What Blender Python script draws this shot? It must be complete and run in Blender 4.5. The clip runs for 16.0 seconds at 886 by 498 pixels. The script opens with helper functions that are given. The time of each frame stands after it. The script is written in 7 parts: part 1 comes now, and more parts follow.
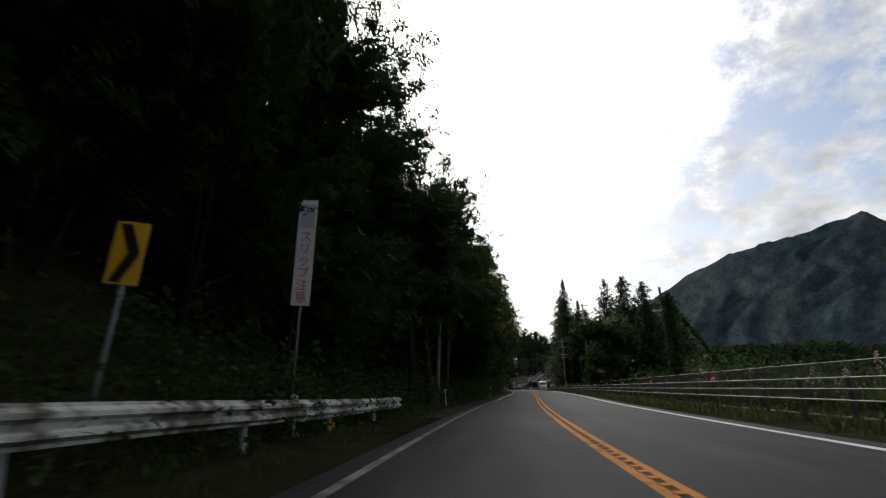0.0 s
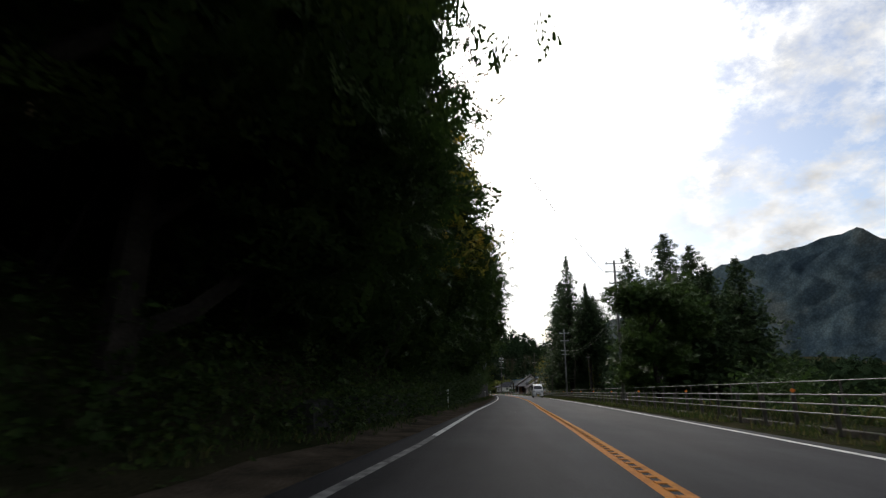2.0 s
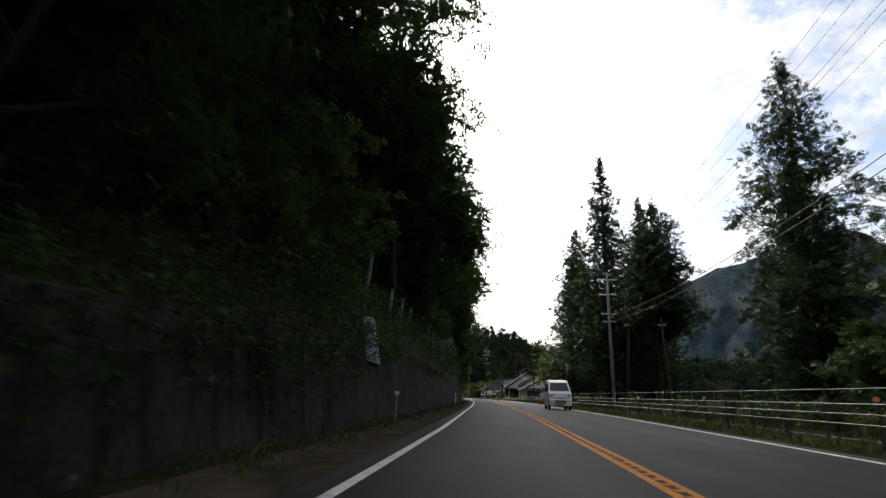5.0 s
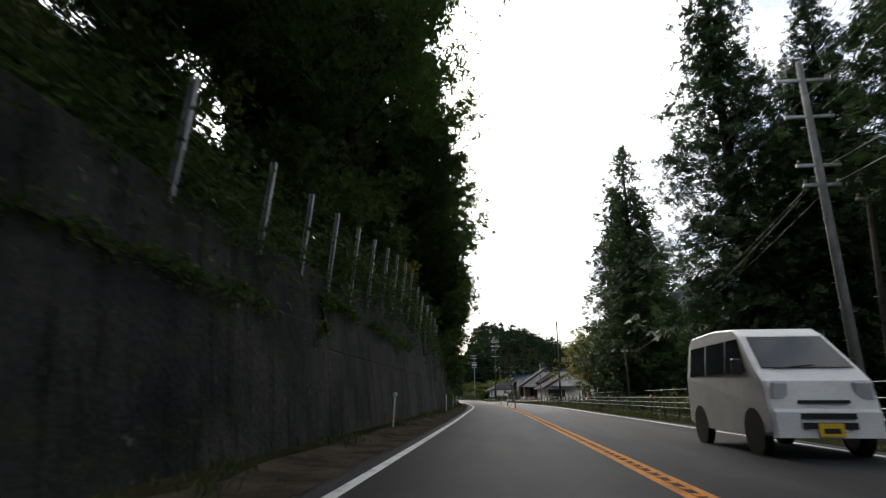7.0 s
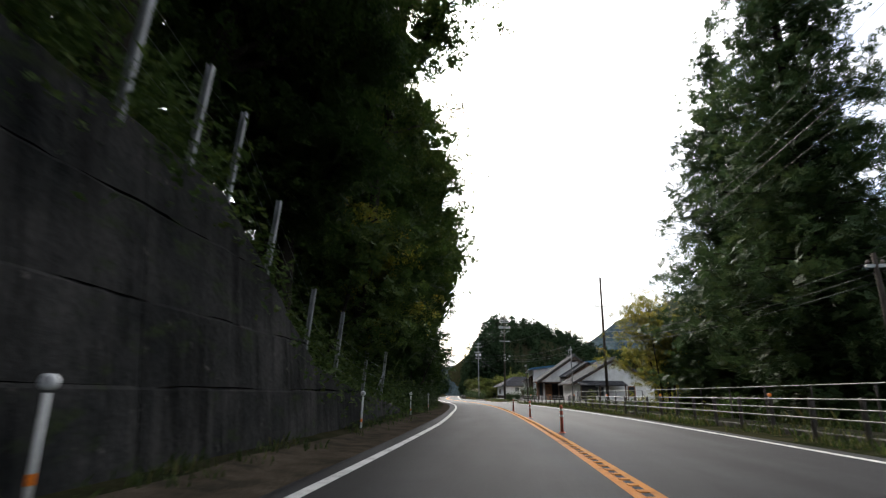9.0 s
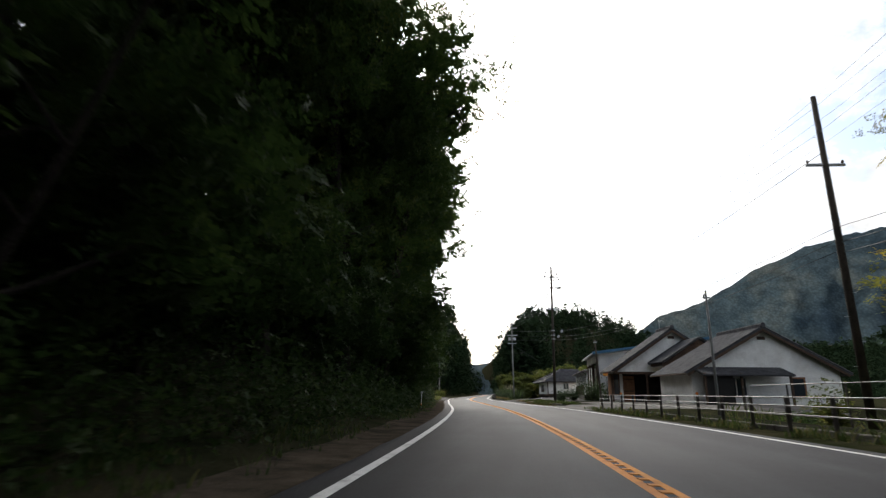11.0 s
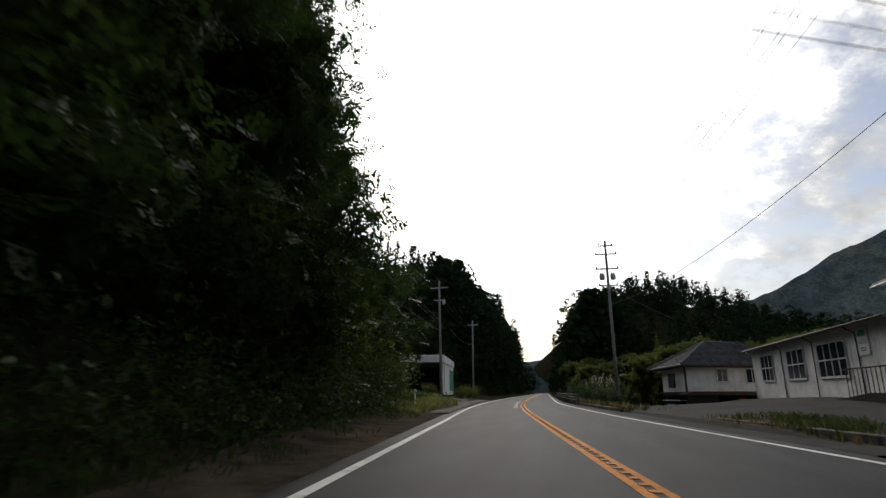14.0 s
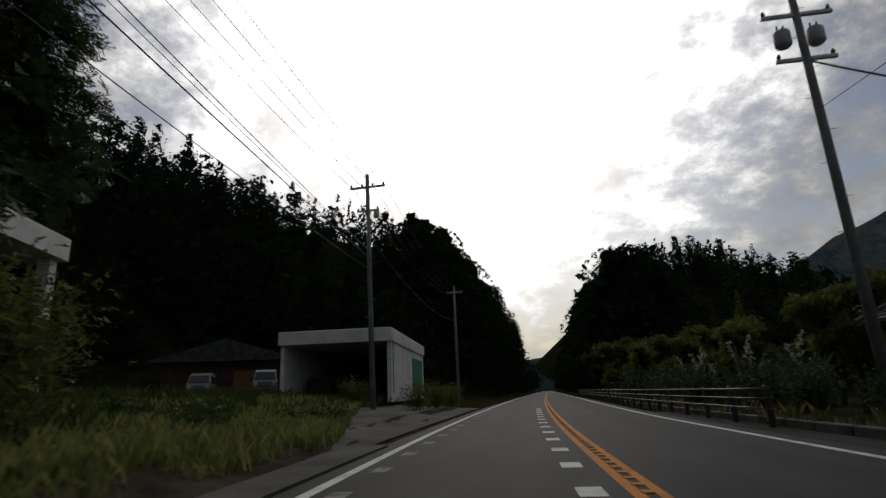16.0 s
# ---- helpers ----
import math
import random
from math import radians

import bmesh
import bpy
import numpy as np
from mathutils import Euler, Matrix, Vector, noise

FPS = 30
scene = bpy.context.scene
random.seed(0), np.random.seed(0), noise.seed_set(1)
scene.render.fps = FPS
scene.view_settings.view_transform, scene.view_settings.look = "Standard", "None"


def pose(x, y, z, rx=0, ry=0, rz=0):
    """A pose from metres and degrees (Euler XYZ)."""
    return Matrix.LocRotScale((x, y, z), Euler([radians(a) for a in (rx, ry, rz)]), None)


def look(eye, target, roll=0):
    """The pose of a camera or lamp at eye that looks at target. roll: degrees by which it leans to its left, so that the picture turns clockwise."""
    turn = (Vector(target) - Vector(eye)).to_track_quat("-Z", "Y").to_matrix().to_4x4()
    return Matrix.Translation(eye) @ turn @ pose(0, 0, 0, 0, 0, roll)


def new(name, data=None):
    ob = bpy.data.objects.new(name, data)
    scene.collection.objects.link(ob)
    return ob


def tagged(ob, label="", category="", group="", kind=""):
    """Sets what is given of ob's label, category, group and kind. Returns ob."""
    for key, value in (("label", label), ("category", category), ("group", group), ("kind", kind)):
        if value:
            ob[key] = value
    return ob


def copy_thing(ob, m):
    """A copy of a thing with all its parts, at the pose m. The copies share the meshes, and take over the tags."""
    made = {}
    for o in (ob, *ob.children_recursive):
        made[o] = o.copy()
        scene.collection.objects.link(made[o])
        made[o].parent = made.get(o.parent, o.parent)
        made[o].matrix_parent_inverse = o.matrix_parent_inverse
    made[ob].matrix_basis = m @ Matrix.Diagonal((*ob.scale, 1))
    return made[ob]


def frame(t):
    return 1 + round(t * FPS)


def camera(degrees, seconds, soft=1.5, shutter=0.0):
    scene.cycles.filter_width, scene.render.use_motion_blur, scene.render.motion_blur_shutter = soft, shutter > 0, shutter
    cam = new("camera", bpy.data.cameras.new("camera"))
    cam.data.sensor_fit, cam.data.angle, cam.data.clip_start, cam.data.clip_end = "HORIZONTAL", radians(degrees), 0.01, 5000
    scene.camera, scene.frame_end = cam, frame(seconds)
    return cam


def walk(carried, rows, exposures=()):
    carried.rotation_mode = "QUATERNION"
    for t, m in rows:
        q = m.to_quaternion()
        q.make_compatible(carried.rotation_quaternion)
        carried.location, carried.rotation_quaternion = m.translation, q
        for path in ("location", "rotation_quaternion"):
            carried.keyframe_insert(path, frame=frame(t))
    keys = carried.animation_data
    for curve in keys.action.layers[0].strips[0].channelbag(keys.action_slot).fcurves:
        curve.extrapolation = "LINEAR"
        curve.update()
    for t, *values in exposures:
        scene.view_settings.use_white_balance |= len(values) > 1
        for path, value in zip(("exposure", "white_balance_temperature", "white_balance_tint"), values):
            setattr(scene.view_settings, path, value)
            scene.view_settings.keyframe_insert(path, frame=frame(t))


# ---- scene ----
import itertools

# ---- the camera and its walk ----
cam = camera(78.0, 16.0, soft=1.3, shutter=0.15)
PATH = [
    (0.0, pose(-1.650, 0.000, 0.930, 104.50, 2.01, 6.21)),
    (0.5, pose(-1.657, 8.511, 0.930, 104.58, 0.66, 5.46)),
    (1.0, pose(-1.495, 17.028, 0.930, 104.89, 0.72, 5.12)),
    (1.5, pose(-1.187, 25.355, 0.930, 104.48, 0.43, 4.80)),
    (2.0, pose(-1.083, 33.731, 0.930, 104.61, -0.26, 4.64)),
    (2.5, pose(-0.949, 42.243, 0.930, 104.83, -0.96, 4.33)),
    (3.0, pose(-0.626, 50.893, 0.930, 105.01, -0.53, 4.08)),
    (3.5, pose(-0.284, 59.871, 0.930, 104.99, -0.31, 3.82)),
    (4.0, pose(0.107, 69.018, 0.930, 104.97, -0.31, 3.55)),
    (4.5, pose(0.537, 78.178, 0.930, 104.95, -0.51, 3.35)),
    (5.0, pose(0.971, 87.198, 0.930, 104.91, -1.08, 3.40)),
    (5.5, pose(1.358, 95.991, 0.930, 104.85, -2.00, 3.89)),
    (6.0, pose(1.736, 104.505, 0.930, 105.14, -0.97, 4.25)),
    (6.5, pose(1.907, 112.581, 0.930, 105.34, -0.36, 4.46)),
    (7.0, pose(1.903, 120.308, 0.930, 105.13, 0.05, 4.50)),
    (7.5, pose(2.167, 128.349, 0.930, 105.14, 0.07, 4.51)),
    (8.0, pose(2.406, 136.500, 0.930, 105.02, 0.30, 4.59)),
    (8.5, pose(2.462, 144.714, 0.930, 105.29, 0.76, 4.90)),
    (9.0, pose(2.548, 153.285, 0.930, 104.92, -0.46, 5.52)),
    (9.5, pose(2.366, 162.142, 0.930, 104.67, -0.95, 6.31)),
    (10.0, pose(2.109, 170.714, 0.930, 104.09, -1.65, 7.35)),
    (10.5, pose(1.913, 179.247, 0.930, 104.55, -0.94, 8.05)),
    (11.0, pose(1.593, 187.731, 0.930, 104.77, -0.46, 9.13)),
    (11.5, pose(1.085, 196.142, 0.930, 104.80, -0.29, 10.64)),
    (12.0, pose(0.359, 204.473, 0.930, 104.69, -0.33, 12.19)),
    (12.5, pose(-0.579, 212.743, 0.930, 104.68, -1.05, 13.26)),
    (13.0, pose(-1.667, 220.911, 0.930, 104.66, -0.61, 13.72)),
    (13.5, pose(-2.739, 228.771, 0.930, 104.92, 0.07, 14.01)),
    (14.0, pose(-3.821, 236.535, 0.930, 104.66, 0.01, 14.39)),
    (14.5, pose(-4.934, 244.149, 0.930, 104.64, 0.23, 14.69)),
    (15.0, pose(-6.097, 251.702, 0.930, 104.91, 0.94, 14.74)),
    (15.5, pose(-7.181, 259.196, 0.930, 104.81, 2.10, 14.82)),
    (16.0, pose(-8.155, 266.318, 0.930, 104.86, 2.26, 14.51)),
]

EXPOSURES = [(0.0, 0.0), (1.5, 0.2), (3.0, 0.35), (5.5, 0.6), (7.0, 0.95), (8.5, 1.3), (9.5, 1.3), (10.0, 1.2), (12.5, 0.1), (14.5, -0.4), (15.5, -0.95), (16.0, -1.35)]
walk(cam, PATH, EXPOSURES)

# ---- sky and sun ----
SUN_AZ, SUN_EL = -12.0, 36.0   # degrees right of +y, degrees up
sun_dir = Vector((math.sin(radians(SUN_AZ)) * math.cos(radians(SUN_EL)), math.cos(radians(SUN_AZ)) * math.cos(radians(SUN_EL)), math.sin(radians(SUN_EL))))
world = bpy.data.worlds.new("sky")
scene.world = world
world.use_nodes = True
wn, wl = world.node_tree.nodes, world.node_tree.links
background = wn["Background"]
sky = wn.new("ShaderNodeTexSky")
sky.sky_type, sky.sun_disc = "NISHITA", False
sky.sun_elevation, sky.sun_rotation = radians(SUN_EL), radians(SUN_AZ)
sky.air_density, sky.dust_density = 1.0, 2.0
coords = wn.new("ShaderNodeTexCoord")
# the clouds lie on a flat sheet overhead
split = wn.new("ShaderNodeSeparateXYZ")
wl.new(coords.outputs["Generated"], split.inputs[0])
lifted = wn.new("ShaderNodeMath")
lifted.operation = "ADD"
lifted.inputs[1].default_value = 0.5
wl.new(split.outputs["Z"], lifted.inputs[0])
above = wn.new("ShaderNodeMath")
above.operation = "MAXIMUM"
above.inputs[1].default_value = 0.06
wl.new(lifted.outputs["Value"], above.inputs[0])
squash = wn.new("ShaderNodeVectorMath")
squash.operation = "DIVIDE"
wl.new(coords.outputs["Generated"], squash.inputs[0])
spread_out = wn.new("ShaderNodeCombineXYZ")
for k in range(3):
    wl.new(above.outputs["Value"], spread_out.inputs[k])
wl.new(spread_out.outputs["Vector"], squash.inputs[1])
puffs = wn.new("ShaderNodeTexNoise")
puffs.inputs["Scale"].default_value, puffs.inputs["Detail"].default_value, puffs.inputs["Roughness"].default_value = 8.5, 12.0, 0.66
wl.new(squash.outputs["Vector"], puffs.inputs["Vector"])
cover = wn.new("ShaderNodeValToRGB")
cover.color_ramp.elements[0].position, cover.color_ramp.elements[1].position = 0.40, 0.60
wl.new(puffs.outputs["Fac"], cover.inputs["Fac"])
shade = wn.new("ShaderNodeTexNoise")
shade.inputs["Scale"].default_value, shade.inputs["Detail"].default_value = 11.0, 9.0
wl.new(squash.outputs["Vector"], shade.inputs["Vector"])
towards = wn.new("ShaderNodeVectorMath")
towards.operation = "DOT_PRODUCT"
towards.inputs[1].default_value = sun_dir
wl.new(coords.outputs["Generated"], towards.inputs[0])
glow = wn.new("ShaderNodeMapRange")
glow.interpolation_type = "SMOOTHERSTEP"
glow.inputs["From Min"].default_value, glow.inputs["From Max"].default_value = 0.90, 1.13
glow.inputs["To Min"].default_value, glow.inputs["To Max"].default_value = 0.0, 1.0
ragged = wn.new("ShaderNodeMath")
ragged.operation = "MULTIPLY_ADD"
ragged.inputs[1].default_value = 0.22
wl.new(puffs.outputs["Fac"], ragged.inputs[0])
wl.new(towards.outputs["Value"], ragged.inputs[2])
wl.new(ragged.outputs["Value"], glow.inputs["Value"])
lit = wn.new("ShaderNodeMapRange")
lit.inputs["From Min"].default_value, lit.inputs["From Max"].default_value = 0.25, 0.75
lit.inputs["To Min"].default_value, lit.inputs["To Max"].default_value = 3.6, 8.8
wl.new(shade.outputs["Fac"], lit.inputs["Value"])
bright = wn.new("ShaderNodeMath")
bright.operation = "MULTIPLY_ADD"
bright.inputs[1].default_value = 22.0
wl.new(glow.outputs["Result"], bright.inputs[0])
wl.new(lit.outputs["Result"], bright.inputs[2])
cloud = wn.new("ShaderNodeCombineColor")
for k in range(3):
    wl.new(bright.outputs["Value"], cloud.inputs[k])
veil = wn.new("ShaderNodeMix")
veil.data_type = "RGBA"
wl.new(cover.outputs["Color"], veil.inputs["Factor"])
wl.new(sky.outputs["Color"], veil.inputs["A"])
wl.new(cloud.outputs["Color"], veil.inputs["B"])
aureole = wn.new("ShaderNodeMix")
aureole.data_type, aureole.blend_type, aureole.clamp_result = "RGBA", "ADD", False
wl.new(glow.outputs["Result"], aureole.inputs["Factor"])
wl.new(veil.outputs["Result"], aureole.inputs["A"])
aureole.inputs["B"].default_value = (14.0, 13.6, 12.8, 1)
wl.new(aureole.outputs["Result"], background.inputs["Color"])
background.inputs["Strength"].default_value = 0.12

sun = new("sun", bpy.data.lights.new("sun", "SUN"))
sun.data.energy, sun.data.angle, sun.data.color = 1.3, radians(4.0), (1.0, 0.93, 0.82)
sun.matrix_world = look(sun_dir * 400, (0, 0, 0))


# ---- the line of the road ----
KNOT_Y = [-60, 0, 30, 60, 90, 120, 150, 180, 210, 240, 270, 300, 340, 400, 500, 700]
KNOT_X = [2.39, 0.16, 0.48, 1.88, 3.03, 3.86, 4.31, 3.86, 1.68, -2.55, -7.25, -10.4, -13.55, -17.74, -24.74, -38.72]


def natural_spline(ky, kx):
    n = len(ky)
    step = np.diff(ky)
    a, b = np.eye(n), np.zeros(n)
    for i in range(1, n - 1):
        a[i, i - 1], a[i, i], a[i, i + 1] = step[i - 1], 2 * (step[i - 1] + step[i]), step[i]
        b[i] = 6 * ((kx[i + 1] - kx[i]) / step[i] - (kx[i] - kx[i - 1]) / step[i - 1])
    return np.linalg.solve(a, b)


KNOT_M = natural_spline(np.array(KNOT_Y, float), np.array(KNOT_X))


def centre_x(y):
    if y < KNOT_Y[0]:
        return KNOT_X[0] - (y - KNOT_Y[0]) * 0.037
    if y > KNOT_Y[-1]:
        return KNOT_X[-1] - (y - KNOT_Y[-1]) * 0.14
    i = min(max(int(np.searchsorted(KNOT_Y, y)) - 1, 0), len(KNOT_Y) - 2)
    w = KNOT_Y[i + 1] - KNOT_Y[i]
    a = (KNOT_Y[i + 1] - y) / w
    b = 1 - a
    return a * KNOT_X[i] + b * KNOT_X[i + 1] + ((a ** 3 - a) * KNOT_M[i] + (b ** 3 - b) * KNOT_M[i + 1]) * w * w / 6


def along(y):
    """The road's heading at y as a unit vector."""
    d = centre_x(y + 0.5) - centre_x(y - 0.5)
    n = math.hypot(d, 1)
    return d / n, 1 / n


def rp(l, y, z=0.0):
    """The place l metres right of the road's middle at y."""
    dx, dy = along(y)
    return Vector((centre_x(y) + l * dy, y - l * dx, z))


def turn(y):
    """The road's heading at y in degrees, anticlockwise from +y."""
    dx, dy = along(y)
    return math.degrees(math.atan2(-dx, dy))


def steps(table):
    ys, vs = [p[0] for p in table], [p[1] for p in table]
    return lambda y: float(np.interp(y, ys, vs))


edge_right = steps([(-60, 3.0), (8, 3.0), (30, 3.4), (48, 3.75), (100, 4.2), (118, 4.3), (138, 4.05), (155, 3.9), (178, 4.2), (205, 4.2), (225, 4.05), (240, 3.5), (258, 3.05), (285, 2.8), (320, 3.2), (700, 3.3)])
centre_lat = steps([(-60, -0.3), (8, -0.33), (30, -0.2), (48, -0.17), (65, -0.3), (95, -0.05), (120, 0.0), (138, -0.2), (155, -0.32), (185, -0.3), (222, -0.2), (240, -0.3), (256, -0.25), (280, -0.22), (320, -0.1), (700, 0.0)])
edge_left = steps([(-60, -3.6), (30, -3.55), (44, -3.42), (62, -3.75), (95, -3.5), (104, -3.46), (122, -3.6), (155, -3.7), (172, -3.5), (184, -3.58), (222, -3.45), (240, -3.66), (256, -3.45), (280, -3.53), (700, -3.5)])
wall_height = steps([(44, 0.7), (46, 0.8), (60, 0.9), (85, 1.4), (95, 2.0), (104, 3.0), (110, 3.6), (119, 3.65), (128, 3.45), (131.5, 3.65), (136.4, 4.1), (140.5, 4.5), (144, 4.7), (147, 4.45), (151, 4.25), (158, 4.05), (161, 3.95), (162.7, 3.0), (165.2, 1.55), (167.8, 1.15), (171.3, 0.85), (174.7, 0.6), (177, 0.35)])
WALL_FROM, WALL_TO = 44.0, 177.0
yard_level = steps([(212, 0.28), (252, 0.28), (262, 0.62), (269, 0.66), (276, 0.52), (283, 0.35), (286.5, -0.5), (294, -1.1), (310, -1.25)])
yard_dip = steps([(212, 0.28), (252, 0.28), (262, 0.5), (268, 0.4), (274, 0.0), (280, -0.4), (286, -0.62), (294, -1.1), (310, -1.25)])   # the yard's lower side, by the road


def smooth(a, b, v):
    v = min(max((v - a) / (b - a), 0.0), 1.0)
    return v * v * (3 - 2 * v)


def rail_lat(y):
    return edge_right(y) + 1.95 if y < 250 else edge_right(y) + 0.95


def hills(x, y, l):
    """Wooded hills on both sides of the road's far end."""
    # left crest runs from (-95, 305) to (-28, 390)
    s = ((y - 305) * 67 - (x + 95) * 85) / 108.2
    left = (34 - 7 * smooth(-95, -28, x)) * smooth(-48, 2, s) * smooth(-9, -26, l) * smooth(285, 320, y)
    right = 28.5 * smooth(335, 410, y) * smooth(7, 30, l) * (1 - 0.55 * smooth(14, 62, x))
    return left + right + 26 * smooth(480, 640, y) * smooth(6, 30, abs(l))


def ground_height(l, y):
    p = rp(l, y)
    lumps = noise.noise(Vector((p.x * 0.13, p.y * 0.13, 0.0)))
    if l < 0:
        a = -l
        if a < 4.7:
            return -0.03
        if WALL_FROM < y < WALL_TO:
            bank = 0.0 if a < 5.95 else wall_height(y) - 0.1 + max(a - 6.2, 0) * 0.85
            bank += 0.0 if a > 5.95 else 0.12 * smooth(4.7, 5.4, a)
        else:
            bank = 0.25 * smooth(4.7, 6.2, a) + max(a - 6.0, 0) * 0.85
        bank = min(bank, 34 + 0.1 * a) + 0.5 * lumps * smooth(6.5, 12, a)
        field = 0.2 * smooth(4.7, 6, a) + 1.0 * smooth(6, 17, a) + 0.12 * lumps
        opened = smooth(248, 272, y + 0.4 * (a - 6))
        return bank * (1 - opened) + field * opened + hills(p.x, p.y, l)
    e = rail_lat(y)
    if l < e + 0.3:
        return -0.04
    valley = -0.28 * max(l - e - 3.2, 0)
    valley = max(valley, -6.5) + 0.3 * lumps * smooth(e + 3, e + 8, l)
    far_side = smooth(11.0, 16.5, l)
    lot = 0.08 + (yard_dip(y) * (1 - far_side) + yard_level(y) * far_side - 0.08) * smooth(e + 1, e + 7, l)
    houses = smooth(212, 226, y)
    return valley * (1 - houses) + lot * houses + hills(p.x, p.y, l)


def ground_at(x, y):
    """Ground height under a place of the plan."""
    v = y
    for _ in range(5):
        dx, dy = along(v)
        v += ((x - centre_x(v)) * dx + (y - v) * dy) * dy
    dx, dy = along(v)
    return ground_height((x - centre_x(v)) * dy - (y - v) * dx, v)


# ---- materials ----
def material(name, colour, dark=None, rough=0.8, scale=3.0, fine=40.0, bump=0.3, metal=0.0, spread=(0.35, 0.65), dist=0.02, island=0.0):
    """A rough surface with stains at one scale and grain at another."""
    m = bpy.data.materials.new(name)
    m.use_nodes = True
    n, k = m.node_tree.nodes, m.node_tree.links
    b = n["Principled BSDF"]
    where = n.new("ShaderNodeTexCoord")
    big, small = n.new("ShaderNodeTexNoise"), n.new("ShaderNodeTexNoise")
    big.inputs["Scale"].default_value, big.inputs["Detail"].default_value, big.inputs["Roughness"].default_value = scale, 6, 0.65
    small.inputs["Scale"].default_value, small.inputs["Detail"].default_value = fine, 5
    geometry = n.new("ShaderNodeNewGeometry")
    k.new(geometry.outputs["Position"], big.inputs["Vector"])
    k.new(geometry.outputs["Position"], small.inputs["Vector"])
    ramp = n.new("ShaderNodeValToRGB")
    dark = dark or tuple(c * 0.6 for c in colour)
    ramp.color_ramp.elements[0].position, ramp.color_ramp.elements[1].position = spread
    ramp.color_ramp.elements[0].color, ramp.color_ramp.elements[1].color = (*dark, 1), (*colour, 1)
    k.new(big.outputs["Fac"], ramp.inputs["Fac"])
    grain = n.new("ShaderNodeMix")
    grain.data_type, grain.blend_type = "RGBA", "MULTIPLY"
    grain.inputs["Factor"].default_value = 0.6
    tone = n.new("ShaderNodeMapRange")
    tone.inputs["From Min"].default_value, tone.inputs["From Max"].default_value = 0.3, 0.7
    tone.inputs["To Min"].default_value, tone.inputs["To Max"].default_value = 0.6, 1.25
    k.new(small.outputs["Fac"], tone.inputs["Value"])
    k.new(ramp.outputs["Color"], grain.inputs["A"])
    k.new(tone.outputs["Result"], grain.inputs["B"])
    last = grain.outputs["Result"]
    if island:
        info = n.new("ShaderNodeObjectInfo")
        vary = n.new("ShaderNodeMapRange")
        vary.inputs["To Min"].default_value, vary.inputs["To Max"].default_value = 1 - island, 1 + island
        k.new(info.outputs["Random"], vary.inputs["Value"])
        per = n.new("ShaderNodeMix")
        per.data_type, per.blend_type = "RGBA", "MULTIPLY"
        per.inputs["Factor"].default_value = 1.0
        k.new(last, per.inputs["A"])
        k.new(vary.outputs["Result"], per.inputs["B"])
        last = per.outputs["Result"]
    k.new(last, b.inputs["Base Color"])
    b.inputs["Roughness"].default_value, b.inputs["Metallic"].default_value = rough, metal
    b.inputs["Specular IOR Level"].default_value = 0.0 if rough > 0.94 else 0.05 if rough > 0.65 else 0.35
    relief = n.new("ShaderNodeBump")
    relief.inputs["Strength"].default_value, relief.inputs["Distance"].default_value = bump, dist
    k.new(small.outputs["Fac"], relief.inputs["Height"])
    k.new(relief.outputs["Normal"], b.inputs["Normal"])
    return m


LEAF_TONE = 1.35


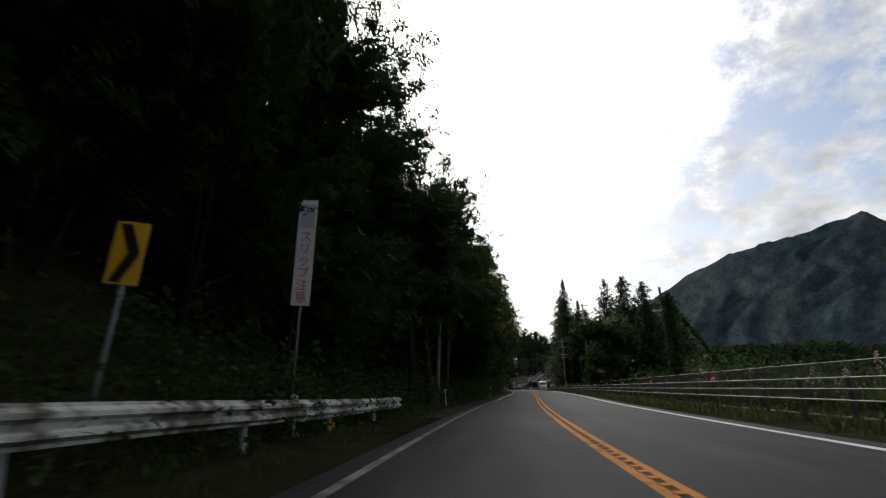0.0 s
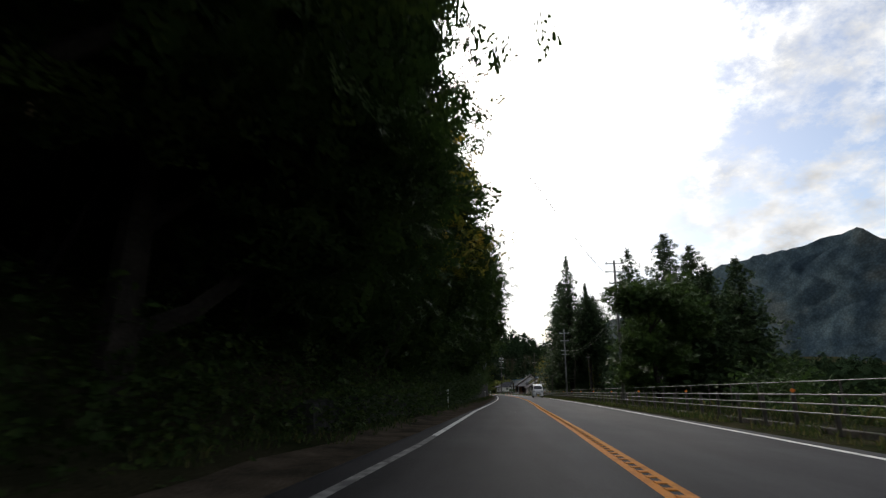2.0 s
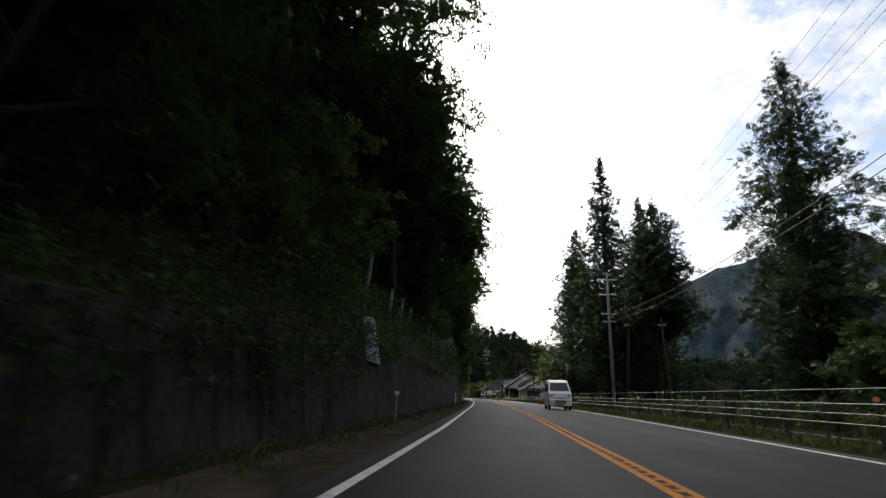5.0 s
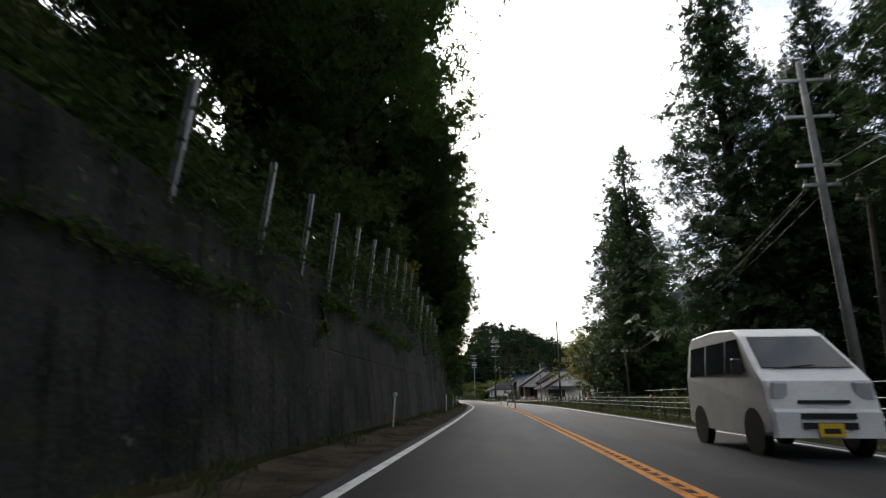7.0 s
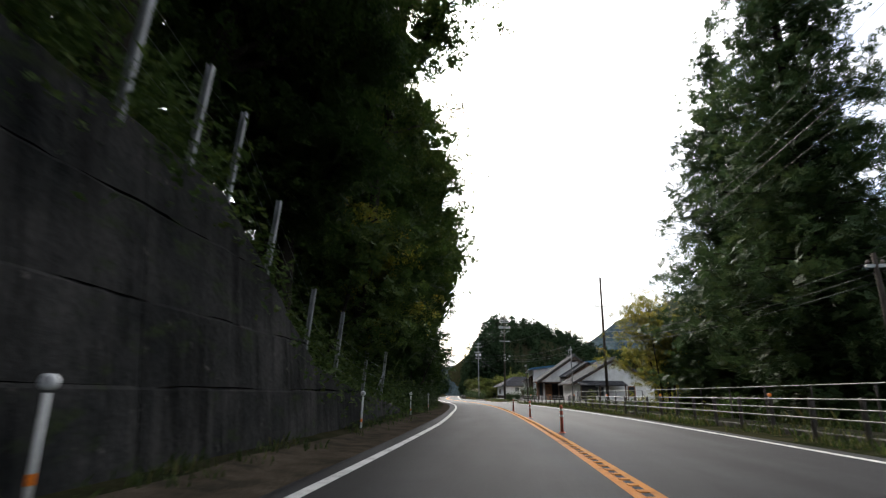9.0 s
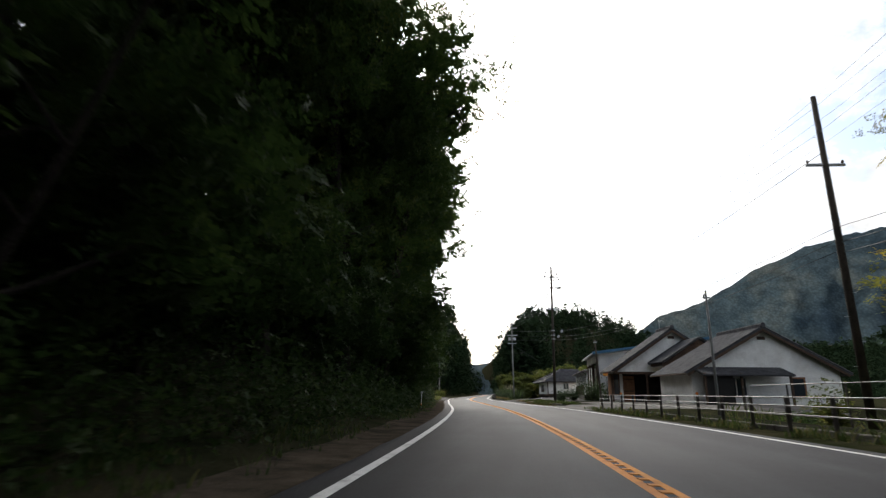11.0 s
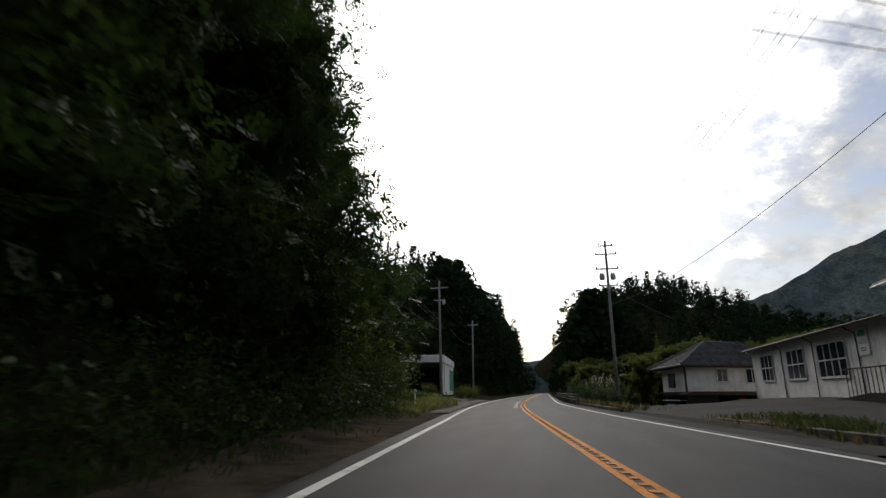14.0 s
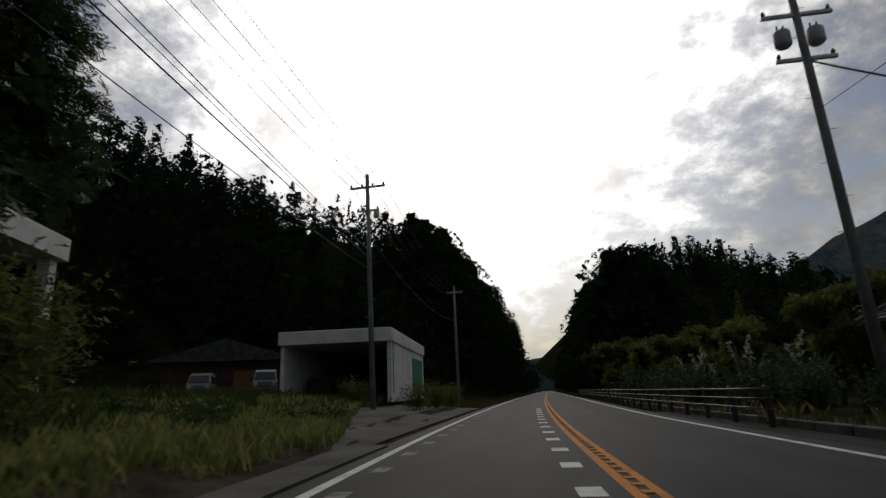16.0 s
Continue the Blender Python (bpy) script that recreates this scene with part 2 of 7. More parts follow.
def leaf_material(name, colours, through_light=0.35, rough=0.55, cut=0.0, cover=0.47, gloss=0.06, gain=LEAF_TONE):
    """Leaves: each one its own tone, letting some light through; cut: leaflets to the metre on one spray."""
    m = bpy.data.materials.new(name)
    m.use_nodes = True
    n, k = m.node_tree.nodes, m.node_tree.links
    b, out = n["Principled BSDF"], n["Material Output"]
    geometry, info = n.new("ShaderNodeNewGeometry"), n.new("ShaderNodeObjectInfo")
    mixed = n.new("ShaderNodeMath")
    mixed.operation = "MULTIPLY_ADD"
    mixed.inputs[1].default_value = 0.45 if cut else 0.75
    part_of = n.new("ShaderNodeMath")
    part_of.operation = "MULTIPLY"
    part_of.inputs[1].default_value = 0.25
    k.new(info.outputs["Random"], part_of.inputs[0])
    k.new(geometry.outputs["Random Per Island"], mixed.inputs[0])
    k.new(part_of.outputs["Value"], mixed.inputs[2])
    last = mixed.outputs["Value"]
    if cut:
        leaflet = n.new("ShaderNodeTexVoronoi")
        leaflet.inputs["Scale"].default_value = cut
        k.new(geometry.outputs["Position"], leaflet.inputs["Vector"])
        tone = n.new("ShaderNodeMath")
        tone.operation = "MULTIPLY_ADD"
        tone.inputs[1].default_value = 0.3
        k.new(leaflet.outputs["Color"], tone.inputs[0])
        k.new(last, tone.inputs[2])
        last = tone.outputs["Value"]
    ramp = n.new("ShaderNodeValToRGB")
    for i, (at, c) in enumerate(colours):
        e = ramp.color_ramp.elements[i] if i < 2 else ramp.color_ramp.elements.new(at)
        e.position, e.color = at, (*(v * gain for v in c), 1)
    k.new(last, ramp.inputs["Fac"])
    k.new(ramp.outputs["Color"], b.inputs["Base Color"])
    b.inputs["Roughness"].default_value = rough
    b.inputs["Specular IOR Level"].default_value = gloss
    glowing = n.new("ShaderNodeBsdfTranslucent")
    k.new(ramp.outputs["Color"], glowing.inputs["Color"])
    mix = n.new("ShaderNodeMixShader")
    mix.inputs["Fac"].default_value = through_light
    k.new(b.outputs["BSDF"], mix.inputs[1])
    k.new(glowing.outputs["BSDF"], mix.inputs[2])
    last = mix.outputs["Shader"]
    if cut:
        gap = n.new("ShaderNodeMath")
        gap.operation = "GREATER_THAN"
        gap.inputs[1].default_value = cover
        k.new(leaflet.outputs["Distance"], gap.inputs[0])
        clear = n.new("ShaderNodeBsdfTransparent")
        spray = n.new("ShaderNodeMixShader")
        k.new(gap.outputs["Value"], spray.inputs["Fac"])
        k.new(last, spray.inputs[1])
        k.new(clear.outputs["BSDF"], spray.inputs[2])
        last = spray.outputs["Shader"]
    k.new(last, out.inputs["Surface"])
    return m


def plain(name, colour, rough=0.5, metal=0.0):
    m = material(name, colour, tuple(c * 0.85 for c in colour), rough, 2.0, 60.0, 0.05, metal)
    return m


def glass_material(name, colour=(0.02, 0.025, 0.03), rough=0.06):
    m = bpy.data.materials.new(name)
    m.use_nodes = True
    b = m.node_tree.nodes["Principled BSDF"]
    b.inputs["Base Color"].default_value = (*colour, 1)
    b.inputs["Roughness"].default_value = rough
    b.inputs["Specular IOR Level"].default_value = 0.35
    return m


def asphalt_material():
    m = material("asphalt", (0.021, 0.021, 0.0225), (0.012, 0.012, 0.0135), 0.70, 0.35, 20.0, 0.6, spread=(0.3, 0.7), dist=0.008)
    n, k = m.node_tree.nodes, m.node_tree.links
    b = n["Principled BSDF"]
    b.inputs["Specular IOR Level"].default_value = 0.06
    lane = n.new("ShaderNodeAttribute")
    lane.attribute_name = "across"
    wave = n.new("ShaderNodeMath")
    wave.operation = "COSINE"
    k.new(lane.outputs["Fac"], wave.inputs[0])
    worn = n.new("ShaderNodeMapRange")
    worn.inputs["From Min"].default_value, worn.inputs["From Max"].default_value = -1, 1
    worn.inputs["To Min"].default_value, worn.inputs["To Max"].default_value = 0.88, 1.2
    k.new(wave.outputs["Value"], worn.inputs["Value"])
    per = n.new("ShaderNodeMix")
    per.data_type, per.blend_type = "RGBA", "MULTIPLY"
    per.inputs["Factor"].default_value = 1.0
    k.new(b.inputs["Base Color"].links[0].from_socket, per.inputs["A"])
    k.new(worn.outputs["Result"], per.inputs["B"])
    streaks = n.new("ShaderNodeTexNoise")
    streaks.inputs["Scale"].default_value, streaks.inputs["Detail"].default_value = 1.6, 8
    stretch = n.new("ShaderNodeVectorMath")
    stretch.operation = "MULTIPLY"
    stretch.inputs[1].default_value = (1.0, 0.12, 1.0)
    spot = n.new("ShaderNodeNewGeometry")
    k.new(spot.outputs["Position"], stretch.inputs[0])
    k.new(stretch.outputs["Vector"], streaks.inputs["Vector"])
    stain = n.new("ShaderNodeMapRange")
    stain.inputs["From Min"].default_value, stain.inputs["From Max"].default_value = 0.32, 0.68
    stain.inputs["To Min"].default_value, stain.inputs["To Max"].default_value = 0.66, 1.3
    k.new(streaks.outputs["Fac"], stain.inputs["Value"])
    worked = n.new("ShaderNodeMix")
    worked.data_type, worked.blend_type = "RGBA", "MULTIPLY"
    worked.inputs["Factor"].default_value = 1.0
    k.new(per.outputs["Result"], worked.inputs["A"])
    k.new(stain.outputs["Result"], worked.inputs["B"])
    k.new(worked.outputs["Result"], b.inputs["Base Color"])
    return m


def old_wall_material():
    """Damp, blackened concrete with run-off streaks, pale spalls and moss."""
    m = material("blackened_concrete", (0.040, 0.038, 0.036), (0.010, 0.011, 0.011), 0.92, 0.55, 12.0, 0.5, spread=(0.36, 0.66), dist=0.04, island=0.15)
    n, k = m.node_tree.nodes, m.node_tree.links
    b = n["Principled BSDF"]
    last = b.inputs["Base Color"].links[0].from_socket
    where = n.new("ShaderNodeNewGeometry")

    def layer(last, stretch, scale, low, high, colour, blend, amount):
        squeeze = n.new("ShaderNodeVectorMath")
        squeeze.operation = "MULTIPLY"
        squeeze.inputs[1].default_value = stretch
        k.new(where.outputs["Position"], squeeze.inputs[0])
        tex = n.new("ShaderNodeTexNoise")
        tex.inputs["Scale"].default_value, tex.inputs["Detail"].default_value, tex.inputs["Roughness"].default_value = scale, 8, 0.7
        k.new(squeeze.outputs["Vector"], tex.inputs["Vector"])
        edge = n.new("ShaderNodeMapRange")
        edge.inputs["From Min"].default_value, edge.inputs["From Max"].default_value = low, high
        edge.inputs["To Max"].default_value = amount
        k.new(tex.outputs["Fac"], edge.inputs["Value"])
        mix = n.new("ShaderNodeMix")
        mix.data_type, mix.blend_type = "RGBA", blend
        k.new(edge.outputs["Result"], mix.inputs["Factor"])
        k.new(last, mix.inputs["A"])
        mix.inputs["B"].default_value = (*colour, 1)
        return mix.outputs["Result"]

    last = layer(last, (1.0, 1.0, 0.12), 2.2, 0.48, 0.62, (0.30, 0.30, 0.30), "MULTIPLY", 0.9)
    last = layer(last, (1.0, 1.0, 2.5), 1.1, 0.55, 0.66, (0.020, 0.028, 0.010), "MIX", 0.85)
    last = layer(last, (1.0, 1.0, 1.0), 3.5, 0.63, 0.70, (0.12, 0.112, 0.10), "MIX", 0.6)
    k.new(last, b.inputs["Base Color"])
    return m


OLD_WALL = old_wall_material()
ASPHALT = asphalt_material()
ASPHALT_PATCH = material("asphalt_patch", (0.030, 0.030, 0.032), (0.022, 0.022, 0.023), 0.7, 1.2, 60, 0.5, dist=0.008)
LOT = material("old_asphalt", (0.034, 0.033, 0.032), (0.02, 0.02, 0.019), 0.9, 0.5, 40, 0.4)
MOSSY_PATH = material("mossy_old_footway", (0.024, 0.023, 0.018), (0.010, 0.012, 0.006), 0.95, 0.7, 18, 0.6, spread=(0.35, 0.65))
GROUND = material("earth_and_moss", (0.032, 0.028, 0.017), (0.012, 0.016, 0.007), 0.95, 0.6, 14, 0.8, dist=0.05)
WHITE_LINE = material("worn_white_paint", (0.56, 0.56, 0.54), (0.22, 0.22, 0.21), 0.7, 2.5, 70, 0.3, spread=(0.28, 0.5))
YELLOW_LINE = material("worn_yellow_paint", (0.46, 0.175, 0.025), (0.22, 0.085, 0.02), 0.7, 2.0, 70, 0.3, spread=(0.28, 0.5))
CONCRETE = material("stained_concrete", (0.036, 0.032, 0.028), (0.008, 0.009, 0.007), 0.92, 0.7, 25, 0.6, spread=(0.32, 0.68), island=0.18)
KERB = material("kerb_concrete", (0.13, 0.122, 0.11), (0.05, 0.05, 0.044), 0.9, 1.5, 30, 0.5, island=0.15)
PALE_CONCRETE = material("pole_concrete", (0.24, 0.24, 0.235), (0.15, 0.15, 0.14), 0.85, 1.5, 40, 0.25)
DARK_POLE = material("tarred_pole", (0.075, 0.062, 0.05), (0.04, 0.035, 0.03), 0.85, 2.0, 30, 0.5)
STEEL = material("galvanised_steel", (0.45, 0.46, 0.47), (0.28, 0.29, 0.29), 0.45, 3, 50, 0.1, metal=0.6)
FENCE_STEEL = material("dull_weathered_steel", (0.21, 0.22, 0.225), (0.10, 0.105, 0.105), 0.5, 2.2, 40, 0.15, metal=0.2)
RAIL_PAINT = material("brown_rail_post", (0.055, 0.045, 0.038), (0.03, 0.026, 0.022), 0.55, 4, 50, 0.2)
PIPE = material("pale_rail_pipe", (0.085, 0.085, 0.08), (0.035, 0.034, 0.03), 0.45, 3, 60, 0.1, metal=0.2)
GUARD_WHITE = material("mouldy_white_beam", (0.46, 0.46, 0.42), (0.07, 0.065, 0.045), 0.6, 1.6, 30, 0.2, spread=(0.44, 0.56))
BARK = material("bark", (0.034, 0.029, 0.024), (0.016, 0.014, 0.012), 0.95, 2.5, 18, 0.9, dist=0.04)
WALL_WHITE = material("weathered_white_wall", (0.78, 0.77, 0.74), (0.60, 0.58, 0.55), 0.85, 0.9, 25, 0.2)
SIDING_GREY = material("grey_siding", (0.42, 0.43, 0.45), (0.33, 0.34, 0.35), 0.6, 0.8, 30, 0.1)
TIMBER = material("dark_timber", (0.10, 0.065, 0.045), (0.05, 0.035, 0.026), 0.75, 3, 40, 0.4)
PANEL_WOOD = material("red_brown_boards", (0.26, 0.13, 0.07), (0.16, 0.08, 0.045), 0.7, 3, 40, 0.3)
TILE = material("grey_roof_tile", (0.085, 0.085, 0.09), (0.04, 0.04, 0.044), 0.7, 2.0, 30, 0.2)
BLUE_ROOF = plain("blue_steel_roof", (0.03, 0.10, 0.18), 0.5, 0.2)
# near-black that stands in for the shade inside rooms, porches and garages
PAINTED_SHADE = plain("painted_shade", (0.025, 0.024, 0.023), 0.9)
WHITE_PAINT = plain("white_paint", (0.75, 0.75, 0.74), 0.35)
WHITE_TRIM = plain("white_trim", (0.60, 0.60, 0.58), 0.5)
BLACK_PAINT = plain("black_paint", (0.015, 0.015, 0.015), 0.5)
RUBBER = plain("tyre_rubber", (0.02, 0.02, 0.02), 0.8)
SIGN_YELLOW = plain("sign_yellow", (0.75, 0.42, 0.02), 0.4)
SIGN_RED = plain("sign_red", (0.45, 0.03, 0.03), 0.5)
SIGN_GREEN = plain("sign_green", (0.02, 0.32, 0.08), 0.5)
ORANGE = plain("orange_reflector", (0.85, 0.22, 0.02), 0.3)
POST_RED = plain("faded_red_post", (0.42, 0.09, 0.05), 0.6)
GLASS = glass_material("window_glass")
CURTAIN = plain("pale_curtain", (0.36, 0.42, 0.50), 0.9)
PORCELAIN = plain("brown_insulator", (0.16, 0.12, 0.10), 0.3)
WIRE = plain("black_cable", (0.03, 0.03, 0.03), 0.6)
RUSTY_TIN = material("corrugated_tin", (0.17, 0.20, 0.23), (0.12, 0.14, 0.16), 0.5, 1.2, 30, 0.08, metal=0.3)
LAMP_GLASS = glass_material("headlamp_glass", (0.45, 0.46, 0.48), 0.1)
PLATE_YELLOW = plain("plate_yellow", (0.75, 0.48, 0.03), 0.5)
GREEN_SHEET = plain("green_sheet_door", (0.02, 0.20, 0.12), 0.6)
GREY_POST = plain("dull_grey_post", (0.13, 0.14, 0.135), 0.6, 0.2)
BARS = plain("grey_print", (0.10, 0.10, 0.10), 0.6)

DARK_LEAF = leaf_material("dark_evergreen_leaf", [(0.0, (0.012, 0.022, 0.006)), (1.0, (0.050, 0.068, 0.014)), (0.6, (0.022, 0.040, 0.009))], 0.42, cut=13, cover=0.50, gain=1.15)
WALL_LEAF = leaf_material("mixed_creeper_leaf", [(0.0, (0.018, 0.032, 0.010)), (1.0, (0.11, 0.10, 0.02)), (0.55, (0.034, 0.056, 0.014)), (0.85, (0.065, 0.085, 0.018))], 0.45, cut=13, cover=0.54)
AUTUMN_LEAF = leaf_material("turning_leaf", [(0.0, (0.05, 0.075, 0.015)), (1.0, (0.30, 0.12, 0.012)), (0.45, (0.14, 0.14, 0.02)), (0.75, (0.26, 0.17, 0.02))], 0.5, cut=13, cover=0.48)
GOLD_LEAF = leaf_material("yellowing_leaf", [(0.0, (0.045, 0.058, 0.014)), (1.0, (0.38, 0.22, 0.02)), (0.5, (0.11, 0.11, 0.02)), (0.8, (0.27, 0.19, 0.02))], 0.5, cut=12, cover=0.44)
SHRUB_LEAF = leaf_material("shrub_leaf", [(0.0, (0.02, 0.035, 0.012)), (1.0, (0.055, 0.085, 0.018)), (0.6, (0.028, 0.05, 0.012))], 0.3, cut=13, cover=0.56)
BAMBOO_LEAF = leaf_material("bright_leaf", [(0.0, (0.030, 0.044, 0.012)), (1.0, (0.12, 0.11, 0.024)), (0.6, (0.058, 0.070, 0.016))], 0.5, cut=13, cover=0.54)
NEEDLE = leaf_material("cedar_needle", [(0.0, (0.014, 0.024, 0.012)), (1.0, (0.055, 0.065, 0.022)), (0.6, (0.026, 0.045, 0.016))], 0.3, cut=15, cover=0.56)
FAR_NEEDLE = leaf_material("far_wood_leaf", [(0.0, (0.010, 0.019, 0.010)), (1.0, (0.024, 0.032, 0.014)), (0.7, (0.015, 0.025, 0.012))], 0.12, 0.95, cut=3.2, cover=0.62, gloss=0.0)
GRASS_BLADE = leaf_material("grass_blade", [(0.0, (0.025, 0.045, 0.012)), (1.0, (0.15, 0.125, 0.05)), (0.65, (0.05, 0.075, 0.02))], 0.35, gain=0.9)
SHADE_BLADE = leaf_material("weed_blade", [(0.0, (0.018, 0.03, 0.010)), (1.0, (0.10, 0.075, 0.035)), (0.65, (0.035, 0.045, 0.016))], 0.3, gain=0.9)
FIELD_BLADE = leaf_material("field_grass_blade", [(0.0, (0.05, 0.065, 0.020)), (1.0, (0.20, 0.17, 0.07)), (0.6, (0.105, 0.12, 0.038))], 0.5)
DRY_BLADE = leaf_material("dry_grass_blade", [(0.0, (0.05, 0.06, 0.018)), (1.0, (0.26, 0.19, 0.09)), (0.6, (0.15, 0.11, 0.045))], 0.4, gain=0.9)
PLUME = leaf_material("silver_grass_plume", [(0.0, (0.24, 0.20, 0.16)), (1.0, (0.40, 0.35, 0.29))], 0.4, gain=0.9)
def hazy_forest_material():
    """A wooded mountainside far off: crowns, gullies and stands of differing tone, sized by the angle they fill across
    the valley; blue haze and crown shade are put into the colour.
    """
    m = bpy.data.materials.new("far_forest_in_haze")
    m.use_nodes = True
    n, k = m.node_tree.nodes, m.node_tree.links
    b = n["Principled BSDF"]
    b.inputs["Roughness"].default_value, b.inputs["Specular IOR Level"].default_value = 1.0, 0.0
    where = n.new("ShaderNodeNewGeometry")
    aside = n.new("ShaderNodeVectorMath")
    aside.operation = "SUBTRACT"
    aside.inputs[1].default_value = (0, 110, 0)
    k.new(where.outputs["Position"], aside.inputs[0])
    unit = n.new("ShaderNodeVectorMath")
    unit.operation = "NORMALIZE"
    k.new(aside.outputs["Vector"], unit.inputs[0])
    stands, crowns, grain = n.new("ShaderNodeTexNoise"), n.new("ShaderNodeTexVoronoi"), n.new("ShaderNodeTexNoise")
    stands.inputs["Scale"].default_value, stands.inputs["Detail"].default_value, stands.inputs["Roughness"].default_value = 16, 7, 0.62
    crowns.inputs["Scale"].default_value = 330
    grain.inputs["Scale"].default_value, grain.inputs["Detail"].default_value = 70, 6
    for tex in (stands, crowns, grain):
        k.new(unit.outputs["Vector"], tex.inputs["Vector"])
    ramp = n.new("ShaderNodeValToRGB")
    # the blue-grey in these greens is distance haze, painted in
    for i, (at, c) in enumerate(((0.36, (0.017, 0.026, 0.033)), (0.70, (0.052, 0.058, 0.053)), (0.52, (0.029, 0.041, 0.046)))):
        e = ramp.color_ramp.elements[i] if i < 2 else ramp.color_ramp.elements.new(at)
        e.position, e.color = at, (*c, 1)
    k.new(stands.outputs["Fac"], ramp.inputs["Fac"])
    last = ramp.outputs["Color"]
    # the Voronoi factor paints shade between crowns; the noise varies the tone
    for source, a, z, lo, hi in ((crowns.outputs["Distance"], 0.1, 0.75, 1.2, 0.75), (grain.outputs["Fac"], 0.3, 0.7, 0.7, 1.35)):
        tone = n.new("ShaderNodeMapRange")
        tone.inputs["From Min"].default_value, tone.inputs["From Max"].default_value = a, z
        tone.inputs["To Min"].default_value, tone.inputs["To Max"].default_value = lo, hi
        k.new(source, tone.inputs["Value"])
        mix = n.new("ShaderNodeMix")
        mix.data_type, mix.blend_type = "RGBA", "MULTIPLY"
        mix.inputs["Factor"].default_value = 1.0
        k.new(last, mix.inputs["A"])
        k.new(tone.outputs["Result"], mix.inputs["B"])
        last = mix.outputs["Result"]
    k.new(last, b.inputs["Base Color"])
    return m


MOUNTAIN = hazy_forest_material()


# ---- mesh helpers ----
class Shape:
    """Vertices and faces, gathered for one mesh."""

    def __init__(self):
        self.v, self.f = [], []

    def add(self, verts, faces, m=None):
        base = len(self.v)
        self.v += [tuple(m @ Vector(p)) if m else tuple(p) for p in verts]
        self.f += [tuple(base + i for i in q) for q in faces]
        return self

    def box(self, x0, x1, y0, y1, z0, z1, m=None, ch=0.0):
        """A box; ch takes that much off its upright edges and its top edge."""
        if not ch:
            p = [(x, y, z) for z in (z0, z1) for x, y in ((x0, y0), (x1, y0), (x1, y1), (x0, y1))]
            return self.add(p, [(3, 2, 1, 0), (4, 5, 6, 7), (0, 1, 5, 4), (1, 2, 6, 5), (2, 3, 7, 6), (3, 0, 4, 7)], m)

        def ring(c, z):
            return [(x0 + c, y0, z), (x1 - c, y0, z), (x1, y0 + c, z), (x1, y1 - c, z), (x1 - c, y1, z), (x0 + c, y1, z), (x0, y1 - c, z), (x0, y0 + c, z)]

        top = [(min(max(x, x0 + ch * 0.8), x1 - ch * 0.8), min(max(y, y0 + ch * 0.8), y1 - ch * 0.8), z) for x, y, z in ring(ch, z1)]
        p = ring(ch, z0) + ring(ch, z1 - ch) + top
        q = [tuple(range(7, -1, -1)), tuple(range(16, 24))]
        for r in (0, 8):
            q += [(r + i, r + (i + 1) % 8, r + 8 + (i + 1) % 8, r + 8 + i) for i in range(8)]
        return self.add(p, q, m)

    def tube(self, pts, radii, n=8, m=None):
        pts = [Vector(p) for p in pts]
        if not isinstance(radii, (list, tuple)):
            radii = [radii] * len(pts)
        verts, faces = [], []
        for i, p in enumerate(pts):
            d = (pts[min(i + 1, len(pts) - 1)] - pts[max(i - 1, 0)]).normalized()
            side = d.cross(Vector((0, 0, 1)) if abs(d.z) < 0.95 else Vector((1, 0, 0))).normalized()
            up = side.cross(d)
            for j in range(n):
                a = 2 * math.pi * j / n
                verts.append(p + radii[i] * (math.cos(a) * side + math.sin(a) * up))
        for i in range(len(pts) - 1):
            faces += [(i * n + j, i * n + (j + 1) % n, (i + 1) * n + (j + 1) % n, (i + 1) * n + j) for j in range(n)]
        faces += [tuple(range(n - 1, -1, -1)), tuple(range((len(pts) - 1) * n, len(pts) * n))]
        return self.add(verts, faces, m)

    def prism(self, outline, a, b, m=None):
        """A flat outline of (x, z), drawn out along y from a to b."""
        n = len(outline)
        p = [(x, a, z) for x, z in outline] + [(x, b, z) for x, z in outline]
        q = [tuple(range(n)), tuple(range(2 * n - 1, n - 1, -1))]
        q += [(i, n + i, n + (i + 1) % n, (i + 1) % n) for i in range(n)]
        return self.add(p, q, m)

    def mesh(self, name, mat, soft=False):
        me = bpy.data.meshes.new(name)
        me.from_pydata(self.v, [], self.f)
        me.materials.append(mat)
        bm = bmesh.new()
        bm.from_mesh(me)
        bmesh.ops.recalc_face_normals(bm, faces=bm.faces)
        bm.to_mesh(me)
        bm.free()
        if soft:
            me.polygons.foreach_set("use_smooth", [True] * len(me.polygons))
        return me


def part(name, shape, mat, parent=None, label="", m=None, soft=False):
    """Links a shape, or a ready mesh, as one mesh object, under a thing or a part."""
    ob = new(name, shape.mesh(name, mat, soft) if isinstance(shape, Shape) else shape)
    if parent:
        ob.parent = parent
    if m:
        ob.matrix_local = m
    return tagged(ob, label) if label else ob


def thing(name, m, label, category, group="", kind=""):
    """An empty at a thing's base, to carry its parts."""
    ob = new(name)
    ob.matrix_world = m
    return tagged(ob, label, category, group, kind)


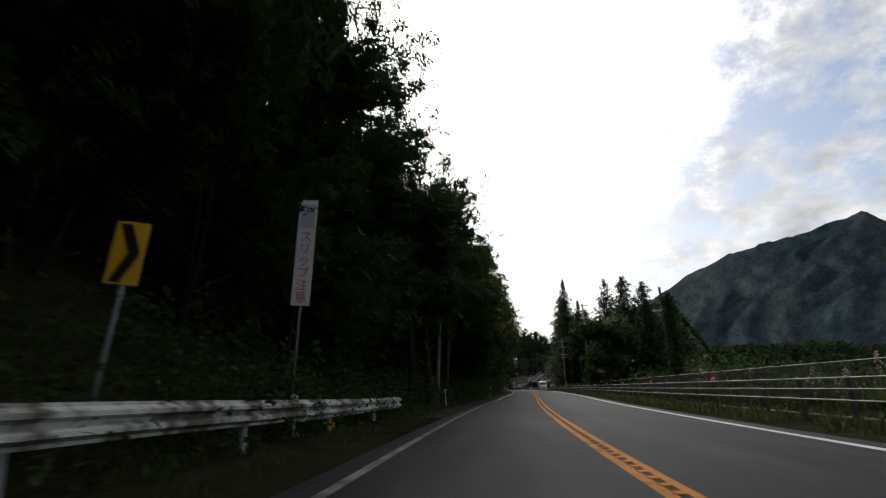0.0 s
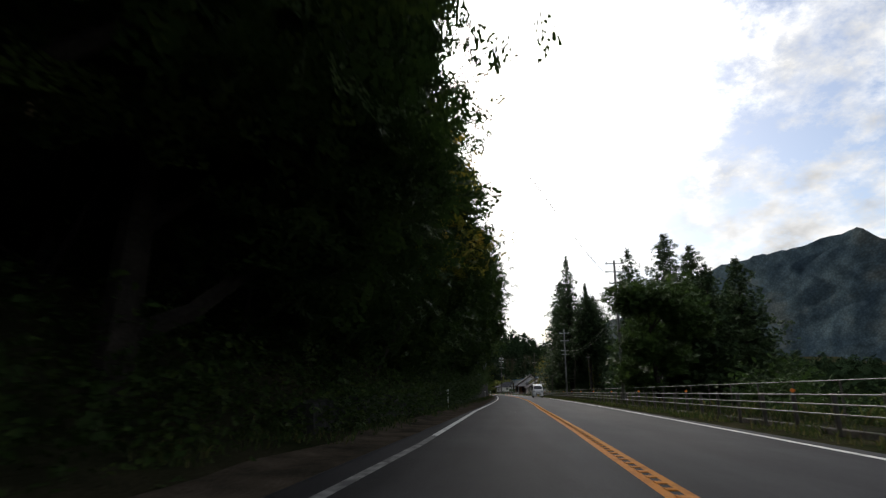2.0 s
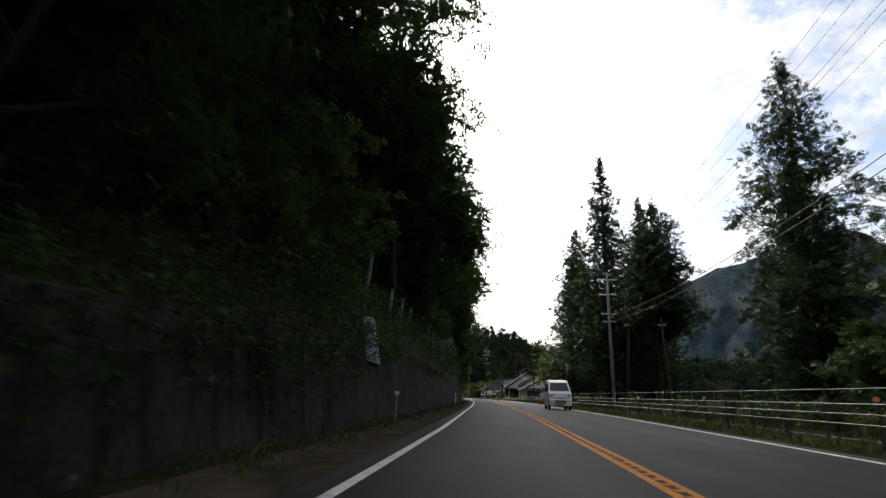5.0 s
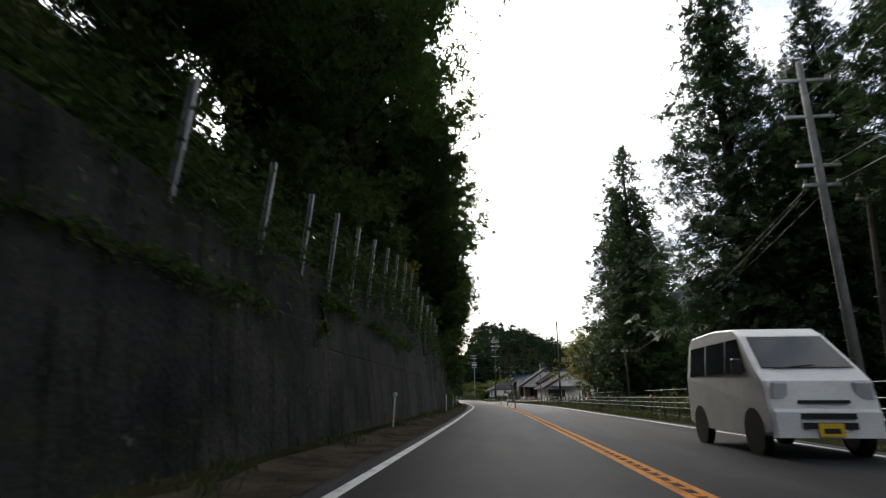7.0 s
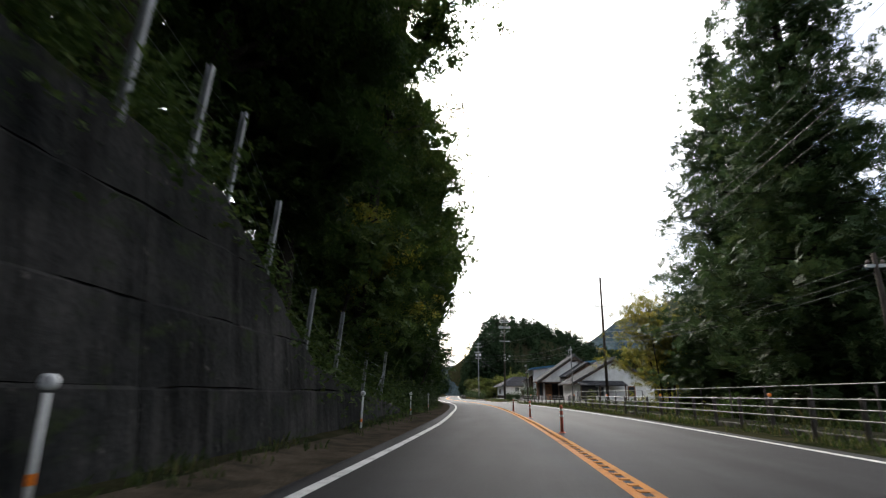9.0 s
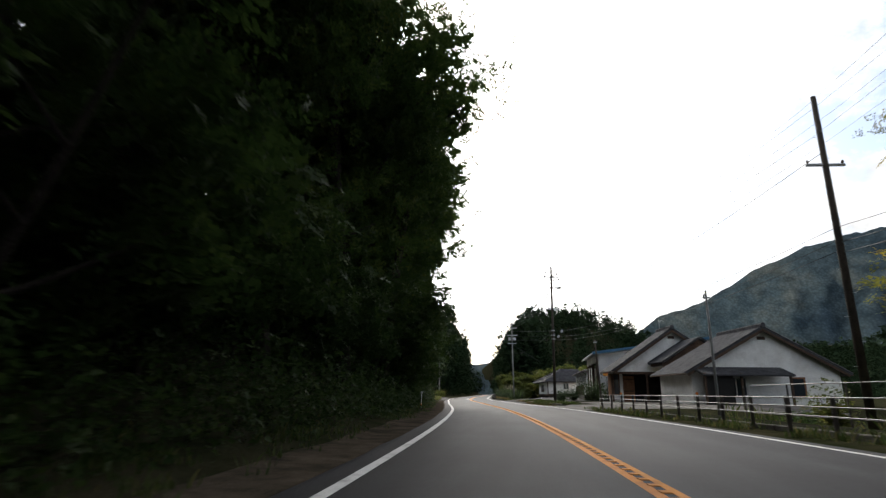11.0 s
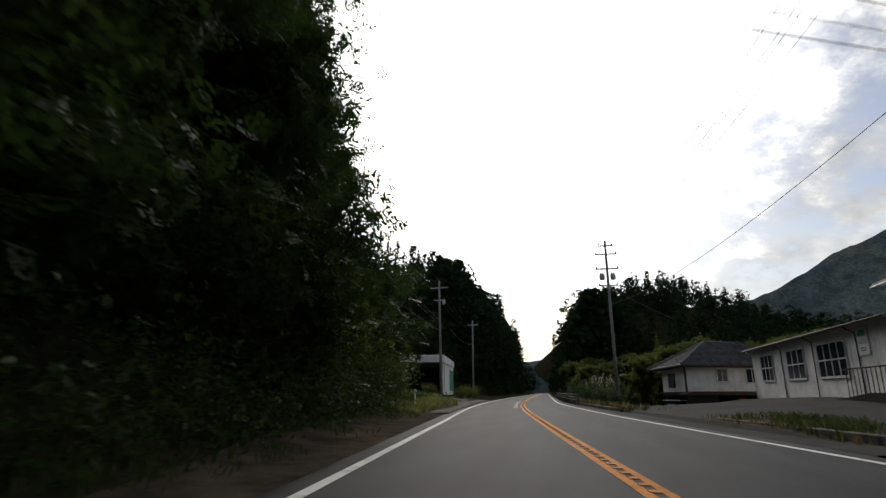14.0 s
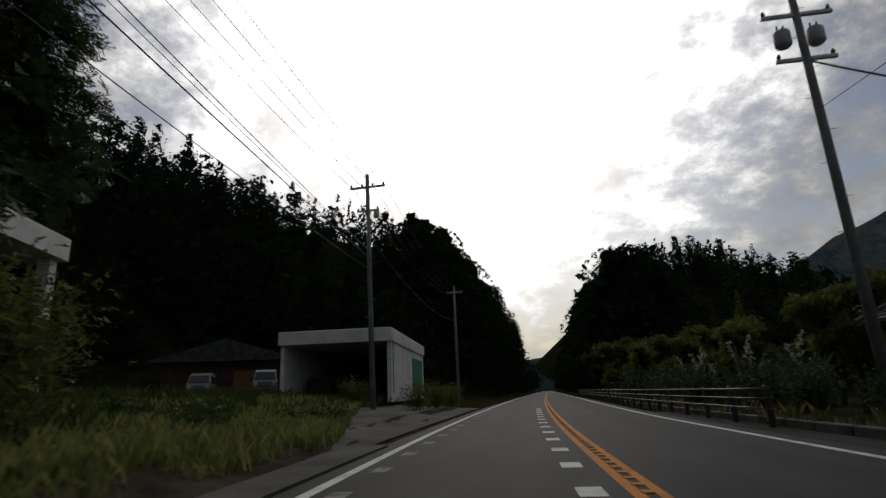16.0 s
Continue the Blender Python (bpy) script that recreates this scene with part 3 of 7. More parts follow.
def leaf_mesh(name, where, size, mat, flat=0.35, seed=0, lean=None, narrow=0.55, grain=None):
    """Folded four-cornered leaves at the given places; grain: the way that each one points."""
    rng = np.random.default_rng(seed)
    where = np.asarray(where, float)
    n = len(where)
    size = np.asarray(size, float) * np.ones(n)
    normal = rng.normal(size=(n, 3))
    normal[:, 2] = np.abs(normal[:, 2]) + flat
    if lean is not None:
        normal += lean
    normal /= np.linalg.norm(normal, axis=1)[:, None]
    d = rng.normal(size=(n, 3))
    if grain is not None:
        d = d * 0.35 + grain
    d -= (d * normal).sum(1)[:, None] * normal
    d /= np.linalg.norm(d, axis=1)[:, None]
    s = np.cross(normal, d)
    half = size[:, None]
    verts = np.empty((n, 4, 3))
    verts[:, 0] = where - d * half * 0.5
    verts[:, 1] = where + s * half * 0.5 * narrow + normal * half * 0.12
    verts[:, 2] = where + d * half * 0.5
    verts[:, 3] = where - s * half * 0.5 * narrow + normal * half * 0.12
    me = bpy.data.meshes.new(name)
    me.vertices.add(n * 4)
    me.vertices.foreach_set("co", verts.ravel())
    idx = np.arange(n)[:, None] * 4 + np.array([[0, 1, 2, 0, 2, 3]])
    me.loops.add(n * 6)
    me.loops.foreach_set("vertex_index", idx.ravel().astype(np.int32))
    me.polygons.add(n * 2)
    me.polygons.foreach_set("loop_start", np.arange(0, n * 6, 3, dtype=np.int32))
    me.polygons.foreach_set("loop_total", np.full(n * 2, 3, dtype=np.int32))
    me.update(calc_edges=True)
    me.validate()
    me.materials.append(mat)
    return me


# ---- the setting ----
def strip(name, rows, mat, kind_label, category, lats=None):
    """A sheet from rows of places, with its distance across kept for the wear."""
    n = len(rows[0])
    me = bpy.data.meshes.new(name)
    me.from_pydata([tuple(p) for r in rows for p in r], [], [(i * n + j, i * n + j + 1, (i + 1) * n + j + 1, (i + 1) * n + j) for i in range(len(rows) - 1) for j in range(n - 1)])
    me.materials.append(mat)
    if lats:
        across = me.attributes.new("across", "FLOAT", "POINT")
        across.data.foreach_set("value", [v for r in lats for v in r])
    return tagged(new(name, me), kind_label, category, kind="structure")


def build_ground():
    ys = [-2500, -900, -400, -200, -100] + list(range(-60, 330, 3)) + list(range(330, 480, 6)) + [500, 540, 600, 660, 720, 900, 1300, 2000, 3500]
    lefts = [-2500, -1400, -800, -450, -300, -220, -170, -130, -100, -80, -65, -54, -46, -40, -35, -31, -27, -24, -21, -18.5, -16.5, -14.5, -13, -11.5, -10, -9, -8, -7.2, -6.6, -6.2, -5.94, -5.4, -5.0, -4.7, -4.3, -2]
    rights = [2, 0.25, 0.8, 1.6, 2.4, 3.3, 4.3, 5.5, 7, 9, 11, 13.5, 16, 19, 22, 26, 30, 35, 41, 48, 56, 66, 80, 100, 130, 170, 220, 300, 450, 800, 1400, 2500]
    rows = []
    for y in ys:
        row = [rp(l, y, ground_height(l, y)) for l in lefts]
        row += [rp(2, y, -0.04)] + [rp(rail_lat(y) + r, y, ground_height(rail_lat(y) + r, y)) for r in rights[1:]]
        rows.append(row)
    ob = strip("ground", rows, GROUND, "brown earth and moss under the trees beside the road", "ground")
    ob.data.polygons.foreach_set("use_smooth", [True] * len(ob.data.polygons))
    return ob


def build_road():
    ys = [-200, -120] + list(range(-60, 330, 3)) + list(range(330, 720, 10))
    rows, lats = [], []
    for y in ys:
        e = edge_right(y) + 0.75
        ls = [-4.35, -3.9, -3.2, -2.6, -2.0, -1.4, -0.8, -0.3, 0.3, 0.8, 1.4, 2.0, 2.6, 3.0, e - 0.3, e]
        rows.append([rp(l, y, -0.06 if l == -4.35 or l == e else 0.0) for l in ls])
        lats.append([(abs(l) - 1.0) * 2 * math.pi / 1.65 for l in ls])
    return strip("road", rows, ASPHALT, "dark worn two-lane asphalt road with paler wheel tracks", "road", lats)


def line_on_road(name, lat, width, y0, y1, mat, label, step=2.0, z=0.004):
    n = max(int(round((y1 - y0) / step)), 1)
    rows = []
    for i in range(n + 1):
        y = y0 + (y1 - y0) * i / n
        l = lat(y) if callable(lat) else lat
        rows.append([rp(l - width / 2, y, z), rp(l + width / 2, y, z)])
    return strip(name, rows, mat, label, "road marking")


FAINT_LINE = material("faint_white_paint", (0.22, 0.22, 0.21), (0.08, 0.08, 0.08), 0.7, 3.0, 60, 0.3, spread=(0.4, 0.6))


def build_markings():
    line_on_road("edge_line", edge_left, 0.15, -60, 46, FAINT_LINE, "faded white edge line almost worn away")
    line_on_road("edge_line", edge_left, 0.15, 46, 600, WHITE_LINE, "worn white edge line along the asphalt road")
    line_on_road("edge_line", edge_right, 0.145, -60, 600, WHITE_LINE, "worn white edge line along the asphalt road")
    line_on_road("centre_line", lambda y: centre_lat(y) - 0.105, 0.12, -60, 600, YELLOW_LINE, "worn orange-yellow centre line of the road")
    line_on_road("centre_line", lambda y: centre_lat(y) + 0.105, 0.10, -60, 600, YELLOW_LINE, "worn orange-yellow centre line of the road")
    chips = Shape()
    for i in range(760):
        y = -20 + i * 0.42
        a, b = rp(centre_lat(y), y), rp(centre_lat(y), y + 0.14)
        side = (rp(1, y) - rp(0, y)).normalized() * 0.055
        p = [a - side, a + side, b + side, b - side]
        chips.add([(*q.xy, 0.003) for q in p] + [(*q.xy, 0.012) for q in p], [(4, 5, 6, 7), (0, 1, 5, 4), (1, 2, 6, 5), (2, 3, 7, 6), (3, 0, 4, 7)])
    tagged(part("rumble_chip", chips, YELLOW_LINE), "small yellow raised chips between the centre lines", "road marking", kind="stuff")
    for i in range(14):
        y = 271.8 + 1.9 * i
        line_on_road("slow_dash", -0.72, 0.26, y, y + 0.5, WHITE_LINE, "short white deceleration dash on the asphalt", z=0.005)
        line_on_road("slow_dash", -3.16, 0.22, y, y + 0.5, FAINT_LINE, "short white deceleration dash on the asphalt", z=0.005)
    for l0, l1, y0, y1 in ((-2.2, -1.2, 106, 110.8), (-2.1, -1.3, 111, 117.5), (-2.2, -1.3, 59, 60.5)):
        line_on_road("road_patch", (l0 + l1) / 2, l1 - l0, y0, y1, ASPHALT_PATCH, "darker rectangular repair patch in the asphalt", z=0.003)
    for y, l in ((61.0, -1.9), (62.5, -1.2), (116.5, -2.3)):
        line_on_road("road_mark", l, 0.35, y, y + 0.12, FAINT_LINE, "faint worn white survey mark on asphalt", z=0.006)


def wall_lifts(y):
    """Heights of the joints between the pours; the far stretch was cast in uneven courses."""
    if y < 132:
        return [0.0, 2.4, 9.0]
    if y < 145:
        return [0.0, 1.95, 3.1, 9.0]
    return [0.0, 1.0, 1.95, 3.05, 9.0]


def build_retaining_wall():
    """Pours of concrete, one above the other, with open joints between the panels."""
    wall = thing("wall_left", Matrix(), "dark stained concrete retaining wall with cracked joints below the fence", "wall", kind="structure")
    y = WALL_FROM
    while y < WALL_TO - 0.1:
        lifts = wall_lifts(y)
        rough = len(lifts) > 4
        y1 = min(y + (11.0 if y < 143 else 8.0), WALL_TO)
        for n, (a, b) in enumerate(zip(lifts, lifts[1:])):
            top0, top1 = min(wall_height(y), b), min(wall_height(y1), b)
            if max(top0, top1) - a < 0.12:
                continue
            shape = Shape()
            cuts = 40 if rough else 16
            back = 0.035 * n if not rough else 0.02 * n
            if not rough and b == 9.0:
                back += 0.06
            for c in range(cuts):
                ya, yb = y + (y1 - y) * c / cuts, y + (y1 - y) * (c + 1) / cuts
                if max(wall_height(ya), wall_height(yb)) < a + 0.06:
                    continue
                gap = 0.006 if rough else 0.014
                ha, hb = max(min(wall_height(ya), b - gap), a + 0.02), max(min(wall_height(yb), b - gap), a + 0.02)
                ea, eb = ya + (0.006 if c == 0 else 0), yb - (0.006 if c == cuts - 1 else 0)
                p = []
                for yy, h in ((ea, ha), (eb, hb)):
                    uneven = (0.05 if rough else 0.012) * (noise.noise(Vector((yy * 1.3, n * 3.7, 0.5))) + 0.6 * noise.noise(Vector((yy * 5.3, n * 2.3, 4.5))))
                    droop = (0.05 * noise.noise(Vector((yy * 0.8, n * 5.1, 2.5))) if rough and a else 0.0)

                    def face(z):
                        return -5.42 - 0.115 * z + uneven - back

                    foot = a + droop if a else -0.1
                    p += [rp(face(a), yy, foot), rp(-6.15, yy, foot), rp(-6.15, yy, h), rp(face(h) - 0.03, yy, h), rp(face(h - 0.04), yy, h - 0.04)]
                shape.add(p, [(0, 1, 2, 3, 4), (9, 8, 7, 6, 5), (0, 4, 9, 5), (4, 3, 8, 9), (3, 2, 7, 8), (2, 1, 6, 7)])
            if shape.v:
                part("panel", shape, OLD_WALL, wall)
        y = y1
    return wall


def build_mountain():
    """The long ridge across the valley."""
    crest = steps([(-14, 60), (0, 90), (8, 130), (12, 185), (17, 240), (20, 285), (24, 322), (29.5, 351), (31.4, 354), (34.2, 367), (35.4, 372), (36.9, 340), (42, 312), (55, 315), (75, 210), (100, 150), (140, 90), (180, 120), (260, 120), (346, 40)])
    rows = []
    azimuths = [-14 + 0.4 * i for i in range(236)] + [80.4 + 2 * i for i in range(133)] + [346]
    for r in range(44):
        k = r / 43
        d = 520 + 1000 * k
        row = []
        for az in azimuths:
            a = radians(az)
            x, y = d * math.sin(a), 110 + d * math.cos(a)
            bend = 2.5 * noise.noise(Vector((x * 0.004, y * 0.004, 3.1)))
            spur = abs(noise.noise(Vector(((az + bend) * 0.22, k * 0.8, 1.3)))) + 0.5 * abs(noise.noise(Vector(((az + 2 * bend) * 0.7, k * 1.9, 7.7))))
            fine = noise.noise(Vector((x * 0.011, y * 0.011, 4.0)))
            h = crest(az) * (k ** 0.85) * (1.06 - 0.40 * spur * (1.12 - k)) + 6 * fine * (0.3 + k) + 2.2 * noise.noise(Vector((az * 3.1, k * 9.0, 2.0))) - 9
            row.append((x, y, h if r < 43 else h - 4))
        rows.append(row)
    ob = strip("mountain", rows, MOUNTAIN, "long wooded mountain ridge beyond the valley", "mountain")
    ob.data.polygons.foreach_set("use_smooth", [True] * len(ob.data.polygons))


def slab(name, l0, l1, y0, y1, z0, z1, mat, label, category, step=3.0):
    """A raised piece of paving that follows the road."""
    n = max(int((y1 - y0) / step), 1)
    shape = Shape()
    for i in range(n):
        ya, yb = y0 + (y1 - y0) * i / n, y0 + (y1 - y0) * (i + 1) / n
        q = []
        for z in (z0, z1):
            q += [rp(l0(ya) if callable(l0) else l0, ya, z), rp(l1(ya) if callable(l1) else l1, ya, z), rp(l1(yb) if callable(l1) else l1, yb, z), rp(l0(yb) if callable(l0) else l0, yb, z)]
        shape.add(q, [(4, 5, 6, 7), (0, 1, 5, 4), (2, 3, 7, 6), (1, 2, 6, 5), (3, 0, 4, 7)])
    return tagged(part(name, shape, mat), label, category, kind="structure")


def build_kerbs():
    """A row of kerb stones by the houses, each its own piece."""
    kerb = thing("kerb", Matrix(), "row of weathered concrete kerb stones beside the road", "kerb", kind="structure")
    stone = Shape().box(-0.09, 0.09, 0.01, 1.19, -0.15, 0.17, ch=0.02).mesh("kerb_stone", KERB)
    y = 234.6
    while y < 300:
        if not 254 < y < 263.5:
            l = edge_right(y) + (1.9 if y < 255 else 1.25)
            part("kerb_stone", stone, KERB, kerb, m=Matrix.Translation(rp(l, y)) @ pose(0, 0, 0, 0, 0, turn(y)))
        y += 1.2
    low = thing("kerb", Matrix(), "low concrete edge under the pipe rail", "kerb", kind="structure")
    y = -24.0
    while y < 223:
        part("kerb_stone", stone, KERB, low, m=Matrix.Translation(rp(rail_lat(y) + 0.28, y, -0.06)) @ pose(0, 0, 0, 0, 0, turn(y)))
        y += 1.2


VERGE = material("verge_dirt", (0.075, 0.060, 0.045), (0.026, 0.023, 0.018), 0.95, 1.1, 22, 0.8, spread=(0.34, 0.66), dist=0.03)


def build_verge():
    """Dirt and gravel washed along the foot of the bank and the edge of the field."""
    rows = []
    for y in np.arange(20, 300, 1.5):
        wide = 0.9 * smooth(238, 250, y)
        out = 5.15 + wide + 0.18 * noise.noise(Vector((y * 0.4, 0.0, 7.0)))
        near = 4.02 + 0.10 * noise.noise(Vector((y * 0.9, 0.0, 2.0)))
        lats = [near, near + 0.3, (near + out) / 2, out - 0.3, out]
        rows.append([rp(-a, y, -0.015 if k == 0 else max(ground_height(-a, y), -0.02) + (0.022 if k < 4 else -0.01)) for k, a in enumerate(lats)])
    strip("verge", rows, VERGE, "brown dirt and gravel verge beside the white line", "verge")


FORECOURT = material("forecourt_concrete", (0.10, 0.095, 0.085), (0.05, 0.048, 0.044), 0.9, 0.6, 30, 0.4)
build_ground()
build_road()
build_markings()
build_verge()
build_retaining_wall()
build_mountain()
slab("pavement", lambda y: rail_lat(y) + 0.4, lambda y: rail_lat(y) + 2.3, -60, 222, -0.15, 0.07, MOSSY_PATH, "grey concrete footway behind the pipe rail", "pavement")
front_rows = [[rp(edge_right(y) + a, y, ground_height(edge_right(y) + a, y) + 0.03 if a > 2.3 else 0.006 if a > 0.5 else -0.015) for a in (0.5, 0.62, 1.0, 1.6, 2.1, 2.6, 3.4, 4.5, 6.0, 8.0, 10.0, 12.0, 14.0, 16.5)] for y in np.arange(222.5, 235.0, 1.5)]
apron_rows = [[rp(edge_right(y) + a, y, ground_height(edge_right(y) + a, y) + 0.03) for a in (5.0, 6.0, 8.0, 10.0, 12.0, 14.0, 16.5)] for y in np.arange(234.5, 242.6, 1.0)]
strip("pavement", apron_rows, FORECOURT, "worn pale concrete before the dark garage front", "pavement")
strip("pavement", front_rows, FORECOURT, "worn pale concrete forecourt beside the tiled house", "pavement")
yard_rows = [[rp(edge_right(y) + a, y, ground_height(edge_right(y) + a, y) + 0.035 if a > 1.4 else 0.006 if a > 0.5 else -0.015) for a in (0.5, 0.62, 1.0, 1.35, 1.5, 2.2, 3.0, 4.0, 5.5, 7.5, 9.0, 10.5, 12.0, 13.3)] for y in np.arange(246.0, 288.1, 1.5)]
strip("pavement", yard_rows, LOT, "old dark asphalt yard falling from the road to the low house", "pavement")
slab("pavement", -5.0, -3.85, 262, 277.2, -0.1, 0.04, FORECOURT, "weathered concrete edge along the field", "pavement", 1.5)
entry_rows = [[rp(-4.2 - a, y, max(ground_height(-4.2 - a, y), 0.0) + 0.03) for a in np.linspace(0, min(max((y - 276) / 3.6 + 0.4, 0.4), 5.0), 6)] for y in np.arange(276.0, 300.1, 1.5)]
strip("pavement", entry_rows, FORECOURT, "dusty grey paved entrance to the yard", "pavement")
build_kerbs()


# ---- plants ----
def limb(rng, start, d, length, r, bend=0.25, n=5):
    pts, radii, p, d = [], [], Vector(start), Vector(d).normalized()
    for i in range(n + 1):
        pts.append(p.copy())
        radii.append(r * (1 - 0.75 * i / n))
        d = (d + Vector(rng.normal(0, bend, 3)) * 0.35 + Vector((0, 0, 0.06))).normalized()
        p = p + d * length / n
    return pts, radii


def broadleaf(name, h, r, trunk_to, leaves, size, leaf_mat, seed, label, stems=1, squash=0.75, gap=0.35, heart=80, limbs=8):
    """A broad-leaved tree: trunk, limbs and a lumpy crown of single leaves."""
    rng = np.random.default_rng(seed)
    tree = thing(name, Matrix(), label, "tree")
    lobes = []
    for s in range(stems):
        wood = Shape()
        lean = Vector((rng.normal(0, 0.10 + 0.12 * (stems > 1)), rng.normal(0, 0.10 + 0.12 * (stems > 1)), 1))
        pts, radii = limb(rng, (rng.normal(0, 0.25 * (stems > 1)), rng.normal(0, 0.25 * (stems > 1)), -0.4), lean, h * 0.8, (0.022 if h < 20 else 0.012) * h / math.sqrt(stems), 0.10, 7)
        wood.tube(pts, radii, 7)
        for i in range(limbs if stems == 1 else 3):
            k = 1 + int((trunk_to + (0.95 - trunk_to) * rng.random()) * 6)
            a = rng.random() * 2 * math.pi if limbs == 8 else i * 2.4 + 0.4 * rng.random()
            out = Vector((math.cos(a), math.sin(a), 0.35 + 0.5 * rng.random()))
            b_pts, b_radii = limb(rng, pts[min(k, 7)], out, r * (0.55 + 0.4 * rng.random()), radii[min(k, 7)] * 0.6, 0.3)
            wood.tube(b_pts, b_radii, 5)
            lobes += [(b_pts[-1], r * (0.34 + 0.2 * rng.random())), (b_pts[3], r * (0.26 + 0.12 * rng.random()))]
        lobes.append((pts[-1], r * 0.42))
        part("trunk" if stems == 1 else "stem", wood, BARK, tree)
    where = []
    for c, lr in lobes:
        n = int(leaves / len(lobes))
        tufts = max(n // 8, 1)
        d = rng.normal(size=(tufts, 3))
        d /= np.linalg.norm(d, axis=1)[:, None]
        d *= (lr * (gap + (0.95 - gap) * rng.random(tufts) ** 0.5))[:, None] * (1 + 0.05 * rng.normal(size=(tufts, 1)))
        d[:, 2] *= squash
        d = np.repeat(d, 8, axis=0) + rng.normal(size=(tufts * 8, 3)) * size * np.array([0.6, 0.6, 0.36])
        where.append(np.array(c) + d)
    where = np.concatenate(where)
    sizes = size * (0.5 + 0.9 * rng.random(len(where)))
    if heart:
        inner = []
        for c, lr in lobes:
            d = rng.normal(size=(heart, 3))
            d *= (0.8 * lr * rng.random(heart) ** 0.4 / np.linalg.norm(d, axis=1))[:, None]
            inner.append(np.array(c) + d * np.array([1, 1, squash]))
        inner = np.concatenate(inner)
        where, sizes = np.concatenate([where, inner]), np.concatenate([sizes, 1.7 * size * (0.7 + 0.6 * rng.random(len(inner)))])
    part("crown", leaf_mesh("crown", where, sizes * 1.2, leaf_mat, 0.4, seed, narrow=0.85), leaf_mat, tree)
    return tree


def conifer(name, h, r, bare, leaf_mat, seed, label, droop=0.25, rows=34, sprays=9, shape=0.8, size=0.5, ivy=False, tuft=0):
    """A needle tree: straight trunk and whorls of drooping, feathered boughs; tuft: sprays gathered into one clump."""
    rng = np.random.default_rng(seed)
    tree = thing(name, Matrix(), label, "tree")
    wood = Shape().tube([(0, 0, -0.5), (0.03, 0, h * 0.35), (0, 0.04, h * 0.7), (0, 0, h * 0.985)], [0.016 * h, 0.012 * h, 0.007 * h, 0.012], 8)
    boughs_wood = Shape()
    where, sizes, ways = [], [], []
    for i in range(rows):
        k = i / (rows - 1)
        z = h * (bare + (1 - bare) * k)
        reach = r * max((1 - k) ** shape, 0.03) * (0.75 + 0.45 * rng.random())
        if k < 0.12:
            reach *= 0.55 + 3.5 * k
        boughs = 7 if k < 0.8 else 5
        for b in range(boughs):
            if rng.random() < 0.10:
                continue
            a = 2 * math.pi * (b + rng.random() * 0.8) / boughs + i * 0.7
            length = reach * (0.65 + 0.5 * rng.random())
            d = np.array([math.cos(a), math.sin(a), 0.12 - droop * rng.random()])
            side = np.array([-math.sin(a), math.cos(a), 0.0])
            if length > 1.2 and k < 0.75:
                boughs_wood.tube([(0, 0, z), tuple(d * length * 0.8 + (0, 0, z))], [0.03 + 0.02 * (1 - k), 0.012], 4)
            n = max(int(sprays * (0.6 + 1.6 * length / r)), 4)
            t = (0.15 + 0.85 * rng.random(n)) * length
            p = np.outer(t, d) + np.outer(rng.normal(0, 0.14, n) * (0.3 + t), side)
            p[:, 2] += z - droop * 0.35 * t * t / max(length, 0.3) + rng.normal(0, 0.24, n)
            if tuft:
                heads = np.repeat(p[::tuft], tuft, axis=0)[:n]
                p = heads + rng.normal(size=(len(heads), 3)) * np.array([0.30, 0.30, 0.24]) * (0.6 + 0.5 * (1 - k))
                n = len(p)
            where.append(p)
            ways.append(np.tile(d + (0, 0, -0.25), (n, 1)) + np.outer(rng.normal(0, 0.5, n), side))
            sizes.append(size * (0.6 + 0.7 * rng.random(n)) * (0.65 + 0.45 * (1 - k)))
    part("trunk", wood, BARK, tree)
    tagged(part("bough", boughs_wood, BARK, tree), "bare inner boughs", kind="stuff")
    where, sizes = np.concatenate(where), np.concatenate(sizes)
    part("crown", leaf_mesh("crown", where, sizes, leaf_mat, 0.5, seed, narrow=0.85 if tuft else 0.55, grain=None if tuft else np.concatenate(ways)), leaf_mat, tree)
    if ivy:
        n = 900
        a, z = rng.random(n) * 2 * math.pi, rng.random(n) ** 1.3 * h * 0.45
        ring = 0.02 * h + 0.12 * rng.random(n)
        part("ivy", leaf_mesh("ivy", np.c_[np.cos(a) * ring, np.sin(a) * ring, z], 0.17, AUTUMN_LEAF, 0.2, seed + 1), AUTUMN_LEAF, tree, "yellow-green ivy up the trunk")
    return tree


def bush(name, w, h, leaves, size, leaf_mat, seed, label, category="bush"):
    """A loose shrub of stems and leaves with an uneven outline."""
    rng = np.random.default_rng(seed)
    plant = thing(name, Matrix(), label, category)
    where = []
    for s in range(9):
        a = rng.random() * 2 * math.pi
        d = Vector((math.cos(a) * w / h * 0.55, math.sin(a) * w / h * 0.55, 0.6 + rng.random()))
        pts, radii = limb(rng, (0, 0, -0.2), d, h * (0.6 + 0.35 * rng.random()), 0.035, 0.25)
        part("stem", Shape().tube(pts, radii, 4), BARK, plant)
        for p in pts[2:]:
            n = leaves // 36
            where.append(np.array(p) + rng.normal(size=(n, 3)) * np.array([w * 0.13, w * 0.13, h * 0.13]))
    where = np.concatenate(where)
    where[:, 2] = np.abs(where[:, 2])
    part("leaves", leaf_mesh("leaves", where, size * (0.6 + 0.8 * rng.random(len(where))), leaf_mat, 0.4, seed), leaf_mat, plant)
    return plant


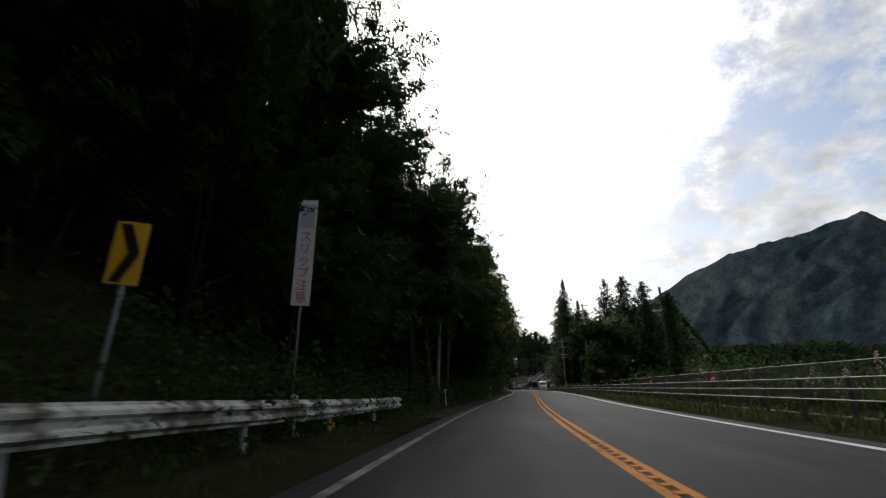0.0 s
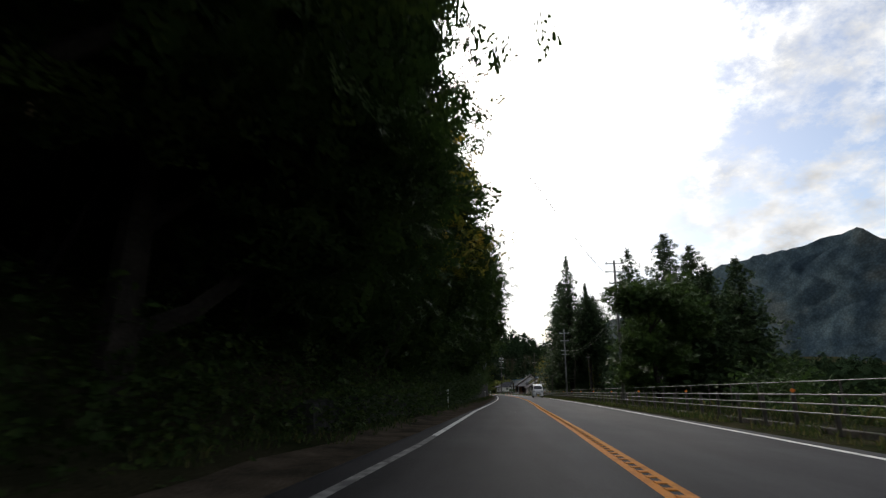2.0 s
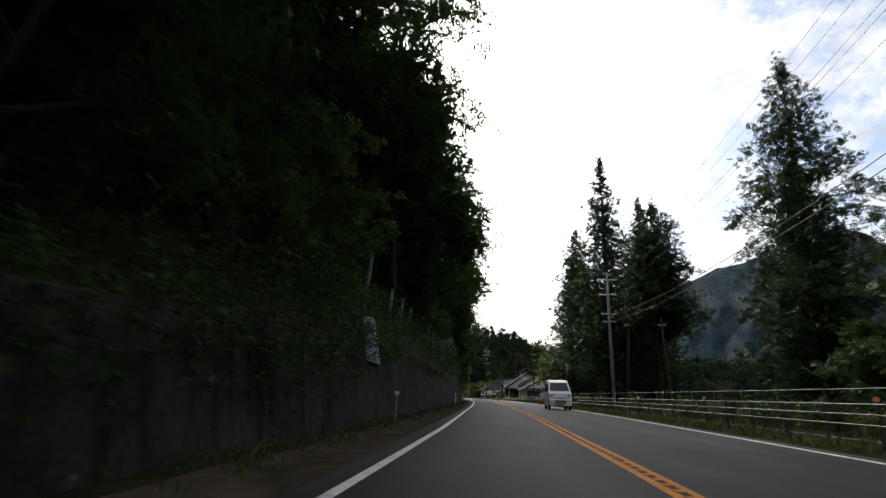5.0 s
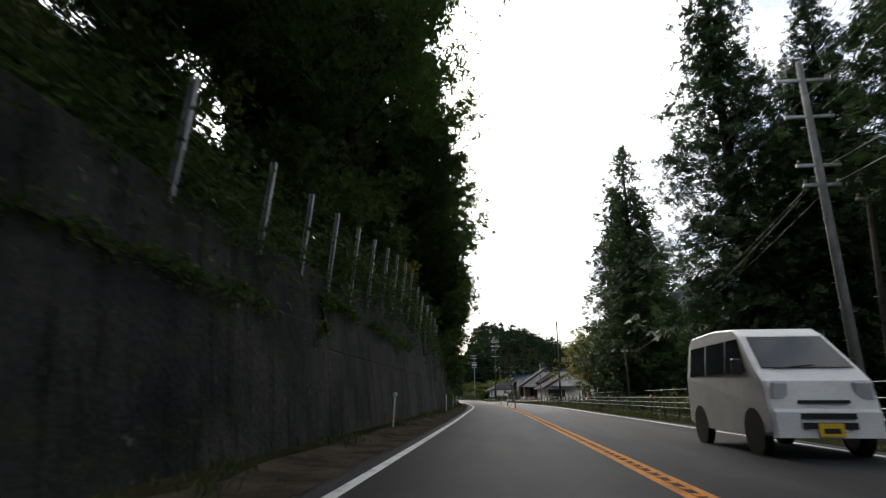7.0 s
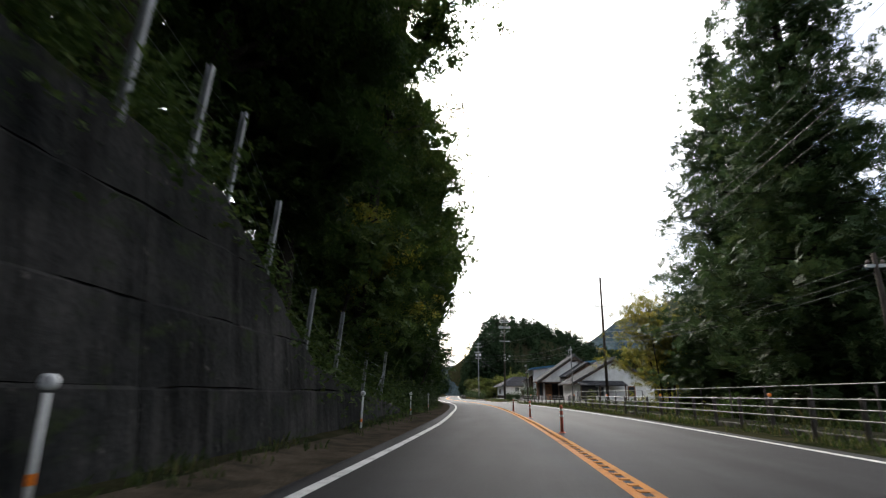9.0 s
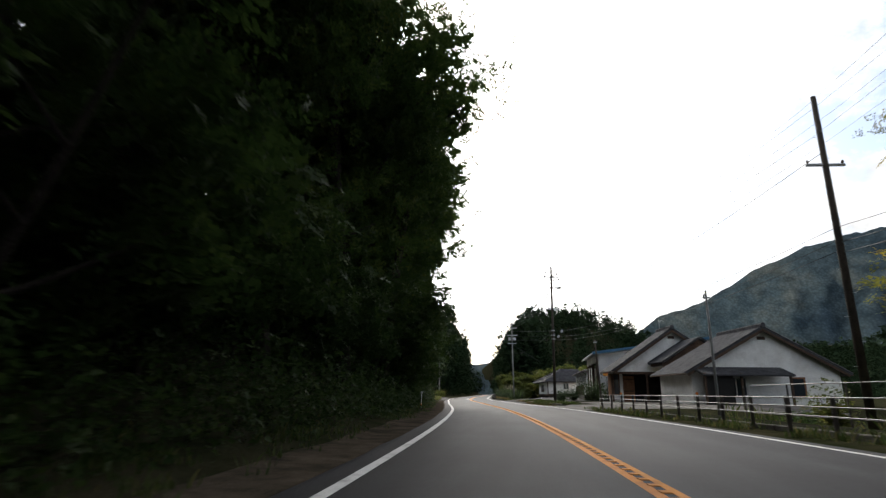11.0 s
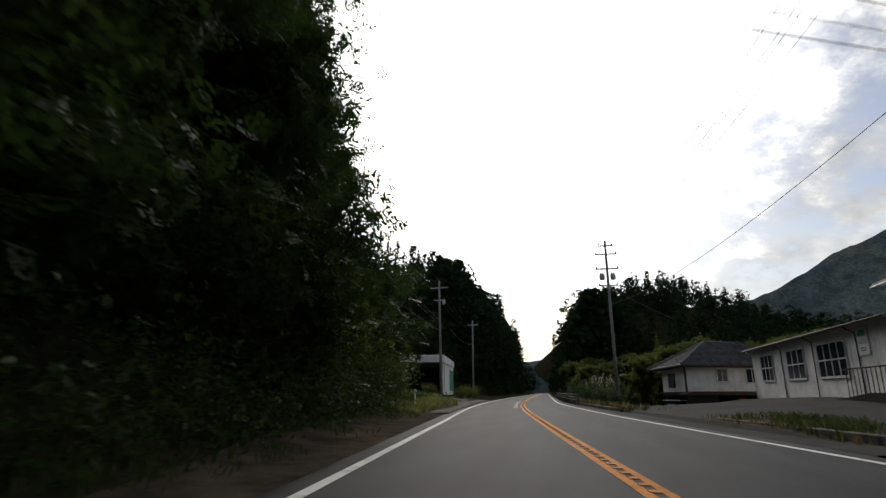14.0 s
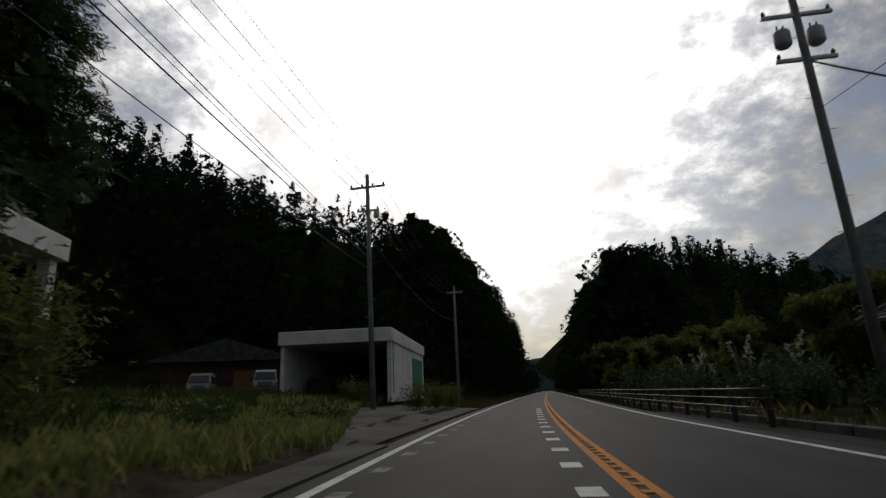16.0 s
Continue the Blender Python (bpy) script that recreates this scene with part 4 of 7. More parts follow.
def stand(tree, l, y, turned=0.0, scale=1.0, sink=0.0):
    p = rp(l, y)
    m = Matrix.Translation((p.x, p.y, ground_at(p.x, p.y) - sink)) @ pose(0, 0, 0, 0, 0, turned) @ Matrix.Scale(scale, 4)
    return m


def place(tree, l, y, turned=0.0, scale=1.0, label="", sink=0.0):
    """Sets the first of a kind at its place."""
    tree.matrix_world = stand(tree, l, y, turned, scale, sink)
    return tagged(tree, label) if label else tree


def more(tree, l, y, turned=0.0, scale=1.0, group="", sink=0.0):
    """A further one of a kind."""
    p = stand(tree, l, y, turned, 1.0, sink)
    ob = copy_thing(tree, p)
    ob.scale = (scale, scale, scale)
    return tagged(ob, group=group) if group else ob


# Forest on the bank at the left.
oak = place(broadleaf("forest_tree", 14, 5.6, 0.12, 3900, 0.44, DARK_LEAF, 11, "tall dark evergreen oak on the steep roadside bank"), -9.6, 3)
camellia = place(broadleaf("forest_tree", 12, 4.8, 0.10, 3700, 0.42, DARK_LEAF, 12, "leafy green tree leaning over the road from the bank"), -10.6, 9)
maple = place(broadleaf("forest_tree", 11, 4.2, 0.2, 2600, 0.40, AUTUMN_LEAF, 13, "tree with leaves turning orange on the roadside bank", gap=0.2, heart=30), -8.0, 59)
AIRY_LEAF = leaf_material("light_canopy_leaf", [(0.0, (0.014, 0.026, 0.006)), (1.0, (0.070, 0.070, 0.014)), (0.6, (0.028, 0.048, 0.010))], 0.5, cut=11, cover=0.43)
airy = place(broadleaf("forest_tree", 23, 5.2, 0.12, 7600, 0.44, AIRY_LEAF, 14, "tall airy tree with sky showing through its crown", gap=0.3, heart=5, limbs=19), -9.5, 139)
overhang = place(broadleaf("forest_tree", 23, 5.2, 0.36, 6400, 0.44, AIRY_LEAF, 21, "tall tree whose thin crown leans out over the road", gap=0.3, heart=5, limbs=17), -7.7, 160.0)
thicket = place(broadleaf("thicket", 6.5, 3.2, 0.02, 1500, 0.38, DARK_LEAF, 16, "dense dark thicket at the foot of the bank", 4, heart=16), -7.6, -2)
leafy = place(broadleaf("thicket", 6.0, 3.0, 0.02, 1700, 0.34, WALL_LEAF, 17, "green creeper-hung thicket above the wall", 4, heart=16), -8.0, 101)
behind = place(broadleaf("forest_tree", 16, 6.0, 0.1, 1500, 0.6, DARK_LEAF, 18, "dark tree further up the wooded bank", heart=30), -15, 1)
cedar = place(conifer("cedar", 22, 4.2, 0.12, NEEDLE, 15, "tall dark cedar in the roadside forest", 0.25, 30, 6, 0.7, 0.95), -14, 7)
for t in (oak, camellia, maple, airy, overhang, cedar, thicket, leafy, behind):
    tagged(t, group="forest on the bank")
rng = np.random.default_rng(5)
for i, y in enumerate(np.arange(-16, 266, 5.0)):
    back = 0.9 * (1 - smooth(50, 58, y)) + 1.3 * smooth(-2, 2, y) * (1 - smooth(13, 17, y)) - 0.7 * smooth(76, 86, y) * (1 - smooth(110, 120, y)) + 0.2 * smooth(116, 124, y) * (1 - smooth(228, 238, y)) + 1.5 * smooth(232, 240, y) + 3.4 * smooth(246, 258, y)
    grown = 0.10 * smooth(54, 64, y) * (1 - smooth(228, 238, y)) - 0.10 * smooth(100, 108, y) * (1 - smooth(222, 228, y))
    kinds = [airy, airy, camellia, airy, airy] if 104 < y < 240 else [oak, camellia, oak]
    more(kinds[i % len(kinds)], -8.7 - back + rng.normal(0, 0.4), y + rng.normal(0, 0.8), rng.random() * 360, 0.98 + grown + 0.22 * rng.random(), "forest on the bank", 0.3)
    if i % 2:
        more(behind, -11.8 + rng.normal(0, 0.5), y + 2.0, rng.random() * 360, 0.5 + 0.15 * rng.random(), "forest on the bank", 0.3)
    if i % 2 and (90 < y < 112 or 190 < y < 250):
        more(behind, -18.5 + rng.normal(0, 1.0), y, rng.random() * 360, 1.0 + 0.3 * rng.random(), "forest on the bank", 0.3)
    if 114 < y < 186:
        continue
    more([cedar, behind, behind][i % 3], -13.8 - back + rng.normal(0, 1.2), y + rng.normal(0, 1.5), rng.random() * 360, 0.95 + 0.3 * rng.random(), "forest on the bank", 0.3)
for i, y in enumerate(np.arange(-14, 264, 4.2)):
    if 160 < y < 170:
        continue
    walled = 92 < y < 163
    kind = leafy if 92 < y < 172 else thicket
    more(kind, -7.5 - 1.6 * (y > 252) - 0.5 * walled - 0.8 * (103 < y < 120) - 0.9 * (20 < y < 42) - 1.3 * (-2 < y < 15) + rng.normal(0, 0.25), y, rng.random() * 360, (0.55 if walled else 0.8) + 0.3 * rng.random(), "forest on the bank", 0.4)
for y, l, s in ((66, -8.3, 0.75), (62, -8.8, 0.9), (176.5, -7.7, 0.62), (187, -7.4, 0.7), (226, -8.1, 0.68), (234, -9.0, 0.7), (155, -8.6, 0.5), (176, -8.6, 0.8)):
    more(maple, l, y, rng.random() * 360, s, "forest on the bank", 0.2)

for kind, l, y, s in ((camellia, -6.9, -6.0, 0.8), (camellia, -7.2, 17.5, 0.78), (camellia, -5.9, 24.5, 0.92), (oak, -5.9, 28.5, 0.8), (oak, -7.6, 36.5, 1.2), (camellia, -6.7, 40.0, 1.05), (camellia, -7.7, 45.5, 0.95), (oak, -8.0, 50.0, 0.88), (camellia, -6.6, 113.0, 0.95), (oak, -6.9, 120.0, 0.9), (oak, -7.7, 57.0, 0.72), (camellia, -7.6, 64.0, 0.76), (overhang, -7.5, 137.5, 0.95), (overhang, -7.6, 144.0, 0.95), (overhang, -7.6, 168.0, 1.05), (overhang, -7.4, 176.0, 1.1), (overhang, -7.5, 184.5, 1.05), (overhang, -7.2, 192.5, 1.1), (overhang, -7.2, 200.5, 1.05), (overhang, -7.0, 208.0, 1.1), (overhang, -6.9, 215.0, 1.05), (overhang, -7.9, 222.0, 1.0), (overhang, -9.0, 229.0, 0.98), (overhang, -9.0, 236.0, 1.02), (overhang, -9.0, 243.0, 1.05)):
    more(kind, l, y, rng.random() * 360, s, "forest on the bank", 0.3)
hinoki = place(conifer("cypress", 20, 3.4, 0.3, NEEDLE, 19, "tall dark cypress with drooping boughs at the forest's end", 0.5, 34, 16, 0.45, 0.8), -14.6, 273.0)
tagged(hinoki, group="forest on the bank")
for kind, l, y, s in ((hinoki, -16.8, 269.6, 1.1), (hinoki, -15.2, 266.0, 1.15), (hinoki, -14.0, 262.0, 1.1), (hinoki, -12.6, 257.5, 1.1), (hinoki, -11.6, 253.0, 1.05), (hinoki, -17.5, 263.0, 1.2), (hinoki, -22.6, 285.0, 1.3), (hinoki, -25.0, 281.0, 1.3), (behind, -20, 268, 1.2), (behind, -22, 264, 1.2), (thicket, -11.5, 272.0, 0.9), (thicket, -9.5, 267.5, 0.95), (thicket, -13.8, 273.5, 1.1), (leafy, -9.6, 264.5, 0.7), (thicket, -15.5, 272, 1.0), (oak, -13.4, 250.5, 1.25), (oak, -11.4, 244.5, 1.25), (behind, -16.5, 247.0, 1.3), (behind, -19.5, 252.0, 1.35), (behind, -18.5, 244.0, 1.3), (behind, -15.0, 241.0, 1.2), (behind, -13.8, 129.0, 0.9), (behind, -13.2, 134.5, 0.85), (behind, -13.0, 141.0, 0.85), (behind, -13.2, 148.5, 0.9), (behind, -12.8, 154.5, 0.88), (behind, -12.6, 162.5, 0.8), (behind, -12.4, 168.0, 0.8), (thicket, -9.8, 163.5, 0.85), (thicket, -9.4, 167.5, 0.8)):
    more(kind, l, y, rng.random() * 360, s, "forest on the bank", 0.3)


def undergrowth(name, y0, y1, n, seed, leaf_mat, label, spread=1.0):
    """Creepers and low growth that cover the foot of the bank."""
    rng = np.random.default_rng(seed)
    where = []
    for _ in range(n // 14):
        y = y0 + (y1 - y0) * rng.random()
        walled = WALL_FROM < y < WALL_TO
        a = (6.0 if walled else 5.5) + abs(rng.normal(0, 1.5)) * spread
        p = rp(-a, y, max(ground_height(-a, y), wall_height(y) if walled and a < 6.4 else 0) + abs(rng.normal(0, 0.55)))
        if walled and rng.random() < (0.5 if y < 100 else 0.45 if y < 109 else 0.10):
            p = rp(-5.40 - 0.115 * wall_height(y), y, wall_height(y) - abs(rng.normal(0, 0.7 if 95 < y < 109 else 0.45)))
        where.append(np.array(p) + rng.normal(size=(14, 3)) * np.array([0.28, 0.4, 0.3]))
    where = np.concatenate(where)
    size = 0.15 + 0.15 * rng.random(len(where))
    ob = new(name, leaf_mesh(name, where, size, leaf_mat, 0.5, seed, lean=np.array([0.4, -0.3, 0.2])))
    return tagged(ob, label, "undergrowth", kind="stuff")


def ledge_creeper(seed):
    """Moss, grass and hanging creepers along the wall's ledge."""
    rng = np.random.default_rng(seed)
    where = []
    for _ in range(520):
        y = 106 + 39 * rng.random()
        if noise.noise(Vector((y * 0.35, 3.0, 0.0))) < -0.15 or wall_height(y) < 2.9:
            continue
        hang = abs(rng.normal(0, 0.12)) + (0.5 * rng.random() if noise.noise(Vector((y * 0.5, 9.0, 0.0))) > 0.22 else 0.0)
        z = wall_lifts(y)[1 if y < 132 else 2]
        p = np.array(rp(-5.45 - 0.115 * z + 0.05 * rng.random(), y, z + 0.04 - hang))
        where.append(p + rng.normal(size=(16, 3)) * np.array([0.05, 0.2, 0.09]))
    where = np.concatenate(where)
    ob = new("ledge_creeper", leaf_mesh("ledge_creeper", where, 0.10 + 0.12 * rng.random(len(where)), WALL_LEAF, 0.3, seed, lean=np.array([0.6, -0.2, 0.2])))
    return tagged(ob, "creepers and moss hanging from the wall's ledge", "creeper", kind="stuff")


ledge_creeper(77)
for k, y in enumerate(range(-20, 260, 20)):
    walled = WALL_FROM < y + 10 < WALL_TO
    undergrowth("undergrowth", y, y + 20, 10500 if walled else 8500, 100 + k, WALL_LEAF if 90 < y < 170 else DARK_LEAF, "tangle of creepers and shrubs on the roadside bank")


def grass(name, spots, label, seed, tall=0.35, blades=6, mat=None):
    """Tufts of narrow blades."""
    rng = np.random.default_rng(seed)
    spots = np.asarray(spots, float)
    n = len(spots) * blades
    foot = np.repeat(spots, blades, axis=0) + rng.normal(size=(n, 3)) * np.array([0.09, 0.09, 0.0])
    a = rng.random(n) * 2 * math.pi
    h = tall * (0.5 + rng.random(n))
    d = np.c_[np.cos(a), np.sin(a), np.zeros(n)]
    s = np.c_[-np.sin(a), np.cos(a), np.zeros(n)] * (0.012 + 0.012 * tall)
    bent = d * (h * (0.15 + 0.5 * rng.random(n)))[:, None]
    verts = np.empty((n, 4, 3))
    verts[:, 0], verts[:, 1] = foot - s, foot + s
    verts[:, 2] = foot + bent * 0.4 + np.c_[np.zeros((n, 2)), h * 0.65] + s * 0.6
    verts[:, 3] = foot + bent + np.c_[np.zeros((n, 2)), h]
    me = bpy.data.meshes.new(name)
    me.vertices.add(n * 4)
    me.vertices.foreach_set("co", verts.ravel())
    idx = np.arange(n)[:, None] * 4 + np.array([[0, 1, 2, 0, 2, 3]])
    me.loops.add(n * 6)
    me.loops.foreach_set("vertex_index", idx.ravel().astype(np.int32))
    me.polygons.add(n * 2)
    me.polygons.foreach_set("loop_start", np.arange(0, n * 6, 3, dtype=np.int32))
    me.polygons.foreach_set("loop_total", np.full(n * 2, 3, dtype=np.int32))
    me.update(calc_edges=True)
    me.validate()
    me.materials.append(mat or GRASS_BLADE)
    return tagged(new(name, me), label, "grass", kind="stuff")


def spots(n, l0, l1, y0, y1, seed, power=1.0):
    rng = np.random.default_rng(seed)
    out = []
    for _ in range(n):
        y = y0 + (y1 - y0) * rng.random()
        a, b = (l0(y) if callable(l0) else l0), (l1(y) if callable(l1) else l1)
        l = a + (b - a) * rng.random() ** power
        if noise.noise(Vector((l * 0.5, y * 0.35, seed))) < -0.12:
            continue
        if 0 < -4.2 - l < min((y - 276) / 3.6 + 0.4, 5.0):   # the paved entrance stays bare
            continue
        out.append(rp(l, y, ground_height(l, y) - 0.01))
    return out


grass("grass", spots(3000, -4.6, -6.2, -15, 120, 1, 0.6), "grass and weeds along the verge by the bank", 1, 0.13)
grass("grass", spots(2600, -4.6, -6.3, 120, 262, 2, 0.6), "grass and weeds along the verge by the bank", 2, 0.13)
grass("grass", spots(4800, -4.9, -13, 259, 300, 3), "tall unmown grass on the field beside the road", 3, 0.3, 9, FIELD_BLADE)
grass("grass", spots(2300, -4.9, -7.5, 259, 284, 11, 0.8), "short pale grass along the edge of the field", 11, 0.2, 8, FIELD_BLADE)
grass("grass", spots(2600, -9, -24, 255, 300, 4), "tall unmown grass on the field beside the road", 4, 0.4, 9)
grass("grass", spots(4200, lambda y: rail_lat(y) - 0.9, lambda y: rail_lat(y) + 0.6, -20, 226, 5), "thin grass under the pipe rail", 5, 0.2)
grass("grass", spots(1700, lambda y: rail_lat(y) + 0.5, lambda y: rail_lat(y) + 2.3, -10, 120, 12), "weeds overgrowing the old footway", 12, 0.26, 7, SHADE_BLADE)
grass("grass", spots(2200, lambda y: rail_lat(y) + 2.6, lambda y: rail_lat(y) + 7, -20, 215, 6), "rough grass beyond the footway", 6, 0.5, 6)
grass("grass", spots(150, lambda y: edge_right(y) + 1.5, lambda y: edge_right(y) + 2.8, 235, 256, 7, 1.5), "dry grass behind the kerb", 7, 0.16, mat=DRY_BLADE)
grass("grass", spots(260, lambda y: edge_right(y) + 1.3, lambda y: edge_right(y) + 2.6, 263, 330, 8, 1.6), "dry grass behind the kerb", 8, 0.3, mat=DRY_BLADE)
grass("grass", spots(900, lambda y: edge_right(y) + 1.25, lambda y: edge_right(y) + 3.2, 263, 330, 9, 1.5), "green weeds growing over the kerb", 9, 0.18, 7, GRASS_BLADE)
grass("grass", spots(1300, lambda y: edge_right(y) + 1.7, lambda y: edge_right(y) + 4.2, 235, 255, 10, 1.3), "green weeds growing over the kerb", 10, 0.2, 7, GRASS_BLADE)

# Beyond the pipe rail.
spruce = place(conifer("spruce", 29.6, 6.2, 0.14, NEEDLE, 21, "tall spire-shaped spruce beside the road", 0.35, 54, 26, 0.75, 0.62, tuft=6), 11.6, 150.3)
sugi = place(conifer("cedar", 30.5, 6.6, 0.08, NEEDLE, 22, "huge dense cedar beside the road", 0.3, 62, 32, 0.46, 0.66, tuft=7), 14.4, 180.4)
sugi_low = place(conifer("cedar", 21.5, 6.9, 0.05, NEEDLE, 23, "dark pointed cedar in the roadside clump", 0.2, 42, 27, 0.56, 0.72, tuft=6), 17.3, 101.2)
ivied = place(conifer("cypress", 19.5, 4.1, 0.40, NEEDLE, 24, "round-topped cypress with an ivy-covered bare trunk", 0.1, 36, 28, 0.42, 0.58, ivy=True, tuft=7), 13.3, 137.7)
tall_pine = place(conifer("pine", 25, 5.2, 0.22, NEEDLE, 25, "tall open pine beyond the pipe rail", 0.15, 34, 26, 0.5, 0.62, tuft=7), 17.5, 121.5)
for tree, l, y, s in ((sugi_low, 21.8, 106, 1.04), (sugi_low, 24.5, 99, 0.92), (sugi_low, 19.5, 95, 0.8), (sugi_low, 15.3, 107, 0.75), (sugi_low, 27, 108, 0.9), (spruce, 14.5, 146, 0.8), (ivied, 17.0, 152, 1.15),
                      (sugi, 19.0, 187, 0.74), (sugi, 23, 184, 0.6), (sugi, 17.6, 194.5, 1.04), (sugi, 22.5, 197, 0.9), (tall_pine, 22, 130, 0.9), (sugi_low, 21.5, 194, 0.8)):
    more(tree, l, y, rng.random() * 360, s, "trees beyond the rail")
lit_tree = place(broadleaf("roadside_tree", 14, 5.0, 0.08, 5000, 0.5, SHRUB_LEAF, 26, "full-crowned green tree before the cedars"), 10.9, 84.5, 0, 0.9)
place(broadleaf("roadside_tree", 12.5, 4.2, 0.05, 11000, 0.36, GOLD_LEAF, 27, "many-stemmed tree with yellowing autumn leaves", 9, 1.0, 0.25, 5), 15.6, 204, 0, 1.1)
more(lit_tree, 17.2, 202, 40, 0.72, "trees beyond the rail")
more(lit_tree, 14.0, 98, 60, 1.0, "trees beyond the rail")
more(lit_tree, 14.0, 112, 90, 0.5, "trees beyond the rail")
shrub = place(bush("bush", 4.6, 4.2, 1300, 0.40, SHRUB_LEAF, 31, "rounded vine-covered bush beyond the footway"), 12.6, 68)
low_shrub = place(bush("bush", 2.4, 1.6, 620, 0.28, SHRUB_LEAF, 32, "low green shrub beside the road"), 9.6, 30)
bright_shrub = place(bush("bush", 2.0, 1.7, 620, 0.26, BAMBOO_LEAF, 33, "bright yellow-green shrub in the light"), 10.2, 160)
tagged(shrub, group="shrubs"), tagged(low_shrub, group="shrubs"), tagged(bright_shrub, group="shrubs")
for l, y, s in ((14.5, 62, 0.7), (16, 74, 0.9), (15, 52, 0.55), (17.5, 41, 0.95), (19, 30, 1.1), (21, 52, 0.8), (18.5, 84, 0.8), (23, 34, 1.0), (13.8, 88, 0.6), (20, 118, 0.9), (17, 112, 0.7), (16, 126, 0.7), (22, 18, 0.9), (26, 45, 0.9), (13, 22, 0.8), (15.5, 14, 0.95), (14, 33, 0.85), (17, 5, 1.0), (16, 27, 1.0), (18.5, 20, 1.1), (15, 39, 0.8), (14.5, 46, 1.25), (17, 54, 1.4), (13, 38, 1.0), (20, 46, 1.4), (22, 60, 1.5), (24, 26, 0.9), (12.5, 8, 0.45), (28, 62, 1.0), (25, 74, 0.9), (24, 90, 0.9), (31, 30, 1.0), (27.5, 146, 0.9)):
    more(shrub, l, y, rng.random() * 360, s, "shrubs")
for i, y in enumerate(np.arange(4, 212, 3.4)):
    more(low_shrub if i % 3 else bright_shrub, rail_lat(y) + 3.4 + rng.random() * 2.2, y, rng.random() * 360, 0.55 + 0.55 * rng.random(), "shrubs")
# By the houses.
bamboo = place(broadleaf("bright_tree", 9, 3.2, 0.15, 1900, 0.42, BAMBOO_LEAF, 34, "light green tree behind the houses"), 18, 303)
tagged(bamboo, group="trees by the houses")
for l, y, s in ((22, 300, 0.9), (26, 297, 1.0), (30, 304, 1.1), (35, 296, 1.0), (14, 312, 0.9), (10.5, 318, 0.8), (8.5, 328, 0.8), (12, 334, 1.0), (18, 326, 1.0), (7.5, 340, 0.8), (24, 318, 1.1), (41, 300, 1.2), (47, 292, 1.1), (7.5, 309, 0.55), (8.6, 303, 0.6), (33, 286, 0.9), (9.2, 350, 0.9)):
    more(bamboo, l, y, rng.random() * 360, s, "trees by the houses")
young = place(conifer("young_cypress", 10.2, 1.9, 0.03, BAMBOO_LEAF, 44, "slender young yellow-green cypress behind the low house", 0.1, 30, 12, 0.75, 0.5), 18.85, 322.5)
tagged(young, group="trees by the houses")
shop_shrub = place(bush("bush", 3.0, 2.6, 2200, 0.22, NEEDLE, 35, "tall feathery dark shrub against the hall's end wall"), 11.4, 247.2)
for l, y, s in ((10.2, 249.5, 0.6), (9.2, 251.5, 0.5), (12.5, 245.5, 0.7), (8.8, 248.3, 0.55), (5.9, 282.5, 0.6), (6.2, 285.5, 0.8), (6.8, 279.5, 0.5), (7.6, 288, 0.9), (5.5, 291, 0.7), (6.5, 296, 0.9), (5.8, 302, 0.9)):
    more(shop_shrub, l, y, rng.random() * 360, s, "shrubs")
# the brighter leaf colour stands in for sun on these bushes
sunlit = place(bush("bush", 4.4, 4.0, 1900, 0.32, BAMBOO_LEAF, 36, "rounded bush at the field's edge, sunlight put into its yellow-green leaves"), -7.4, 260, 0, 0.7)
for l, y, s in ((-6.8, 262, 0.9), (-7.6, 266.5, 1.0), (-9.5, 270, 1.1), (-8.2, 258, 1.1), (-12, 273, 1.2), (-16.5, 276.5, 1.2), (-7.2, 254, 1.0), (-7, 249, 0.9), (-9.8, 294.0, 0.5), (-6.6, 293.0, 0.5), (-6.2, 297, 0.5), (-6.0, 301, 0.5), (-13, 268, 1.2), (-18.5, 272, 1.3), (-11.0, 275.3, 1.15), (-12.4, 277.2, 1.2)):
    more(sunlit, l, y, rng.random() * 360, s * 0.78, "shrubs")


for k in range(46):
    more(low_shrub if k % 4 else bright_shrub, -6.6 - 12 * rng.random() ** 1.4, 260 + 22 * rng.random(), rng.random() * 360, 0.3 + 0.4 * rng.random(), "shrubs", 0.1)


def silver_grass(n, l0, l1, y0, y1, seed):
    """Clumps of tall grass with pale plumes."""
    rng = np.random.default_rng(seed)
    stalks, heads = [], []
    for _ in range(n):
        y = y0 + (y1 - y0) * rng.random()
        p = rp(l0 + (l1 - l0) * rng.random(), y)
        z = ground_at(p.x, p.y)
        h = 1.7 + 0.8 * rng.random()
        stalks.append((p.x, p.y, z))
        bend = rng.normal(0, 0.2, 2)
        for k in range(26):
            t = k / 26
            heads.append((p.x + bend[0] * (1 + t) + rng.normal(0, 0.05), p.y + bend[1] * (1 + t) + rng.normal(0, 0.05), z + h * (0.8 + 0.35 * t)))
    grass("silver_grass", stalks, "tall silver grass stalks", seed, 1.6, 9)
    tagged(new("plume", leaf_mesh("plume", heads, 0.16, PLUME, 0.2, seed)), "pale feathery plumes of silver grass", "grass", kind="stuff")


silver_grass(70, 11, 19, 2, 48, 41)
silver_grass(16, 6.2, 8.8, 284, 300, 42)


